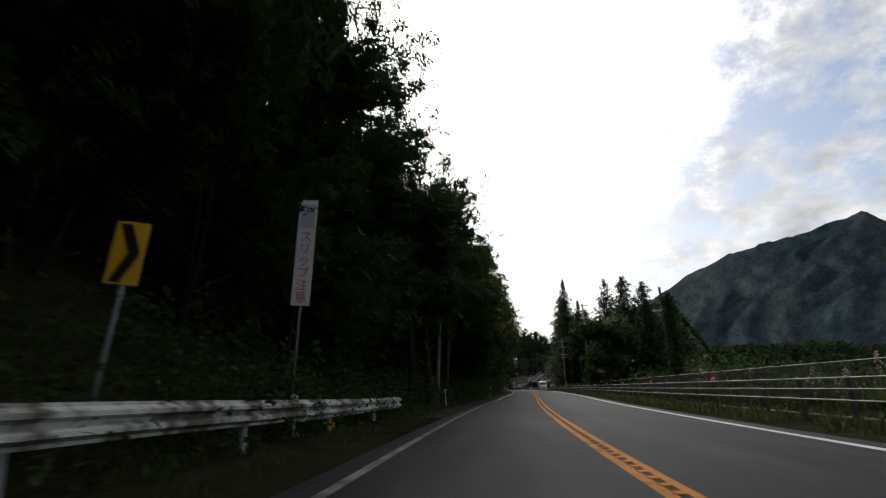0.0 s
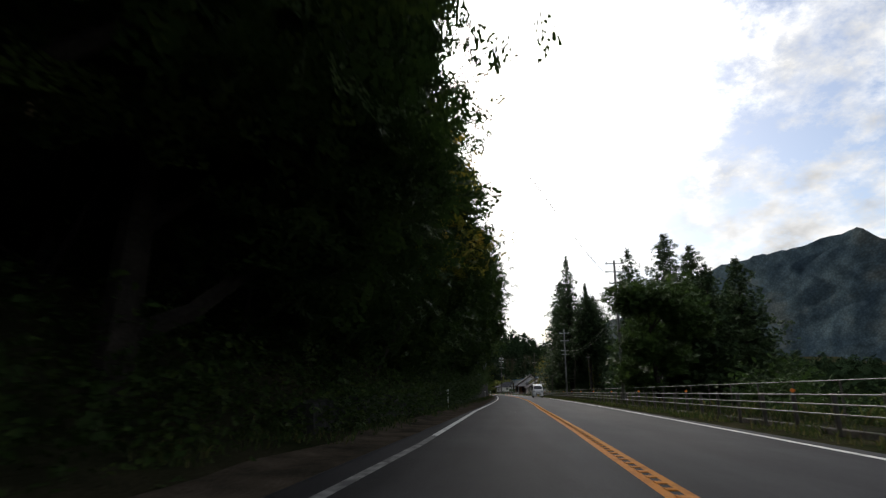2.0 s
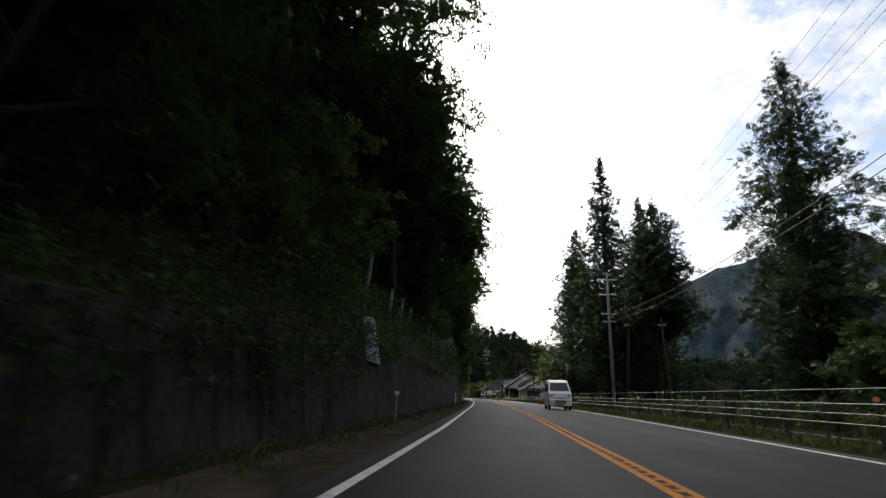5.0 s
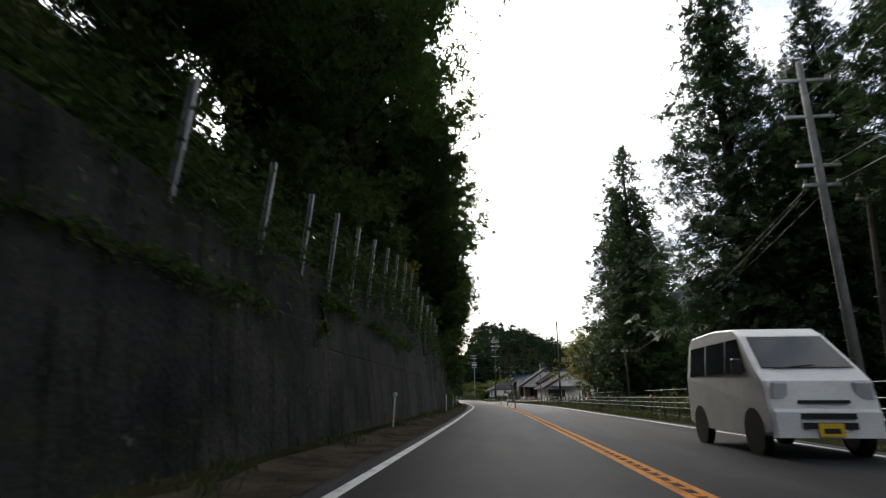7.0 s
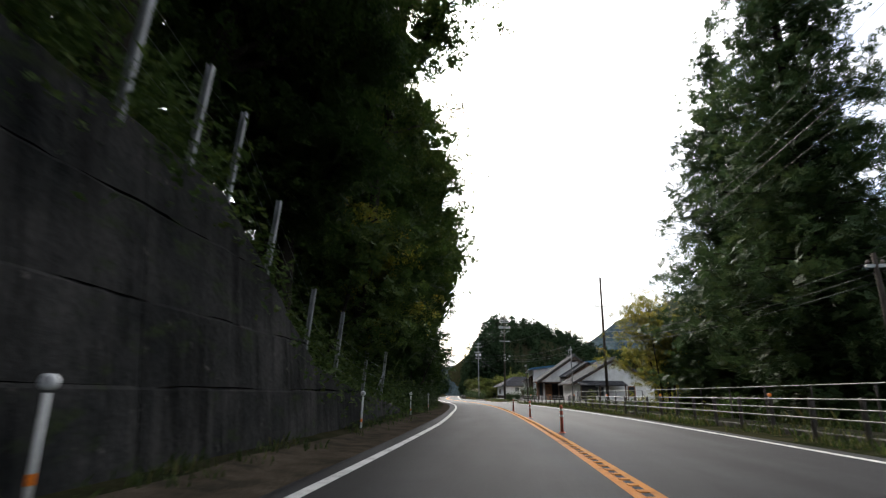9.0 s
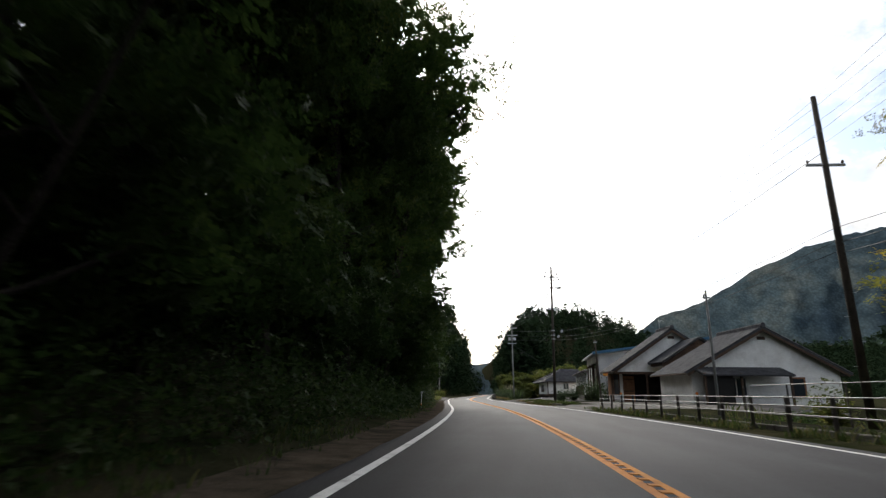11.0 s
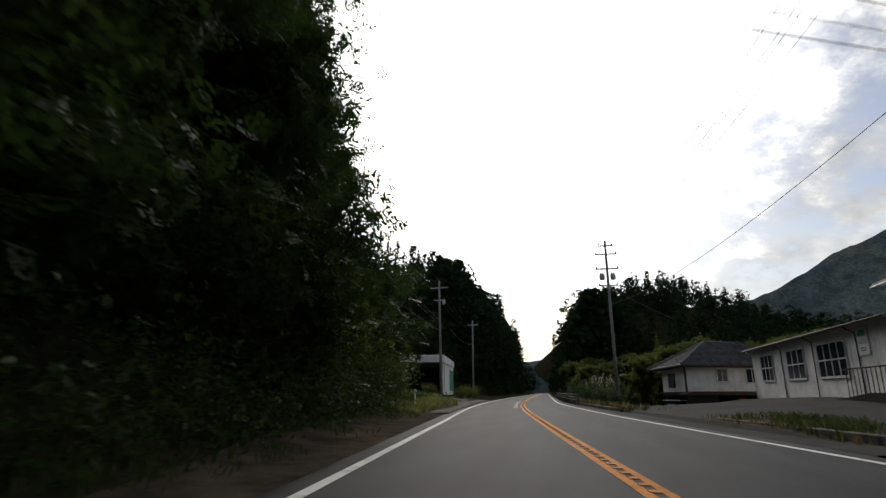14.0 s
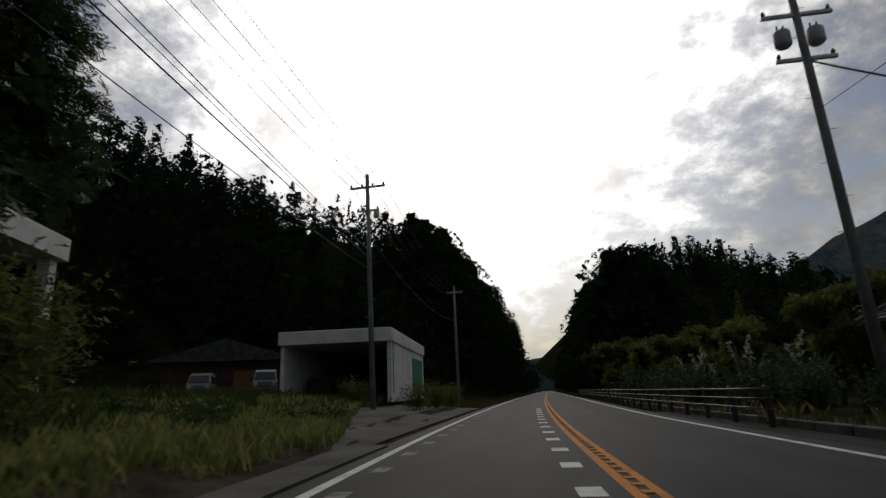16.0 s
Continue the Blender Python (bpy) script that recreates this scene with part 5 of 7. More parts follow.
def far_wood(name, places, seed, label, h0_fine=True, cards=0):
    """A wood of many ragged crowns, too far to tell apart."""
    rng = np.random.default_rng(seed)
    pts, sizes = [], []
    for x, y, z, h in places:
        pointed = rng.random() < 0.6
        n = cards or (130 if h0_fine else 56)
        k = rng.random(n)
        r = h * (0.27 * (1 - k) ** 0.75 + 0.012 if pointed else 0.32 * np.sqrt(np.clip(1 - (2 * k - 0.75) ** 2 / 1.6, 0.02, 1)))
        a = rng.random(n) * 2 * math.pi
        pts.append(np.c_[x + np.cos(a) * r, y + np.sin(a) * r, z + h * (0.15 + 0.85 * k)])
        pts[-1][:n // 3, :2] = (pts[-1][:n // 3, :2] - (x, y)) * 0.35 + (x, y)
        sizes.append(np.where(np.arange(n) < n // 3, 2.6, 1.0) * (1.0 if h0_fine else 1.6 if n > 50 else 2.3) * (0.085 - 0.050 * k if pointed else np.full(n, 0.066)) * h * (0.7 + 0.6 * rng.random(n)))
    return tagged(new(name, leaf_mesh(name, np.concatenate(pts), np.concatenate(sizes), FAR_NEEDLE, 0.5, seed, narrow=0.7)), label, "wood", kind="stuff")


def wood_places(n, inside, box, seed, h0=9, h1=15):
    rng = np.random.default_rng(seed)
    out = []
    while len(out) < n:
        x, y = box[0] + (box[1] - box[0]) * rng.random(), box[2] + (box[3] - box[2]) * rng.random()
        n -= 0.02
        if inside(x, y):
            out.append((x, y, ground_at(x, y) - 0.5, h0 + (h1 - h0) * rng.random()))
    return out


def left_of(x, y):
    return x - centre_x(y)


far_wood("hill_wood", wood_places(900, lambda x, y: left_of(x, y) < -11 - 0.06 * max(310 - y, 0) * 5 and hills(x, y, left_of(x, y)) > 0.6, (-130, -20, 290, 460), 51, 6, 10), 51, "dark conifer wood on the hill beside the valley road")
far_wood("hill_wood", wood_places(900, lambda x, y: left_of(x, y) > 8.5 and hills(x, y, left_of(x, y)) > 0.8, (-14, 110, 330, 470), 52, 6, 10.5), 52, "dark conifer wood on the hill beside the valley road")
far_wood("hill_wood", wood_places(70, lambda x, y: left_of(x, y) < -12, (-70, -26, 313, 332), 58, 9, 14), 58, "dark trees at the foot of the hill behind the garage")
far_wood("hill_wood", wood_places(150, lambda x, y: 6.8 < abs(left_of(x, y)) < 13, (-40, 12, 345, 520), 59, 3.5, 6), 59, "dark undergrowth on the slopes beside the far road", True, 70)
beside = np.random.default_rng(57)
edge_trees = []
for y in np.arange(346, 440, 3.2):
    for l, h in ((11.0, 20), (14.5, 21), (18.0, 18), (-14.0, 21), (-18.5, 23)):
        p = rp(l + beside.normal(0, 0.8), y + beside.normal(0, 1.0))
        edge_trees.append((p.x, p.y, ground_at(p.x, p.y) - 0.5, h * (0.85 + 0.3 * beside.random()) - 0.5 * max(ground_at(p.x, p.y), 0)))
far_wood("hill_wood", edge_trees, 57, "tall dark trees crowding both sides of the far road", True, 420)
far_wood("hill_wood", wood_places(450, lambda x, y: abs(left_of(x, y)) > (6.5 if y < 560 else 5), (-110, 70, 470, 690), 53, 11, 17), 53, "dark wooded slopes at the valley's end", False)
far_wood("hill_wood", wood_places(650, lambda x, y: left_of(x, y) > 27 and not 205 < y < 300, (26, 120, -60, 420), 54, 4, 9), 54, "scattered woods on the low valley floor", False, 40)
far_wood("hill_wood", wood_places(1500, lambda x, y: True, (120, 230, -40, 520), 56, 9, 15), 56, "dark belt of trees along the foot of the mountain", False, 26)


# ---- along the road ----
def on_road(l, y, z=0.0, extra=0.0):
    return Matrix.Translation(rp(l, y, z)) @ pose(0, 0, 0, 0, 0, turn(y) + extra)


def lettering(name, text, size, mat, parent, m, label=""):
    """Raised writing as a mesh under a sign."""
    curve = bpy.data.curves.new(name, "FONT")
    curve.body, curve.size, curve.extrude, curve.align_x, curve.align_y = text, size, 0.002, "CENTER", "CENTER"
    curve.space_line = 0.85
    made = bpy.data.objects.new(name, curve)
    scene.collection.objects.link(made)
    bpy.context.view_layer.update()
    me = bpy.data.meshes.new_from_object(made.evaluated_get(bpy.context.evaluated_depsgraph_get()))
    bpy.data.objects.remove(made)
    me.materials.clear()
    me.materials.append(mat)
    return part(name, me, mat, parent, label, m)


def build_pipe_rail():
    rail = thing("pipe_rail", Matrix(), "brown-posted guard rail with three pale pipes along the road", "guard rail")
    post = Shape().box(-0.05, 0.05, -0.045, 0.045, -0.25, 0.94, ch=0.015).mesh("post", RAIL_PAINT)
    cap = Shape().tube([(0, -0.012, 0), (0, 0.012, 0)], 0.055, 10).mesh("reflector", ORANGE)
    ys = list(np.arange(-24, 225, 2.0))
    for i, y in enumerate(ys):
        p = part("post", post, RAIL_PAINT, rail, m=on_road(rail_lat(y), y))
        if i % 5 == 2:
            part("reflector", cap, ORANGE, p, "round orange reflector", m=Matrix.Translation((0, 0, 1.0)))
    for z in (0.46, 0.68, 0.90):
        pts = [rp(rail_lat(y) - 0.10, y, z) for y in np.arange(-26, 225.5, 2.0)]
        part("pipe", Shape().tube(pts, 0.015, 8), PIPE, rail, soft=True)
    return rail


def build_far_rail():
    rail = thing("pipe_rail", Matrix(), "pipe guard rail that ends beside the grassy kerb", "guard rail")
    post = Shape().box(-0.06, 0.06, -0.05, 0.05, -0.25, 0.84, ch=0.015).mesh("post", RAIL_PAINT)
    for y in np.arange(279.0, 340, 2.0):
        part("post", post, RAIL_PAINT, rail, m=on_road(rail_lat(y), y))
    for z in (0.38, 0.58, 0.78):
        part("pipe", Shape().tube([rp(rail_lat(y) - 0.1, y, z) for y in np.arange(278.6, 341, 2.0)], 0.016, 8), PIPE, rail, soft=True)


def build_hand_rail(y0, y1, out, pickets):
    """The taller fence at the back of the footway."""
    fence = thing("footway_fence", Matrix(), "thin steel handrail fence at the back of the footway", "fence")
    post = Shape().box(-0.025, 0.025, -0.025, 0.025, -0.2, 1.3, ch=0.006).mesh("post", RAIL_PAINT)
    for y in np.arange(y0, y1, 3.0):
        part("post", post, RAIL_PAINT, fence, m=on_road(rail_lat(y) + out, y))
    for z, r in ((1.32, 0.015), (0.30, 0.014)):
        part("rail", Shape().tube([rp(rail_lat(y) + out, y, z) for y in np.arange(y0 - 0.6, y1, 2.5)], r, 6), PIPE if z > 1 else RAIL_PAINT, fence, soft=True)
    if pickets:
        bars = Shape()
        y = pickets[0]
        while y < pickets[1]:
            p = rp(rail_lat(y) + out, y)
            bars.box(p.x - 0.008, p.x + 0.008, p.y - 0.008, p.y + 0.008, 0.3, 1.32)
            y += 0.16
        tagged(part("baluster", bars, RAIL_PAINT, fence), "thin upright bars", kind="stuff")


def build_beam_rail():
    """The old pressed-steel beam at the left, two lengths overlapping."""
    rail = thing("beam_rail", Matrix(), "old white guard beam streaked with dark mould beside the bank", "guard rail")
    profile = [(0.0, 0.0), (0.0, 0.035), (0.075, 0.075), (0.075, 0.12), (0.0, 0.155), (0.0, 0.195), (0.075, 0.23), (0.075, 0.275), (0.0, 0.315), (0.0, 0.35)]

    def beam(y0, y1, base, off):
        s = Shape()
        ys = np.linspace(y0, y1, 14)
        verts, n = [], len(profile)
        for y in ys:
            for o, z in profile:
                verts.append(rp(off + o, y, base(y) + z))
            for o, z in reversed(profile):
                verts.append(rp(off + o - 0.006, y, base(y) + z))
        w = 2 * n
        faces = [(i * w + j, i * w + (j + 1) % w, (i + 1) * w + (j + 1) % w, (i + 1) * w + j) for i in range(13) for j in range(w)]
        faces += [tuple(range(w)), tuple(range(13 * w + w - 1, 13 * w - 1, -1))]
        return s.add(verts, faces)

    part("beam", beam(-22, 14.1, steps([(-22, 0.68), (4, 0.61), (9, 0.52), (14.1, 0.45)]), -5.40), GUARD_WHITE, rail)
    part("beam", beam(10.0, 19.0, steps([(10, 0.47), (19, 0.42)]), -5.45), GUARD_WHITE, rail, "browner overlapping beam")
    for y in np.arange(-20, 19, 4.0):
        part("post", Shape().tube([(0, 0, -0.3), (0, 0, 0.72)], 0.057, 10), STEEL, rail, m=on_road(-5.58, y))
    for y in (9.7, 10.3, 13.8, 18.7):
        for z in (0.5, 0.68):
            part("bolt", Shape().tube([(-0.01, 0, 0), (0.02, 0, 0)], 0.018, 6), STEEL, rail, m=on_road(-5.37, y, z))
    for y in (2.4, 11.6):
        part("reflector", Shape().box(-0.04, 0.04, -0.01, 0.01, -0.05, 0.05), ORANGE, rail, "orange reflector", m=on_road(-5.38, y, 0.32))


def chevron_sign():
    sign = thing("chevron_sign", on_road(-6.13, 5.4, 0, 4) @ pose(0, 0, 0, 0, 8, 0), "yellow and black chevron bend sign on a steel post", "road sign")
    part("post", Shape().tube([(0, 0.04, -0.4), (0, 0.04, 2.84)], 0.028, 10), GREY_POST, sign, soft=True)
    part("plate", Shape().box(-0.19, 0.19, -0.008, 0.008, 2.18, 2.88, ch=0.006), SIGN_YELLOW, sign, "yellow plate")
    arrow = Shape().prism([(-0.15, 2.86), (-0.01, 2.86), (0.15, 2.53), (-0.01, 2.20), (-0.15, 2.20), (0.01, 2.53)], -0.012, -0.009)
    part("arrow", arrow, BLACK_PAINT, sign, "black chevron arrow")
    for z in (2.32, 2.74):
        part("clamp", Shape().box(-0.06, 0.06, 0.008, 0.075, z - 0.02, z + 0.02), STEEL, sign)


def slip_sign():
    sign = thing("slip_sign", on_road(-5.95, 10.6, 0, 6) @ pose(0, 0, 0, 0, 3.5, 0), "tall narrow white caution sign with red writing on a post", "road sign")
    part("post", Shape().tube([(0, 0.04, -0.4), (0, 0.04, 4.85)], 0.025, 10), GREY_POST, sign, soft=True)
    part("plate", Shape().box(-0.19, 0.19, -0.008, 0.008, 2.70, 4.95, ch=0.006), WHITE_TRIM, sign, "weathered white plate")
    part("picture", Shape().box(-0.15, 0.15, -0.011, -0.0085, 4.34, 4.86), SIDING_GREY, sign, "faded grey pictogram panel")
    for i, (letter, mat) in enumerate(zip("スリップ注意", [SIGN_RED] * 6)):
        lettering("letter", letter, 0.26, mat, sign, Matrix.Translation((0, -0.012, 4.13 - i * 0.255)) @ pose(0, 0, 0, 90, 0, 0))


def delineator(l, y, lean=0.0, base=None, rusty=False):
    stick = thing("delineator", on_road(l, y, 0.0 if base is None else base) @ pose(0, 0, 0, 0, lean, 0), "white roadside marker post with a round reflector", "marker post", "marker posts")
    part("post", Shape().tube([(0, 0, -0.25), (0, 0, 0.82)], 0.024, 10), PALE_CONCRETE if rusty else WHITE_TRIM, stick, soft=True)
    part("head", Shape().tube([(0, -0.03, 0.9), (0, 0.03, 0.9)], 0.062, 14), WHITE_PAINT, stick, "round white reflector head", soft=True)
    part("lens", Shape().tube([(0, -0.036, 0.9), (0, -0.030, 0.9)], 0.045, 14), LAMP_GLASS, stick, "glassy reflector lens")
    part("band", Shape().tube([(0, 0, 0.18), (0, 0, 0.26)], 0.027, 10), ORANGE, stick, "orange band")
    return stick


def lane_post(y):
    post = thing("lane_post", on_road(0.0, y), "faded red flexible post on the centre line", "lane post", "lane posts")
    part("tube", Shape().tube([(0, 0, 0.02), (0, 0, 0.66), (0, 0, 0.70)], [0.04, 0.04, 0.03], 12), POST_RED, post, soft=True)
    part("foot", Shape().tube([(0, 0, 0.004), (0, 0, 0.03)], [0.10, 0.07], 14), POST_RED, post, "round base")
    for z in (0.40, 0.55):
        part("band", Shape().tube([(0, 0, z), (0, 0, z + 0.05)], 0.042, 12), WHITE_TRIM, post, "pale reflective band")


def build_bank_fence():
    """Steel posts and wires along the top of the wall."""
    fence = thing("bank_fence", Matrix(), "leaning steel fence posts with wires on top of the wall", "fence")

    def section(top):
        post = Shape().box(-0.04, 0.04, -0.005, 0.005, -0.8, top)
        return post.box(-0.045, -0.036, -0.05, 0.05, -0.6, top).box(0.036, 0.045, -0.05, 0.05, -0.6, top).mesh("post", FENCE_STEEL)

    me, tall = section(1.6), section(1.98)
    heads = []
    foot = steps([(105, 4.2), (108.5, 3.6), (112.4, 3.8), (114.7, 3.75), (121, 3.5), (129, 3.4), (131.7, 3.65), (134.2, 4.0), (136.4, 4.25), (138.5, 4.55), (140.5, 4.8), (142.6, 5.1), (144.5, 5.1), (147, 4.85), (151, 4.6), (155.8, 4.5), (158, 4.3), (160.0, 4.25), (161.9, 4.35), (163.7, 3.3), (165.3, 1.75), (167.8, 1.2), (171.3, 0.85), (174.7, 0.65)])
    across = steps([(116, -6.3), (117.5, -5.93), (158.2, -5.9), (161.9, -6.35), (163.7, -6.3), (165.3, -5.95)])
    for y in [105.3, 109.5, 112.4, 115.0, 120.5, 123.3, 126.2, 128.8, 130.8, 132.7, 134.8, 136.9, 139.1, 141.1, 143.2, 145.1, 147.4, 149.3, 151.7, 154.0, 156.4, 158.5, 160.3, 161.9, 163.7, 165.3, 167.8, 171.3, 174.7]:
        z = foot(y)
        l = across(y)
        part("post", tall if y in (167.8, 174.7) else me, FENCE_STEEL, fence, m=on_road(l, y, z - 0.1) @ pose(0, 0, 0, 0, 5, 0))
        heads.append((l, y, z))
    for k, z in enumerate((0.4, 0.8, 1.2)):
        part("wire", Shape().tube([rp(l + 0.09 * z, y, h + z) for l, y, h in heads], 0.003, 4), FENCE_STEEL, fence)
    tangle = np.random.default_rng(88)
    where = []
    for _ in range(560):
        y = 98 + 77 * tangle.random()
        if noise.noise(Vector((y * 0.3, 5.0, 1.0))) < -0.2 + 0.3 * (y > 160):
            continue
        at = np.array(rp(across(y) + 0.1 * tangle.normal(), y, foot(y) - 0.15 + abs(tangle.normal(0, 0.5))))
        where.append(at + tangle.normal(size=(16, 3)) * np.array([0.14, 0.3, 0.22]))
    where = np.concatenate(where)
    creeper = new("fence_creeper", leaf_mesh("fence_creeper", where, 0.12 + 0.14 * tangle.random(len(where)), WALL_LEAF, 0.4, 88, lean=np.array([0.5, -0.3, 0.1])))
    tagged(creeper, "yellow-green creeper tangled over the fence wires", "creeper", kind="stuff")
    for y, l in ((112.4, -6.3), (174.7, -5.93)):
        a, b = rp(l + 0.11, y - 0.02, foot(y) + 1.15), rp(l, y - 1.5, foot(y) + 0.1)
        part("brace", Shape().tube([a, b], 0.03, 6), FENCE_STEEL, fence)


def tin_sheet():
    """A corrugated sheet bent outwards, its ribs level."""
    sheet = thing("tin_sheet", on_road(-5.22, 103.6, 0) @ pose(0, 0, 0, 0, -9, 0), "bent blue-grey corrugated tin sheet hanging over the wall's edge", "tin sheet")
    s = Shape()
    rows, cols = 132, 9
    verts = []
    for back in (0.0, -0.005):
        for i in range(rows + 1):
            t = i / rows
            rib = 0.014 * math.sin(t * 2 * math.pi * 13)
            for j in range(cols + 1):
                u = 2 * j / cols - 1
                bulge = 0.20 * (1 - u * u)
                verts.append((back + rib + bulge - 0.08, u * (0.72 - 0.10 * t) - 0.05 * t, 1.88 + 1.3 * t - 0.10 * (1 - t) * (1 - u * u)))
    w, o = cols + 1, (rows + 1) * (cols + 1)
    faces = []
    for i in range(rows):
        for j in range(cols):
            a = i * w + j
            faces += [(a, a + 1, a + w + 1, a + w), (o + a + w, o + a + w + 1, o + a + 1, o + a)]
    part("sheet", s.add(verts, faces), RUSTY_TIN, sheet, soft=True)


build_pipe_rail()
build_far_rail()
build_hand_rail(-20, 160, 2.25, (8, 48))
build_hand_rail(166, 212, 2.25, None)
build_beam_rail()
chevron_sign()
slip_sign()
delineator(-5.75, 10.4)
for l, y, base in ((-5.3, 30.2, 0.02), (-5.2, 62.8, 0.1), (-5.05, 104.8, 0.05), (-5.1, 137.1, 0.1), (-5.1, 157.2, 0.1), (-5.2, 168, 0.05), (-5.2, 178.3, 0.06), (-5.2, 188.6, 0.05), (-5.35, 221.8, 0.06), (-5.5, 262.5, 0.1)):
    delineator(l, y, rng.normal(0, 1.5), base, y in (104.8,))
for y in (168.4, 178.2, 188.0):
    lane_post(y)
build_bank_fence()
tin_sheet()
marker = thing("marker_board", on_road(-6.4, 32.6, 0.2), "small faded yellow notice plate on a post in the bank", "notice")
part("post", Shape().tube([(0, 0.02, -0.6), (0, 0.02, 1.5)], 0.015, 8), DARK_POLE, marker)
part("plate", Shape().box(-0.09, 0.09, -0.006, 0.006, 1.15, 1.55, ch=0.004), SIGN_YELLOW, marker, "faded yellow plate")
for z in (1.25, 1.33, 1.41):
    part("print", Shape().box(-0.05, 0.05, -0.009, -0.0065, z, z + 0.03), BARS, marker)


# ---- poles and wires ----
def insulator(parent, at, along_y=1.0, tilt=0.0):
    s = Shape()
    x, y, z = at
    s.tube([(x, y, z), (x, y + 0.14 * along_y, z - tilt), (x, y + 0.30 * along_y, z - 2 * tilt)], [0.05, 0.105, 0.04], 8)
    s.tube([(0, 0, z - 0.12), (x, y, z)], 0.025, 5)
    part("insulator", s, PORCELAIN, parent)


def pole(l, y, h, mat, label, arms, lean=(0.0, 0.0), r=0.17, extra=0.0, step_bolts=True):
    p = rp(l, y)
    m = Matrix.Translation((p.x, p.y, ground_at(p.x, p.y))) @ pose(0, 0, 0, lean[0], lean[1], turn(y) + extra)
    mast = thing("utility_pole", m, label, "utility pole", "utility poles")
    part("shaft", Shape().tube([(0, 0, -1), (0, 0, h * 0.5), (0, 0, h)], [r, r * 0.82, r * 0.62], 14), mat, mast, soft=True)
    for z, half, pins in arms:
        arm = part("crossarm", Shape().box(-half, half, -0.05, 0.05, z - 0.05, z + 0.05, ch=0.01), STEEL, mast)
        for k in range(pins):
            x = -half + 0.08 + (2 * half - 0.16) * k / max(pins - 1, 1)
            part("insulator", Shape().tube([(x, 0, z + 0.05), (x, 0, z + 0.12), (x, 0, z + 0.2)], [0.025, 0.06, 0.03], 8), PORCELAIN, arm, "brown porcelain insulator")
    if step_bolts:
        for k in range(int((h - 3) / 0.9)):
            s = 1 if k % 2 else -1
            part("step_bolt", Shape().tube([(s * r * 0.6, 0, 2.6 + 0.9 * k), (s * (r + 0.13), 0, 2.6 + 0.9 * k)], 0.009, 5), STEEL, mast)
    return mast


def wire(a, b, sag, r=0.013, group="overhead wires", label="thin black overhead wire between the poles"):
    a, b = Vector(a), Vector(b)
    pts = [a.lerp(b, i / 16) - Vector((0, 0, sag * 4 * (i / 16) * (1 - i / 16))) for i in range(17)]
    return tagged(part("overhead_wire", Shape().tube(pts, r, 5), WIRE, soft=True), label, "wire", group)


def span(y0, l0, y1, l1, heads, sag=1.0):
    """A set of wires from pole to pole: offset across and height at both ends."""
    for off0, z0, off1, z1, r in heads:
        a, b = rp(l0 + off0, y0), rp(l1 + off1, y1)
        wire((a.x, a.y, z0), (b.x, b.y, z1), sag * (0.8 + 0.4 * ((off0 * 7 + z0) % 1)), r)


pole(8.2, 86.4, 13.2, PALE_CONCRETE, "tall concrete utility pole among the roadside trees", [(12.9, 0.8, 3), (12.1, 0.9, 3), (11.0, 0.6, 2)])
pole(8.9, 138.3, 12.3, PALE_CONCRETE, "tall concrete utility pole beside the cypresses", [(11.6, 0.9, 3), (10.2, 0.8, 2), (8.4, 0.7, 2), (7.7, 0.6, 2)])
pole(10.3, 139.2, 8.2, DARK_POLE, "short dark wooden pole among the trees", [(7.8, 0.4, 2)], (0, 4), 0.12)
pole(12.8, 135.1, 8.6, DARK_POLE, "slim dark pole between the ivied trunks", [(8.0, 0.3, 2)], (0, -2), 0.12)
pole(10.1, 170.6, 5.5, DARK_POLE, "slim wooden pole before the big cedar", [(5.1, 0.3, 2)], (0, -1), 0.11)
pole(11.5, 208.7, 13.4, DARK_POLE, "tall dark wooden utility pole beside the tiled house", [(10.4, 0.75, 2)], (0, 0), 0.16)
pole(10.6, 218.3, 6.7, PALE_CONCRETE, "slim grey pole before the white gable", [(6.3, 0.2, 1)], (0, 0), 0.09, step_bolts=False)
vine_pole = pole(9.9, 43.9, 8.4, DARK_POLE, "leaning dark wooden pole overgrown with vines", [(6.6, 0.75, 2)], (0, -1.5), 0.14)
n = 2400
k = rng.random(n)
part("vine", leaf_mesh("vine", np.c_[0.45 + 0.5 * np.maximum(0.3 - k, 0) * 4 * rng.normal(size=n) + 0.25 * rng.normal(size=n), 0.25 * rng.normal(size=n), 0.2 + 7.4 * k], 0.36, SHRUB_LEAF, 0.3, 61), SHRUB_LEAF, vine_pole, "hanging green vine")
k = rng.random(900)
part("vine", leaf_mesh("vine", np.c_[0.6 + 3.4 * k + 0.1 * rng.normal(size=900), 0.1 * rng.normal(size=900), 7.0 - 5.6 * k + 0.12 * rng.normal(size=900)], 0.3, SHRUB_LEAF, 0.3, 62), SHRUB_LEAF, vine_pole, "vine along the stay wire")
pole(-6.05, 31.9, 10.5, PALE_CONCRETE, "grey utility pole leaning at the dark forest edge", [(10.0, 0.7, 3)], (0, 3.5), 0.13)
pole(-6.1, 35.6, 14.6, DARK_POLE, "tall dark utility pole at the forest edge", [(14.0, 0.9, 3), (8.9, 0.6, 2), (8.3, 0.6, 2)], (0, 5), 0.15)

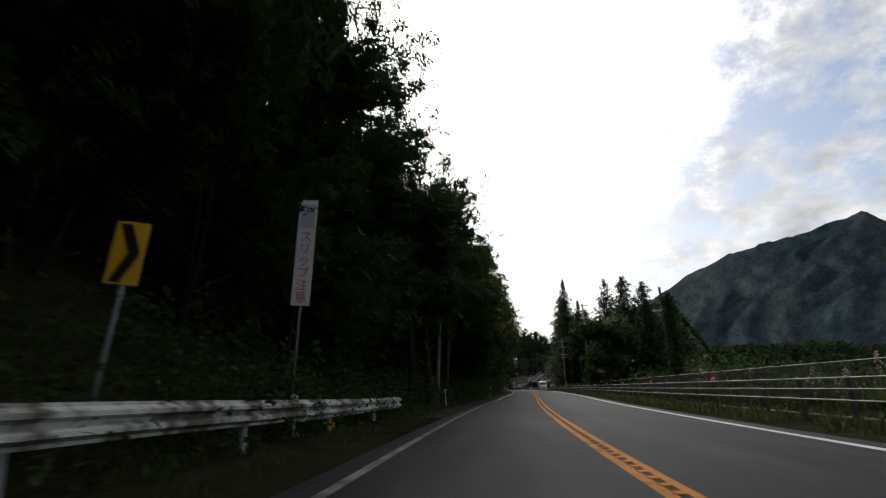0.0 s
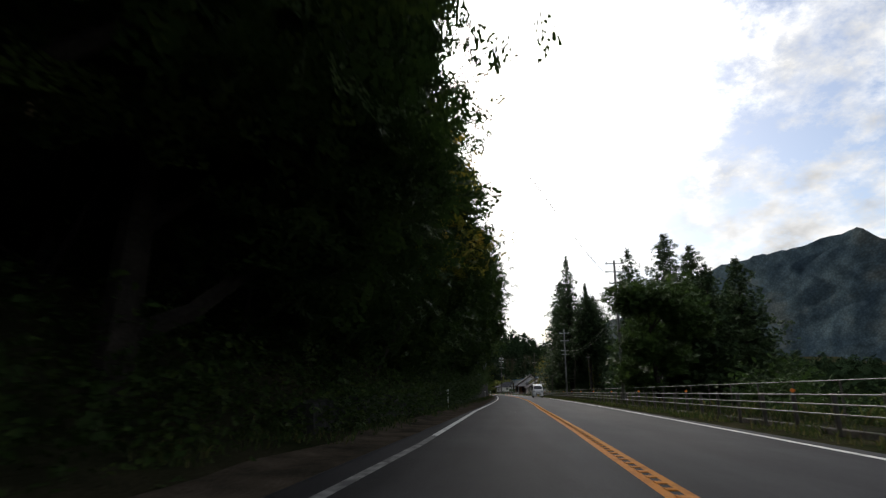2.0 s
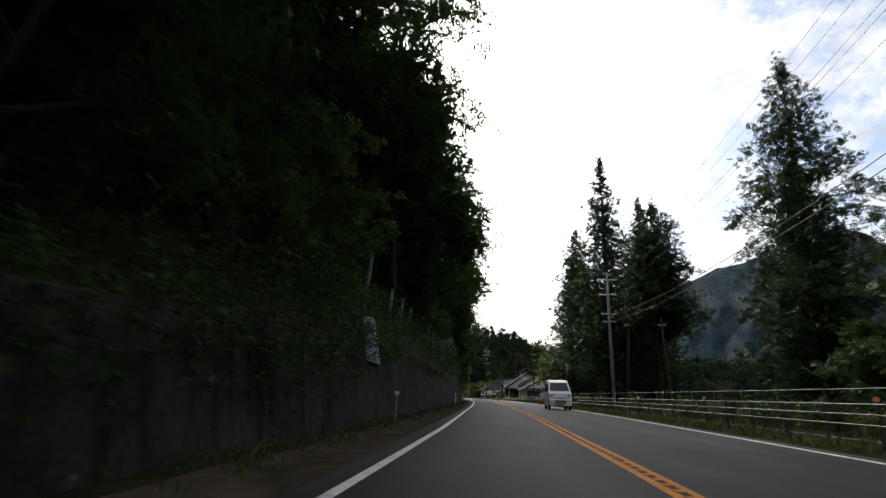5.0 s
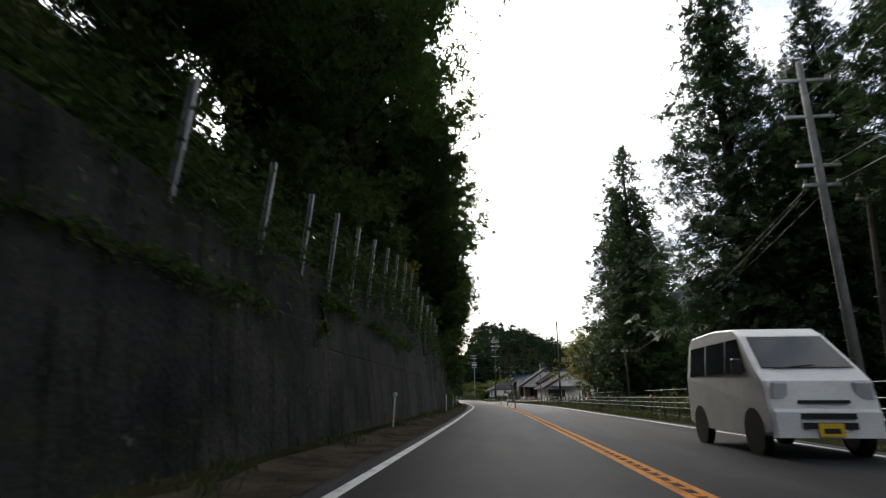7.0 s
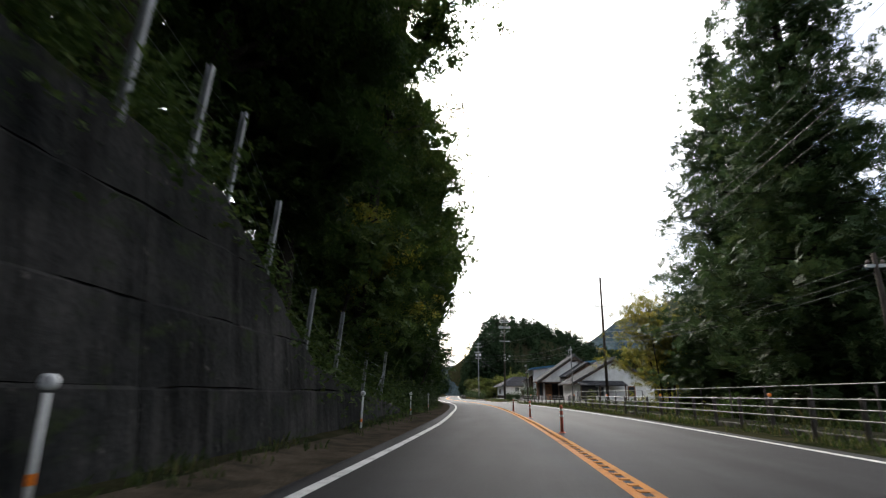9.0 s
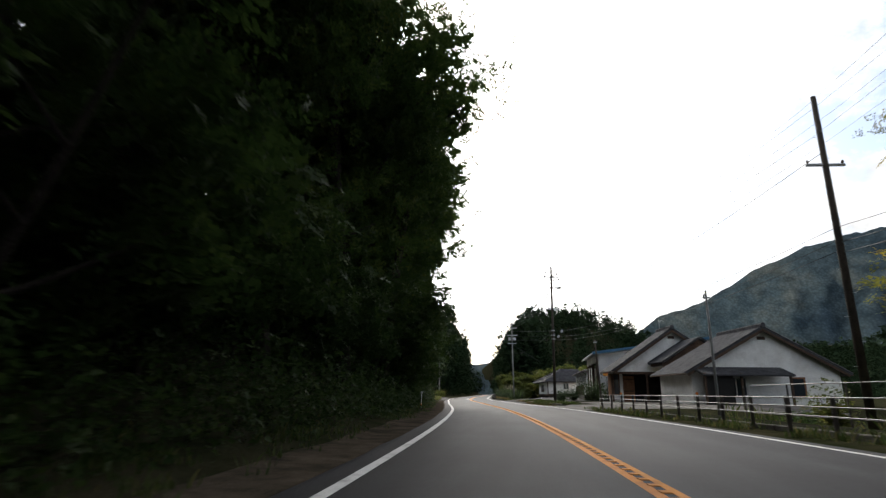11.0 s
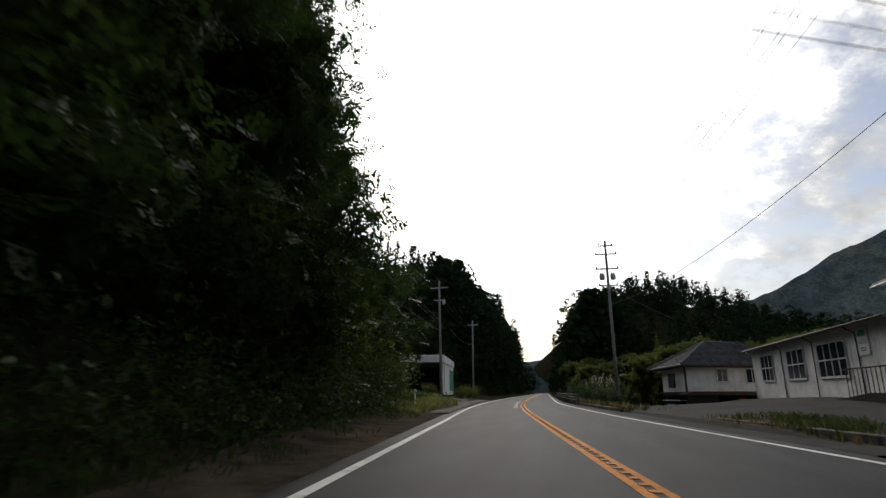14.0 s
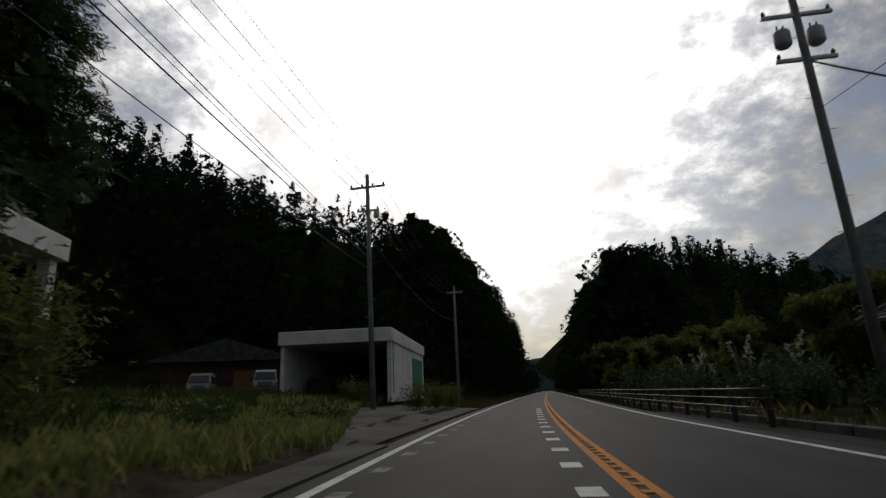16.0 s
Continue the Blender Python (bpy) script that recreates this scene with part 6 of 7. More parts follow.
main_pole = pole(7.42, 246.3, 14.4, DARK_POLE, "tall dark utility pole with many insulators by the kerb", [(13.2, 0.85, 2), (12.9, 0.85, 2), (12.1, 1.0, 2), (11.9, 1.0, 2), (9.7, 0.85, 2)], (0, 0.6), 0.155)
part("tip_rod", Shape().tube([(0, 0, 14.4), (0, 0, 14.9)], 0.02, 6), STEEL, main_pole)
for z, x in ((14.2, -0.35), (13.8, -0.55), (13.4, -0.65), (12.6, -0.5), (11.3, -0.45), (11.0, -0.6), (10.6, -0.7)):
    insulator(main_pole, (x, 0.05, z), 0.9, 0.02)
for z, x in ((13.5, 0.55), (12.9, 0.75), (12.4, 0.35), (12.0, 0.9), (13.2, 0.2)):
    insulator(main_pole, (x, -0.05, z), -0.9, -0.02)
for z in (13.6, 11.3):
    part("strut", Shape().tube([(0.15, -0.1, z - 0.6), (-0.6, 0.1, z + 0.1)], 0.035, 6), STEEL, main_pole)
    part("strut", Shape().tube([(-0.1, 0.1, z - 0.5), (0.7, -0.1, z + 0.2)], 0.035, 6), STEEL, main_pole)
for z in (7.4, 6.9, 6.5):
    part("clamp", Shape().tube([(0, 0, z - 0.04), (0, 0, z + 0.04)], 0.2, 12), STEEL, main_pole)
for k, (d, z) in enumerate(((1.15, 6.75), (2.4, 7.15))):
    box_at = Matrix.Translation(rp(7.5, 246.3).lerp(rp(11.5, 208.7), d / 38) + Vector((0.2, 0, z))) @ pose(0, 0, 0, 0, 12, turn(240) - 96 + 90)
    closure = thing("cable_closure", box_at, "grey cable closure box hanging on the wire", "cable box", "cable boxes")
    part("case", Shape().box(-0.09, 0.09, -0.32, 0.32, -0.10, 0.10, ch=0.04), STEEL, closure)
    part("hanger", Shape().tube([(0, -0.2, 0.1), (0, -0.2, 0.22)], 0.012, 5), BLACK_PAINT, closure)
    part("hanger", Shape().tube([(0, 0.2, 0.1), (0, 0.2, 0.22)], 0.012, 5), BLACK_PAINT, closure)

far_pole = pole(6.9, 280.3, 12.8, PALE_CONCRETE, "concrete utility pole with two transformers above the shrubs", [(12.4, 0.6, 2), (11.7, 0.85, 3), (10.5, 0.9, 2), (9.15, 0.75, 2)], (0, -0.5), 0.14)
part("tip_rod", Shape().tube([(0, 0, 12.8), (-0.1, 0, 13.3)], 0.02, 6), STEEL, far_pole)
for x in (-0.42, 0.42):
    can = part("transformer", Shape().tube([(x, 0.1, 9.62), (x, 0.1, 9.68), (x, 0.1, 10.05), (x, 0.1, 10.12)], [0.16, 0.21, 0.21, 0.15], 14), SIDING_GREY, far_pole, "grey drum transformer", soft=True)
    for dx in (-0.08, 0.08):
        part("bushing", Shape().tube([(x + dx, 0.1, 10.1), (x + dx, 0.1, 10.28)], [0.04, 0.02], 8), PORCELAIN, can)
left_pole = pole(-8.4, 292.2, 11.9, PALE_CONCRETE, "concrete utility pole before the flat-roofed garage", [(11.2, 0.95, 4), (9.9, 0.6, 2)], (0, -1.2), 0.15)
part("transformer", Shape().tube([(0.45, 0, 9.45), (0.45, 0, 9.5), (0.45, 0, 9.85)], [0.14, 0.17, 0.15], 12), SIDING_GREY, left_pole, "small grey drum transformer", soft=True)
pole(-8.6, 322, 11.5, PALE_CONCRETE, "grey utility pole by the dark hillside", [(10.8, 0.8, 3)])
pole(-10.8, 239.5, 13.0, PALE_CONCRETE, "grey utility pole hidden among the bank trees", [(12.4, 0.9, 4)])

tops = [(-0.8, 13.0), (0.0, 13.2), (0.8, 13.0), (-0.5, 11.8), (0.5, 11.8)]
span(86.4, 8.2, 138.3, 8.9, [(x, z, x, z - 1.3, 0.006) for x, z in tops] + [(0.2, 8.5, 0.3, 8.4, 0.015), (0.2, 8.0, 0.3, 7.7, 0.015)], 1.1)
span(138.3, 8.9, 208.7, 11.5, [(x, z - 1.3, x * 0.8, z - 0.9, 0.006) for x, z in tops], 1.6)
span(138.3, 8.9, 170.6, 10.1, [(0.3, 8.4, 0.1, 5.1, 0.012), (0.3, 7.7, 0.1, 4.7, 0.012), (-0.3, 7.7, 0, 4.4, 0.012)], 0.7)
span(170.6, 10.1, 208.7, 11.5, [(0.1, 5.1, 0, 7.2, 0.012), (0.1, 4.7, 0, 6.6, 0.012), (0, 4.4, 0, 6.2, 0.012)], 0.6)
span(208.7, 11.5, 246.3, 7.5, [(x * 0.8, z - 0.9, x * 0.9, z + 0.3, 0.006) for x, z in tops] + [(0, 7.2, 0.15, 7.4, 0.012), (0, 6.7, 0.15, 6.9, 0.009), (0, 6.3, 0.15, 6.5, 0.012), (0.1, 10.4, 0.7, 9.7, 0.012)], 0.9)
span(246.3, 7.5, 280.3, 6.7, [(x * 0.9, z + 0.3, x * 0.8, z - (0.8 if z > 12.5 else 0.1), 0.008) for x, z in tops] + [(-0.15, 7.4, 0.1, 7.6, 0.010)], 0.9)
span(246.1, 7.4, 239.5, -10.8, [(-0.15, 7.4, 0.3, 7.0, 0.011), (-0.15, 6.9, 0.3, 6.4, 0.007), (-0.15, 6.5, 0.3, 6.0, 0.010), (-0.7, 10.5, 0.4, 10.8, 0.012), (-0.6, 11.0, 0.2, 11.4, 0.012), (-0.6, 13.4, 0.2, 12.5, 0.010), (-0.5, 12.7, 0.2, 12.2, 0.010)], 0.2)
span(239.5, -10.8, 292.2, -8.4, [(x, 12.5, x, 11.3, 0.009) for x in (-0.85, -0.3, 0.3, 0.85)], 1.0)
span(239.5, -10.8, 292.2, -8.4, [(0.0, 12.0, 0, 7.95, 0.014), (0.15, 11.9, 0.1, 7.85, 0.010), (0.0, 11.0, 0, 7.6, 0.020), (-0.1, 8.9, 0, 7.0, 0.014)], 0.75)
span(292.2, -8.4, 322, -8.6, [(x, 11.3, x * 0.8, 10.9, 0.013) for x in (-0.85, -0.3, 0.3, 0.85)] + [(0, 8.6, 0, 8.2, 0.020)], 0.9)
span(35.6, -5.9, 86.4, 8.2, [(0.4, 8.9, -0.6, 11.6, 0.012), (0.4, 8.3, -0.2, 11.2, 0.012)], 0.8)
span(31.9, -5.8, 74, -9.5, [(x, 10.0, x, 12.0, 0.012) for x in (-0.6, 0, 0.6)] + [(0.4, 8.5, 0.6, 8.8, 0.018)], 0.8)
span(43.9, 9.9, 35.6, -5.9, [(0, 7.7, 0.4, 11.5, 0.007)], 0.4)
service = rp(6.7, 280.3)
wire((service.x, service.y, 9.1), (2.65, 279.5, 6.05), 0.12, 0.03, label="thick black service cable below the transformers")
wire((2.65, 279.5, 6.05), (4.0, 286.4, 3.1), 0.05, 0.008, label="thin service wire to the house below the road")


# ---- the white van ----
def van(m, label, plate=True, simple=False, paint=WHITE_PAINT, group=""):
    """A small box van; it looks along -y."""
    car = thing("van", m, label, "van", group)
    w = 0.74
    side = [(-1.66, 0.32), (-1.68, 0.62), (-1.60, 0.98), (-1.42, 1.12), (-0.80, 1.66), (-0.55, 1.78), (0.3, 1.84), (1.45, 1.82), (1.62, 1.70), (1.66, 1.1), (1.66, 0.34), (1.30, 0.26), (-1.30, 0.24)]
    s = Shape()
    verts = []
    for x, inset in ((-w, 0.05), (-w + 0.04, 0.0), (w - 0.04, 0.0), (w, 0.05)):
        for y, z in side:
            tuck = 0.10 * smooth(1.0, 1.85, z)
            cx = x * (1 - tuck / w)
            verts.append((cx, y * (1 - inset * 0.35), z + (-inset * 0.5 if z > 1.6 else inset * 0.3 if z < 0.4 else 0)))
    n = len(side)
    faces = [tuple(range(n)), tuple(range(4 * n - 1, 3 * n - 1, -1))]
    for r in range(3):
        faces += [(r * n + i, (r + 1) * n + i, (r + 1) * n + (i + 1) % n, r * n + (i + 1) % n) for i in range(n)]
    body = part("body", s.add(verts, faces), paint, car)
    a, b = Vector((0, -1.40, 1.16)), Vector((0, -0.84, 1.63))
    up = (b - a).normalized()
    out = Vector((0, -up.z, up.y)) * 0.012
    corners = [a + Vector((-0.64, 0, 0)), a + Vector((0.64, 0, 0)), b + Vector((0.56, 0, 0)), b + Vector((-0.56, 0, 0))]
    part("windscreen", Shape().add([tuple(p + out) for p in corners] + [tuple(p) for p in corners], [(0, 1, 2, 3), (4, 5, 1, 0), (5, 6, 2, 1), (6, 7, 3, 2), (7, 4, 0, 3)]), GLASS, car, "dark tilted windscreen")
    for sx in (-1, 1):
        for y0, y1 in ((-0.92, -0.28), (-0.20, 0.62), (0.70, 1.45)):
            z0, z1 = 1.12, 1.62
            lo, hi = w - 0.018 + 0.012, w - 0.085 + 0.012
            q = [(sx * lo, y0 - (0.12 if y0 < -0.9 else 0), z0), (sx * lo, y1, z0), (sx * hi, y1, z1), (sx * hi, y0 + (0.2 if y0 < -0.9 else 0), z1)]
            part("side_window", Shape().add(q + [(x - sx * 0.01, y, z) for x, y, z in q], [(0, 1, 2, 3), (4, 5, 1, 0), (5, 6, 2, 1), (6, 7, 3, 2), (7, 4, 0, 3)]), GLASS, car)
        lamp = Shape().box(-0.13, 0.13, -0.03, 0.03, -0.11, 0.12, ch=0.03)
        part("headlight", lamp, LAMP_GLASS, car, "clear headlight", m=Matrix.Translation((sx * 0.56, -1.645, 0.86)) @ pose(0, 0, 0, 8, 0, sx * -14))
        part("mirror", Shape().box(-0.07, 0.07, -0.05, 0.05, -0.11, 0.11, ch=0.02), BLACK_PAINT, car, "black wing mirror", m=Matrix.Translation((sx * 0.84, -1.02, 1.2)))
        for y in (-1.12, 1.08):
            wheel = part("wheel", Shape().tube([(sx * 0.60, y, 0.28), (sx * 0.74, y, 0.28)], 0.20, 16), STEEL, car, "steel wheel")
            ring = Shape()
            pts = []
            for j in range(20):
                t = 2 * math.pi * j / 20
                for rr, xx in ((0.19, 0.60), (0.28, 0.61), (0.28, 0.735), (0.19, 0.745)):
                    pts.append((sx * xx, y + rr * math.cos(t), 0.28 + rr * math.sin(t)))
            ring.add(pts, [(j * 4 + c, j * 4 + (c + 1) % 4, ((j + 1) % 20) * 4 + (c + 1) % 4, ((j + 1) % 20) * 4 + c) for j in range(20) for c in range(4)])
            part("tyre", ring, RUBBER, wheel, "black tyre")
            part("wheel_arch", Shape().tube([(sx * 0.745, y, 0.30), (sx * 0.752, y, 0.30)], 0.33, 18), BLACK_PAINT, car)
    part("bumper", Shape().box(-0.73, 0.73, -0.06, 0.06, 0.26, 0.62, ch=0.04), paint, car, "white front bumper", m=Matrix.Translation((0, -1.67, 0)))
    part("grille", Shape().box(-0.36, 0.36, -0.02, 0.02, -0.035, 0.035), BLACK_PAINT, car, "black grille slot", m=Matrix.Translation((0, -1.735, 0.53)))
    part("grille", Shape().box(-0.34, 0.34, -0.02, 0.02, -0.02, 0.02), BLACK_PAINT, car, "black grille slot", m=Matrix.Translation((0, -1.68, 0.71)))
    part("grille", Shape().box(-0.36, 0.36, -0.02, 0.02, -0.04, 0.04), BLACK_PAINT, car, "black grille slot", m=Matrix.Translation((0, -1.735, 0.41)))
    part("wiper", Shape().tube([(-0.5, -1.43, 1.15), (0.1, -1.38, 1.20)], 0.008, 5), BLACK_PAINT, car)
    if plate:
        sheet = part("number_plate", Shape().box(-0.165, 0.165, -0.008, 0.008, -0.083, 0.083), PLATE_YELLOW, car, "yellow number plate with plain bars", m=Matrix.Translation((0.0, -1.758, 0.36)))
        part("print", Shape().box(-0.11, 0.11, -0.010, -0.0085, -0.045, 0.02), BLACK_PAINT, sheet)
    return car


van(on_road(3.1, 131.6) @ Matrix.Diagonal((1.12, 1.12, 1.2, 1)), "small white box van standing in the oncoming lane")


# ---- houses ----
def roof_slope(name, width, length, house, label, at, course=0.27, wave=0.28):
    """A slope of tiles on boards: x along the eave, y up the slope; every course is a piece that steps over the one below."""
    roof = part(name, Shape().box(0, width, 0, length, -0.09, -0.012), TILE, house, label, m=at)
    nx = max(int(width / wave) * 4, 4)
    ny = max(int(length / course), 1)
    verts = []
    for i in range(nx + 1):
        x, z = width * i / nx, 0.028 * math.cos(i * math.pi / 2)
        verts += [(x, 0, z + 0.045), (x, length / ny + 0.03, z + 0.012), (x, 0, z + 0.01)]
    row = Shape().add(verts, [(i * 3, i * 3 + 3, i * 3 + 4, i * 3 + 1) for i in range(nx)] + [(i * 3 + 2, i * 3 + 5, i * 3 + 3, i * 3) for i in range(nx)]).mesh("tile_course", TILE)
    for j in range(ny):
        part("tile_course", row, TILE, roof, m=Matrix.Translation((0, j * length / ny, 0)))
    return roof


def window(parent, m, w, h, panes=2, rows=1, curtain=True, frame_mat=None):
    """A framed window in the wall plane x-z, facing -y; the parts stand a little proud."""
    frame_mat = frame_mat or WHITE_TRIM
    # the backing is near-black in place of a shaded room
    win = part("window", Shape().box(-w / 2, w / 2, 0.0, 0.03, 0, h), PAINTED_SHADE, parent, m=m)
    t = 0.08
    part("window_frame", Shape().box(-w / 2 - t, w / 2 + t, -0.05, 0.0, h, h + t).box(-w / 2 - t, w / 2 + t, -0.06, 0.0, -t, 0).box(-w / 2 - t, -w / 2, -0.05, 0.0, 0, h).box(w / 2, w / 2 + t, -0.05, 0.0, 0, h), frame_mat, win)
    for i in range(panes):
        for j in range(rows):
            x0, x1 = -w / 2 + w * i / panes, -w / 2 + w * (i + 1) / panes
            z0, z1 = h * j / rows, h * (j + 1) / rows
            part("pane", Shape().box(x0 + 0.04, x1 - 0.04, -0.020, -0.015, z0 + 0.04, z1 - 0.04), GLASS, win)
            part("sash", Shape().box(x0, x0 + 0.04, -0.035, -0.005, z0, z1).box(x1 - 0.04, x1, -0.035, -0.005, z0, z1).box(x0, x1, -0.035, -0.005, z0, z0 + 0.04).box(x0, x1, -0.035, -0.005, z1 - 0.04, z1), frame_mat, win)
    if curtain:
        folds = Shape()
        for i in range(int(w / 0.09)):
            x = -w / 2 + 0.09 * i
            folds.box(x, x + 0.07, -0.013, -0.004 - 0.003 * (i % 2), 0.03, h - 0.03)
        part("curtain", folds, CURTAIN, win, "pale blue curtain behind the glass")
    return win


def gable_house(m, label, half, depth, eave, ridge, over=0.6, wall_mat=None, sill=-0.3):
    """A tiled house whose gable faces -y; its floor's middle is the origin."""
    house = thing("house", m, label, "house")
    wall_mat = wall_mat or WALL_WHITE
    rise = ridge - eave
    inner = half - over
    wz = eave + rise * over / half - 0.1
    peak = ridge - 0.16
    part("wall", Shape().prism([(-inner, sill), (inner, sill), (inner, wz), (0, peak), (-inner, wz)], 0.5, depth - 0.5), wall_mat, house, "white plastered wall")
    slope_len = math.hypot(half, rise)
    tilt = math.degrees(math.atan2(rise, half))
    for side in (-1, 1):
        # x along the ridge, y up the slope
        if side < 0:
            at = Matrix.Translation((-half, depth, eave)) @ pose(0, 0, 0, 0, 0, -90) @ pose(0, 0, 0, tilt, 0, 0)
        else:
            at = Matrix.Translation((half, 0, eave)) @ pose(0, 0, 0, 0, 0, 90) @ pose(0, 0, 0, tilt, 0, 0)
        roof = roof_slope("roof", depth, slope_len, house, "grey wavy roof tiles", at)
        verge = Shape().tube([(0, 0, 0.07), (0, 0.26, 0.06)], [0.085, 0.07], 7).mesh("verge_tile", TILE)
        for k in range(int(slope_len / 0.27)):
            part("verge_tile", verge, TILE, roof, m=Matrix.Translation((0.08 if side > 0 else depth - 0.08, k * 0.27, 0)))
        board = Shape().box(0.02 if side > 0 else depth - 0.10, 0.10 if side > 0 else depth - 0.02, 0.1, slope_len, -0.28, -0.092)
        part("bargeboard", board, TIMBER, roof)
        part("gutter", Shape().tube([(0, -0.04, -0.05), (depth, -0.04, -0.05)], 0.05, 8), TIMBER, roof)
    cap = Shape()
    for k in range(int(depth / 0.3)):
        cap.tube([(0, k * 0.3, ridge + 0.22), (0, k * 0.3 + 0.31, ridge + 0.20)], [0.11, 0.095], 8)
    cap.box(-0.09, 0.09, 0, depth, ridge - 0.02, ridge + 0.16)
    part("ridge", cap, TILE, house, "stacked ridge tiles")
    part("ridge_end", Shape().tube([(0, -0.06, ridge + 0.14), (0, 0.03, ridge + 0.14)], 0.2, 10), TILE, house, "round ridge-end tile")
    part("vent", Shape().box(-0.3, 0.3, 0.45, 0.497, peak - 0.75, peak - 0.5).box(-0.22, 0.22, 0.44, 0.452, peak - 0.7, peak - 0.55), TIMBER, house, "small dark gable vent")
    return house


def lean_roof(parent, m, width, length, pitch):
    at = m @ pose(0, 0, 0, pitch, 0, 0)
    return roof_slope("lean_roof", width, length, parent, "grey tiled lean-to roof", at)


HEAD = 9.2   # the houses stand square to the road here
first = gable_house(Matrix.Translation((18.6, 231.9, 0.0)) @ pose(0, 0, 0, 0, 0, HEAD), "white-walled house with a grey tiled gable roof beside the road", 6.1, 7.0, 2.5, 5.9)
lean_roof(first, Matrix.Translation((-5.4, -1.3, 2.35)), 6.5, 2.1, 18)
for x in (-5.2, -2.6, 0.9):
    part("pillar", Shape().box(-0.07, 0.07, -0.07, 0.07, -0.3, 2.5), TIMBER, first, m=Matrix.Translation((x, -1.0, 0)))
# porch shade painted onto this wall
part("porch_wall", Shape().box(-5.2, -3.2, -1.02, -0.9, 0, 2.3), PAINTED_SHADE, first)
window(first, Matrix.Translation((-2.3, 0.46, 0.9)), 1.5, 1.3)
window(first, Matrix.Translation((2.3, 0.46, 0.9)), 0.9, 1.3, 1, 1, False, PANEL_WOOD)

second = gable_house(Matrix.Translation((14.6, 242.1, 0.0)) @ pose(0, 0, 0, 0, 0, HEAD), "white house with a dark open garage front and tiled roof", 5.9, 3.9, 3.02, 7.0, sill=2.98)
# under the gable: a dark open front, set back behind posts
part("lower_wall", Shape().box(-5.3, -4.35, 2.0, 3.4, -0.3, 2.976), WALL_WHITE, second, "white plastered wall beside the garage")
# both garage walls carry the shade as a near-black colour
part("garage_wall", Shape().box(-4.346, 5.3, 3.1, 3.4, -0.3, 2.976), PAINTED_SHADE, second, "back wall of the open garage, its deep shade painted in")
part("garage_wall", Shape().box(5.0, 5.3, 0.6, 3.096, -0.3, 2.976), PAINTED_SHADE, second)
part("porch_ceiling", Shape().box(-5.28, 4.996, 0.52, 3.38, 2.90, 2.972), TIMBER, second, "dark board ceiling")
part("beam", Shape().box(-5.5, 5.3, 0.28, 0.49, 2.78, 3.0), TIMBER, second, "dark timber lintel")
for x, y in ((-5.42, 1.75), (-2.6, 0.4), (0.9, 0.4), (5.1, 0.4)):
    part("pillar", Shape().box(-0.08, 0.08, -0.08, 0.08, -0.3, 2.776), TIMBER, second, m=Matrix.Translation((x, y, 0)))
door = part("door", Shape().box(-4.3, -3.2, 2.2, 2.27, 0, 2.65), PANEL_WOOD, second, "red-brown wooden door")
for k in range(3):
    part("door_rail", Shape().box(-4.25, -3.25, 2.185, 2.199, 0.12 + 1.1 * k, 0.22 + 1.1 * k), TIMBER, door)
boards = part("board_wall", Shape().box(-5.36, -5.304, 2.2, 3.3, 0.8, 2.9), TIMBER, second)
for k in range(10):
    part("board", Shape().box(-5.40, -5.362, 2.2, 3.3, 0.82 + k * 0.2, 1.0 + k * 0.2), PANEL_WOOD, boards)
blind_window = window(second, Matrix.Translation((-5.0, 1.96, 0.95)), 0.5, 1.85, 1, 1, False, TIMBER)
for k in range(22):
    part("blind_slat", Shape().box(-0.2, 0.2, -0.014, -0.010, 0.03 + k * 0.082, 0.085 + k * 0.082), BARS, blind_window)
# the smaller porch roof that comes forward from the gable
for m in (Matrix.Translation((-2.4, 0.4, 3.72)) @ pose(0, 0, 0, 0, 0, -90) @ pose(0, 0, 0, 32, 0, 0), Matrix.Translation((4.6, -3.0, 3.72)) @ pose(0, 0, 0, 0, 0, 90) @ pose(0, 0, 0, 32, 0, 0)):
    porch = roof_slope("porch_roof", 3.4, 4.12, second, "grey tiled porch roof", m)
    rear = 0.07 if m.translation.x < 0 else 3.33
    for k in range(15):
        part("verge_tile", Shape().tube([(rear, k * 0.27, 0.08), (rear, k * 0.27 + 0.26, 0.07)], [0.08, 0.065], 7), TILE, porch)
part("porch_gable", Shape().prism([(-2.0, 3.72), (4.2, 3.72), (1.1, 5.7)], -2.7, -2.5), TIMBER, second, "dark boarded porch gable")
part("beam", Shape().box(-2.2, 4.4, -2.7, -2.5, 3.45, 3.716), TIMBER, second, "dark timber porch beam")
part("beam", Shape().box(-2.2, -2.0, -2.496, 0.27, 3.45, 3.70), TIMBER, second, "dark timber porch beam")
for x in (-2.1, 4.3):
    part("pillar", Shape().box(-0.1, 0.1, -0.1, 0.1, -0.3, 3.446), TIMBER, second, m=Matrix.Translation((x, -2.6, 0)))
drain = Shape().tube([(-5.95, 3.7, 2.9), (-5.7, 3.7, 2.75), (-5.42, 3.5, 2.6), (-5.42, 3.5, 0.0)], 0.035, 8)
part("downpipe", drain, BLACK_PAINT, second, "black bent downpipe")
part("aerial_mast", Shape().tube([(0.0, 3.0, 7.0), (0.0, 3.0, 8.3)], 0.015, 6), STEEL, second)
part("aerial", Shape().tube([(-0.5, 2.6, 8.1), (0.6, 3.4, 8.1)], 0.01, 5).tube([(-0.3, 3.1, 8.1), (-0.1, 2.5, 8.1)], 0.008, 4).tube([(0.1, 3.4, 8.1), (0.3, 2.8, 8.1)], 0.008, 4), STEEL, second, "thin roof aerial")
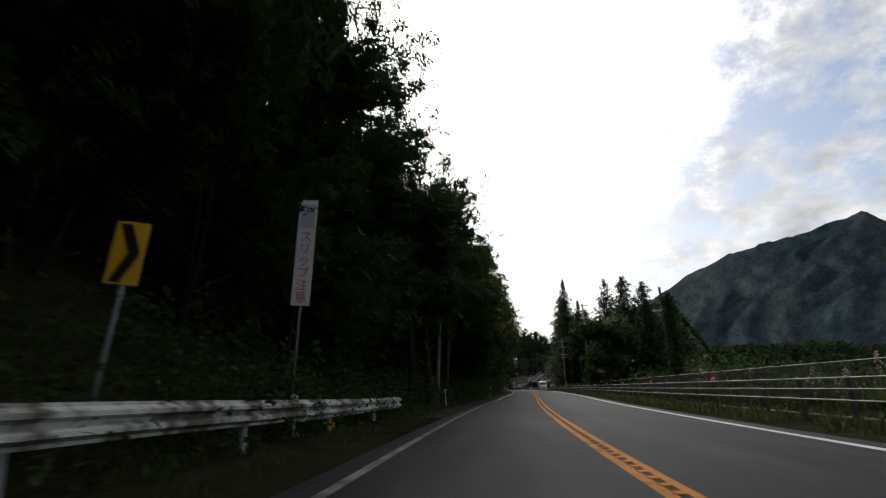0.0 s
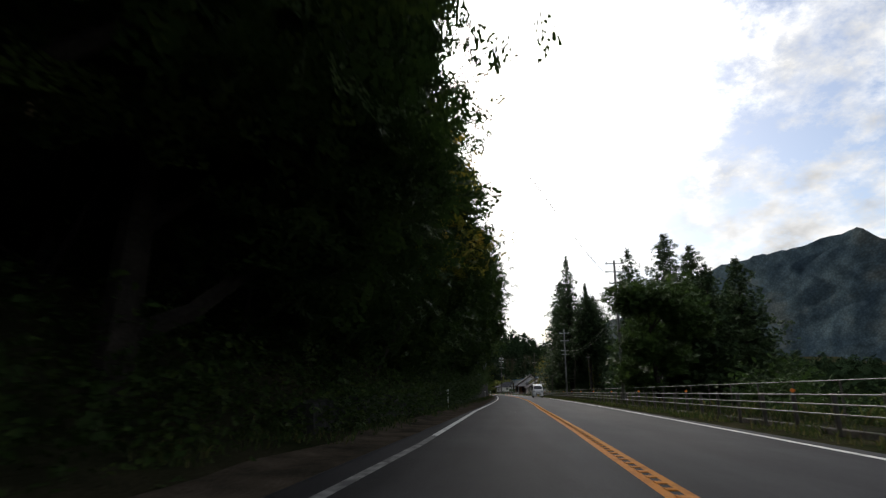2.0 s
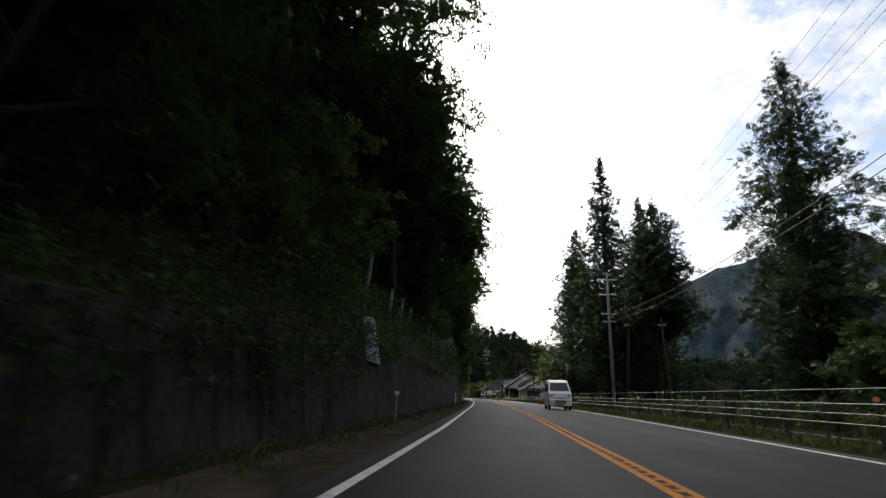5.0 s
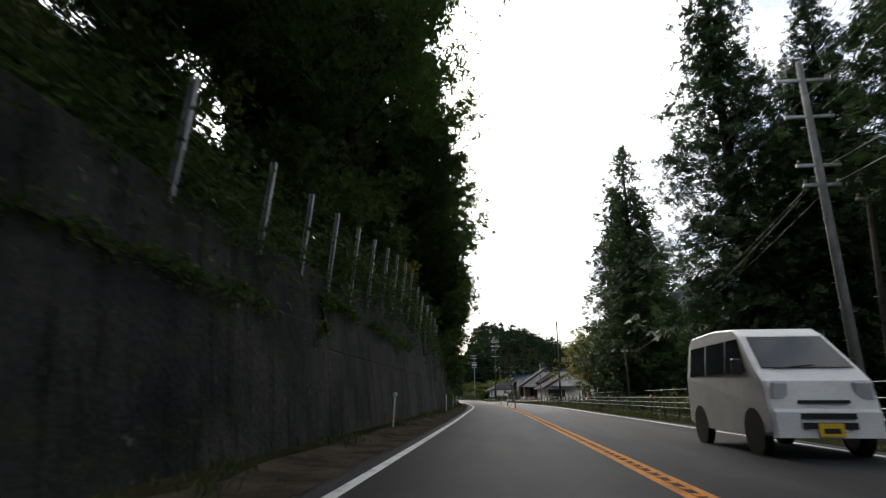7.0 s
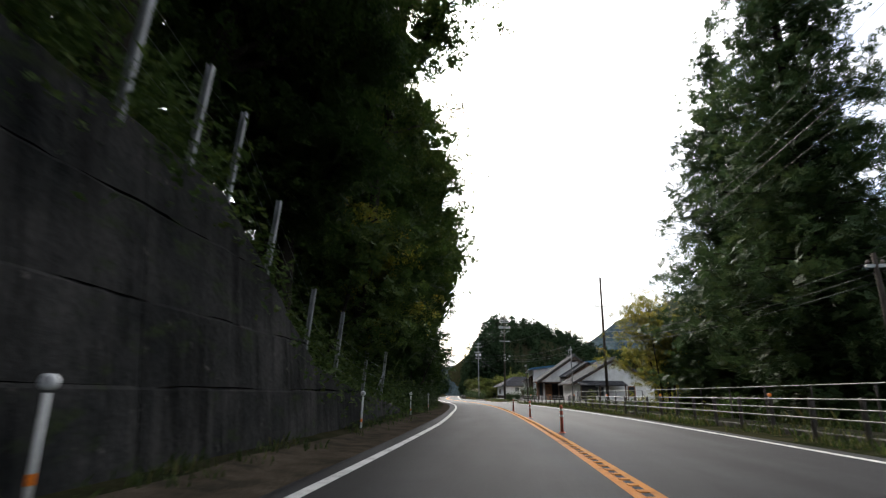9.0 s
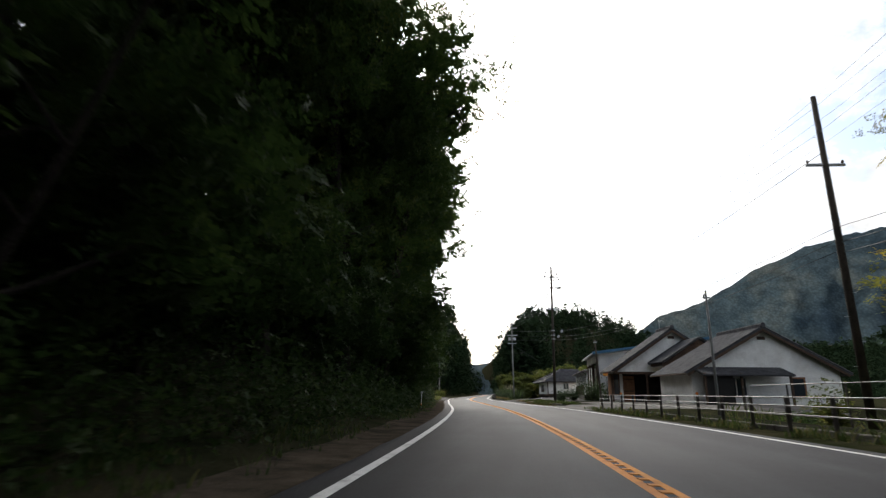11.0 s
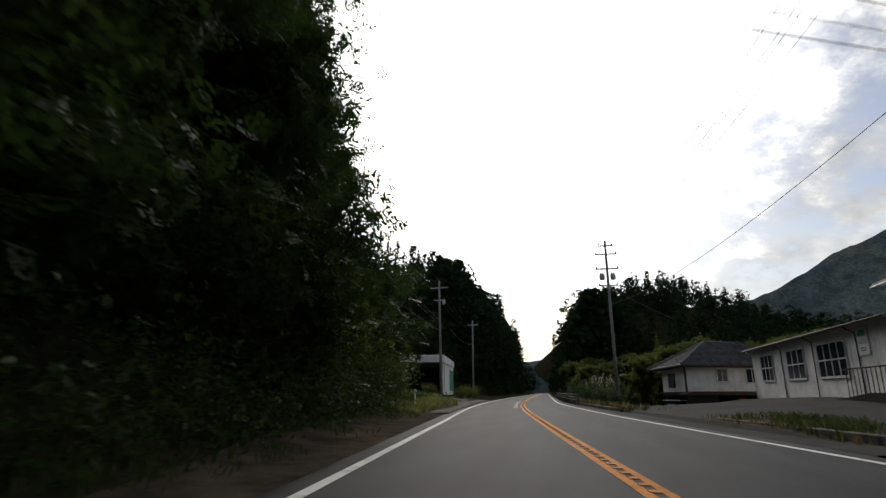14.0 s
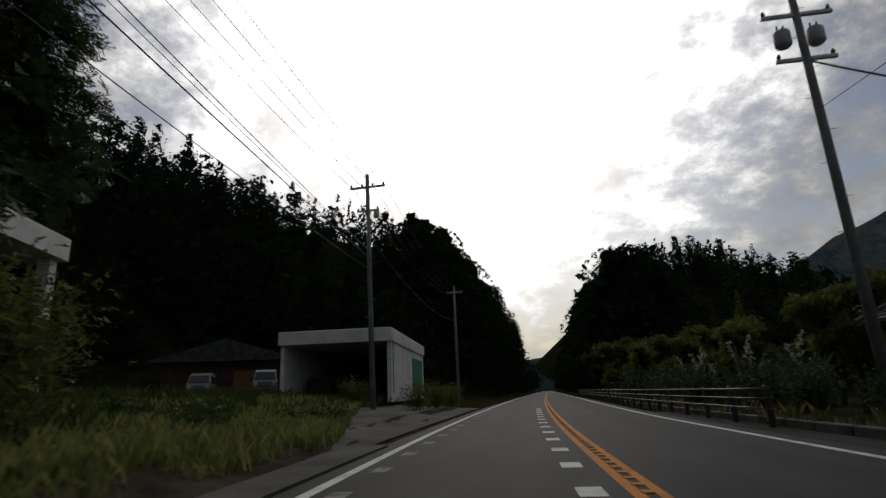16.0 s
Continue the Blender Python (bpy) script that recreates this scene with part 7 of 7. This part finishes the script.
pole(8.3, 232.5, 5.1, DARK_POLE, "leaning weathered wooden pole before the porch", [(4.9, 0.12, 2)], (0, -3), 0.09, step_bolts=False)


def build_hall():
    """The long white hall: a high end with a porch, and a lower wing with windows. x = 0 is the front, facing -x; y runs along it."""
    hall = thing("hall", Matrix.Translation((8.7, 250.6, 0.15)), "long white sided hall with blue-edged roof and sash windows", "hall")
    part("wall", Shape().prism([(0.0, -1.2), (11, -1.2), (11, 6.4), (0.0, 5.05)], 0.0, 1.6).prism([(3.2, -1.2), (11, -1.2), (11, 6.4), (3.2, 5.45)], 1.6, 12.0), SIDING_GREY, hall, "grey-white ribbed end wall")
    ribs = Shape()
    for k in range(36):
        x = 0.1 + 0.3 * k
        ribs.box(x, x + 0.05, -0.018, 0.0, 0.0, 5.0 + 0.122 * x)
    part("rib", ribs, SIDING_GREY, hall)
    part("low_wing", Shape().prism([(0.0, -1.2), (11, -1.2), (11, 4.9), (0.0, 3.85)], 12.0, 33.8), WALL_WHITE, hall, "weathered white boarded wing")
    joints = Shape()
    for k in range(54):
        joints.box(-0.010, 0.0, 12.2 + k * 0.4, 12.23 + k * 0.4, 0.0, 3.7)
    part("rib", joints, WALL_WHITE, hall)
    part("roof", Shape().prism([(-0.7, 5.02), (11.6, 6.55), (11.6, 6.70), (-0.7, 5.17)], -0.5, 12.3), SIDING_GREY, hall, "shallow steel roof")
    part("fascia", Shape().prism([(-0.7, 5.0), (11.6, 6.53), (11.6, 6.83), (-0.7, 5.30)], -0.56, -0.5), BLUE_ROOF, hall, "blue steel verge strip")
    part("gutter", Shape().tube([(-0.74, -0.5, 5.06), (-0.74, 12.3, 5.0)], 0.06, 8), WHITE_TRIM, hall)
    part("roof", Shape().prism([(-0.55, 3.80), (11.6, 5.0), (11.6, 5.13), (-0.55, 3.93)], 12.3, 34.3), SIDING_GREY, hall, "shallow steel roof")
    part("gutter", Shape().tube([(-0.6, 12.3, 3.86), (-0.6, 34.3, 3.78)], 0.055, 8), TIMBER, hall)
    for y in (12.1, 16.2, 21.6, 27.0, 33.6):
        part("downpipe", Shape().tube([(-0.5, y, 3.78), (-0.06, y, 3.5), (-0.06, y, 0.1)], 0.035, 8), WHITE_TRIM if y > 30 else BLACK_PAINT, hall)
    # porch with posts, screens and a shutter
    part("porch_floor", Shape().box(-1.6, 3.2, 1.6, 12.0, -0.4, 0.75), CONCRETE, hall, "raised concrete porch floor")
    # the porch's shade is painted on its back wall
    part("porch_wall", Shape().box(3.1, 3.196, 1.6, 12.0, 0.75, 5.2), PAINTED_SHADE, hall)
    shutter = part("shutter", Shape().box(2.9, 3.0, 2.2, 6.2, 0.75, 3.4), SIDING_GREY, hall, "grey roller shutter")
    for k in range(22):
        part("shutter_slat", Shape().box(2.87, 2.897, 2.2, 6.2, 0.78 + 0.118 * k, 0.87 + 0.118 * k), SIDING_GREY, shutter)
    part("lintel", Shape().box(-0.15, 0.05, 1.6, 12.0, 4.3, 5.05), WALL_WHITE, hall, "peeling white lintel")
    for y in (1.75, 6.4, 9.2, 11.85):
        part("pillar", Shape().box(-0.14, 0.14, y - 0.14, y + 0.14, 0.0, 4.3, ch=0.02), TIMBER, hall, "dark timber post")
    part("screen", Shape().box(-0.05, 0.03, 7.0, 8.4, 0.75, 3.9), WALL_WHITE, hall, "pale door panel")
    part("screen", Shape().box(-0.05, 0.03, 9.9, 10.9, 1.6, 4.0), WALL_WHITE, hall, "pale door panel")
    for y in (3.6, 5.0):
        lamp = part("porch_lamp", Shape().box(0.8, 1.0, y - 0.3, y + 0.3, 3.7, 3.85, ch=0.03), WHITE_TRIM, hall, "small white lamp under the porch roof")
        part("lamp_stem", Shape().tube([(0.9, y, 3.85), (0.9, y, 4.9)], 0.012, 5), STEEL, lamp)
    rail = part("porch_rail", Shape().tube([(-1.55, 1.8, 1.75), (-1.55, 13.6, 1.75), (-1.55, 14.4, 1.70)], 0.03, 8), TIMBER, hall, "dark railing beside the ramp")
    for k in range(33):
        y = 1.9 + 0.38 * k
        z = 1.75 - max(y - 13.6, 0) * 0.068
        part("baluster", Shape().box(-1.565, -1.535, y - 0.012, y + 0.012, 0.3, z), TIMBER, rail)
    ramp = [(12.0, 0.75), (19.5, 0.05), (19.5, -0.3), (12.0, -0.3)]
    s = Shape()
    s.add([(x, y, z) for x in (-1.6, -0.02) for y, z in ramp], [(0, 1, 2, 3), (7, 6, 5, 4), (0, 4, 5, 1), (1, 5, 6, 2), (2, 6, 7, 3), (3, 7, 4, 0)])
    part("ramp", s, CONCRETE, hall, "sloping concrete ramp")
    for y, w in ((19.3, 3.5), (24.6, 2.9), (30.3, 2.6)):
        window(hall, Matrix.Translation((-0.03, y, 1.55)) @ pose(0, 0, 0, 0, 0, -90), w, 1.75, 4 if w > 3 else 3, 2)
    board = part("sign_board", Shape().box(-0.07, -0.015, 15.0, 16.1, 2.45, 4.05 - 0.3, ch=0.01), WHITE_PAINT, hall, "white sign board with a green hill and black writing")
    hill = Shape()
    m = Matrix.Translation((-0.08, 15.55, 3.3)) @ pose(0, 0, 0, 0, 0, -90)
    hill.prism([(-0.38, 0.0), (0.38, 0.0), (0.36, 0.15), (0.22, 0.30), (0.10, 0.22), (-0.05, 0.33), (-0.24, 0.24), (-0.36, 0.1)], -0.004, 0.004, m)
    part("picture", hill, SIGN_GREEN, board, "green hill picture")
    lettering("letters", "ふるさと", 0.24, BLACK_PAINT, board, Matrix.Translation((-0.085, 15.55, 3.02)) @ pose(0, 0, 0, 90, 0, -90))
    for z in (2.62, 2.72):
        part("print", Shape().box(-0.085, -0.075, 15.3, 15.8, z, z + 0.05), BARS, board)
    warn = part("warning_board", Shape().box(0.35, 0.85, -0.05, -0.02, 2.72, 3.14), SIGN_YELLOW, hall, "red and yellow notice board with unreadable print")
    part("print", Shape().box(0.37, 0.83, -0.06, -0.051, 2.98, 3.12), SIGN_RED, warn)
    for z in (2.77, 2.84, 2.91):
        part("print", Shape().box(0.42, 0.78, -0.06, -0.051, z, z + 0.035), SIGN_RED, warn)


build_hall()


def build_low_house():
    """The house below the road: hipped tile roof over a white upper floor."""
    m = Matrix.Translation((5.94, 287.23, -1.07)) @ pose(0, 0, 0, 0, 0, 28)
    house = thing("house", m, "white two-storey house with a hipped grey tile roof below the road", "house")
    # the shade below the lean-to is put into this wall's colour
    part("lower_wall", Shape().box(-2.0, 5.9, 0.5, 3.1, -0.4, 1.996), PAINTED_SHADE, house, "lower floor under the lean-to, its shade painted in")
    part("lower_wall", Shape().box(-2.1, -2.004, 0.4, 2.9, -0.4, 1.0), WALL_WHITE, house, "white base wall")
    shutter = part("shutter", Shape().box(-1.9, 1.1, 0.42, 0.496, -0.3, 1.75), BARS, house, "dull grey roller shutter")
    for k in range(16):
        part("shutter_slat", Shape().box(-1.88, 1.08, 0.405, 0.418, -0.28 + 0.125 * k, -0.18 + 0.125 * k), BARS, shutter)
    part("wall", Shape().box(-2.2, 6.1, 0.0, 3.1, 2.0, 4.3), WALL_WHITE, house, "white upper wall")
    part("corner_post", Shape().box(-2.26, -2.14, -0.06, 0.06, 2.0, 4.2), TIMBER, house)
    part("band", Shape().prism([(-3.1, 1.75), (6.2, 1.75), (6.2, 1.85), (6.1, 2.05), (-2.2, 2.05), (-3.1, 1.85)], -0.95, -0.065), TIMBER, house, "dark lean-to roof over the lower floor")
    part("band", Shape().box(-3.0, -2.264, -0.06, 2.6, 1.80, 1.92), TIMBER, house, "dark lean-to roof over the lower floor")
    joints = Shape()
    for k in range(16):
        joints.box(-2.0 + k * 0.5, -1.98 + k * 0.5, -0.012, 0.0, 2.07, 4.2)
    part("rib", joints, WALL_WHITE, house)
    # hipped roof
    e, top = 4.28, 6.25
    x0, x1, y0, y1 = -3.05, 6.6, -0.8, 3.9
    ra, rb = (1.3, 1.7, top), (4.9, 1.7, top)
    s = Shape().add([(x0, y0, e - 0.1), (x1, y0, e), (x1, y1, e), (x0, y1, e - 0.4), ra, rb, (x0, y0, e - 0.22), (x1, y0, e - 0.12), (x1, y1, e - 0.12), (x0, y1, e - 0.52)], [(0, 1, 5, 4), (1, 2, 5), (2, 3, 4, 5), (3, 0, 4), (6, 7, 1, 0), (7, 8, 2, 1), (8, 9, 3, 2), (9, 6, 0, 3), (9, 8, 7, 6)])
    roof = part("roof", s, TILE, house, "grey hipped tile roof")
    for k in range(1, 17):
        t = k / 17
        for (a, b), (c, d) in (((Vector((x0, y0, e - 0.1)), Vector(ra)), (Vector((x1, y0, e)), Vector(rb))), ((Vector((x0, y1, e - 0.4)), Vector(ra)), (Vector((x0, y0, e - 0.1)), Vector(ra)))):
            part("tile_course", Shape().tube([a.lerp(b, t) + Vector((0, 0, 0.02)), c.lerp(d, t) + Vector((0, 0, 0.02))], 0.03, 5), TILE, roof)
    for k in range(34):
        t = k / 33
        part("tile_rib", Shape().tube([Vector((x0, y0, e - 0.08)).lerp(Vector((x1, y0, e + 0.02)), t), Vector(ra).lerp(Vector(rb), t) + Vector((0, 0, 0.02))], 0.035, 5), TILE, roof)
    hips = Shape()
    for a, b in (((x0, y0, e - 0.05), ra), ((x1, y0, e + 0.05), rb), ((x0, y1, e - 0.35), ra), (ra, rb)):
        hips.tube([a, b], 0.10, 8)
    part("ridge", hips, TILE, roof, "rounded ridge tiles")
    part("fascia", Shape().box(x0 + 0.3, x1 - 0.3, y0 + 0.1, y0 + 0.16, e - 0.32, e - 0.20), TIMBER, roof)
    window(house, Matrix.Translation((1.32, -0.03, 2.85)), 1.05, 1.02, 2, 1, False)
    window(house, Matrix.Translation((4.3, -0.03, 2.75)), 1.2, 1.15, 2, 1, True)
    window(house, Matrix.Translation((-2.23, 1.75, 2.45)) @ pose(0, 0, 0, 0, 0, -90), 0.7, 0.95, 1, 1, False, TIMBER)
    part("shelf", Shape().box(-3.0, -2.27, 0.0, 2.2, 1.3, 1.37), WHITE_TRIM, house)
    part("red_barrel", Shape().tube([(1.9, -1.3, 0.4), (1.9, -1.3, 1.5)], 0.25, 12), SIGN_RED, house)


build_low_house()


def build_garage():
    """Flat-roofed white garage, open to the yard."""
    m = Matrix.Translation((-23.16, 298.05, 1.1)) @ pose(0, 0, 0, 0, 0, 9)
    shed = thing("garage", m, "white flat-roofed garage with a wide dark open front", "garage")
    part("roof", Shape().box(-3.6, 3.6, -0.3, 15.2, 3.15, 3.98, ch=0.05), WALL_WHITE, shed, "deep white flat roof edge")
    part("side_wall", Shape().box(3.25, 3.5, 0, 15.0, -0.5, 3.145), WALL_WHITE, shed, "white side wall")
    part("side_wall", Shape().box(-3.5, -3.25, 0, 15.0, -0.5, 3.145), WALL_WHITE, shed, "white side wall")
    # near-black instead of shade at the garage's end
    part("back_wall", Shape().box(-3.25, 3.25, 14.8, 15.0, -0.5, 3.145), PAINTED_SHADE, shed)
    part("floor", Shape().box(-3.25, 3.25, 0, 14.8, -0.5, 0.05), CONCRETE, shed)
    part("side_door", Shape().box(3.505, 3.56, 8.6, 14.0, 0.0, 2.6), GREEN_SHEET, shed, "green sheet door")
    part("downpipe", Shape().tube([(3.58, 0.3, 3.1), (3.58, 0.3, 0)], 0.04, 8), STEEL, shed)
    crates = part("crate", Shape().box(-2.6, -1.2, 3.0, 4.4, 0.05, 1.2, ch=0.03), TIMBER, shed)
    part("crate", Shape().box(0.4, 1.8, 4.0, 5.4, 0.05, 1.0, ch=0.03), TIMBER, shed)


build_garage()

bunker = thing("outbuilding", Matrix.Translation((-26.46, 282.1, 0.9)) @ pose(0, 0, 0, 0, 0, 21), "pale concrete outbuilding with a projecting flat roof behind shrubs", "outbuilding")
part("roof", Shape().box(-7, 0, -6.5, 0, 5.35, 6.2, ch=0.04), WALL_WHITE, bunker, "thick pale roof slab")
part("pillar", Shape().box(-0.7, -0.25, -0.7, -0.25, -0.6, 5.345, ch=0.02), WALL_WHITE, bunker)
part("pillar", Shape().box(-0.7, -0.25, -6.2, -5.75, -0.6, 5.345, ch=0.02), WALL_WHITE, bunker)
# the roof's shade is painted on as a near-black wall
part("wall", Shape().box(-6.8, -1.9, -6.2, -0.3, -0.6, 5.345), PAINTED_SHADE, bunker, "wall with its shade painted in")

barn = thing("barn", Matrix.Translation((-36.5, 306.0, 1.0)) @ pose(0, 0, 0, 0, 0, 24), "dark weathered barn with a low pitched roof behind parked vans", "barn")
part("wall", Shape().box(-5, 4.6, 0, 7, -0.5, 3.4), TIMBER, barn, "dark board wall")
part("roof", Shape().prism([(-5.8, 3.2), (5.4, 3.2), (5.4, 3.35), (0, 5.0), (-5.8, 3.35)], -0.8, 7.5), TILE, barn, "low pitched roof")
part("door", Shape().box(0.6, 3.4, -0.06, -0.004, 0, 2.4), PANEL_WOOD, barn)
van(Matrix.Translation((-28.9, 299.6, 1.15)) @ pose(0, 0, 0, 0, 0, 30), "dark grey parked van in the yard by the garage", False, True, GREY_POST, "parked vans")
van(Matrix.Translation((-34.0, 299.8, 1.15)) @ pose(0, 0, 0, 0, 0, 30), "dark grey parked van in the yard by the garage", False, True, GREY_POST, "parked vans")
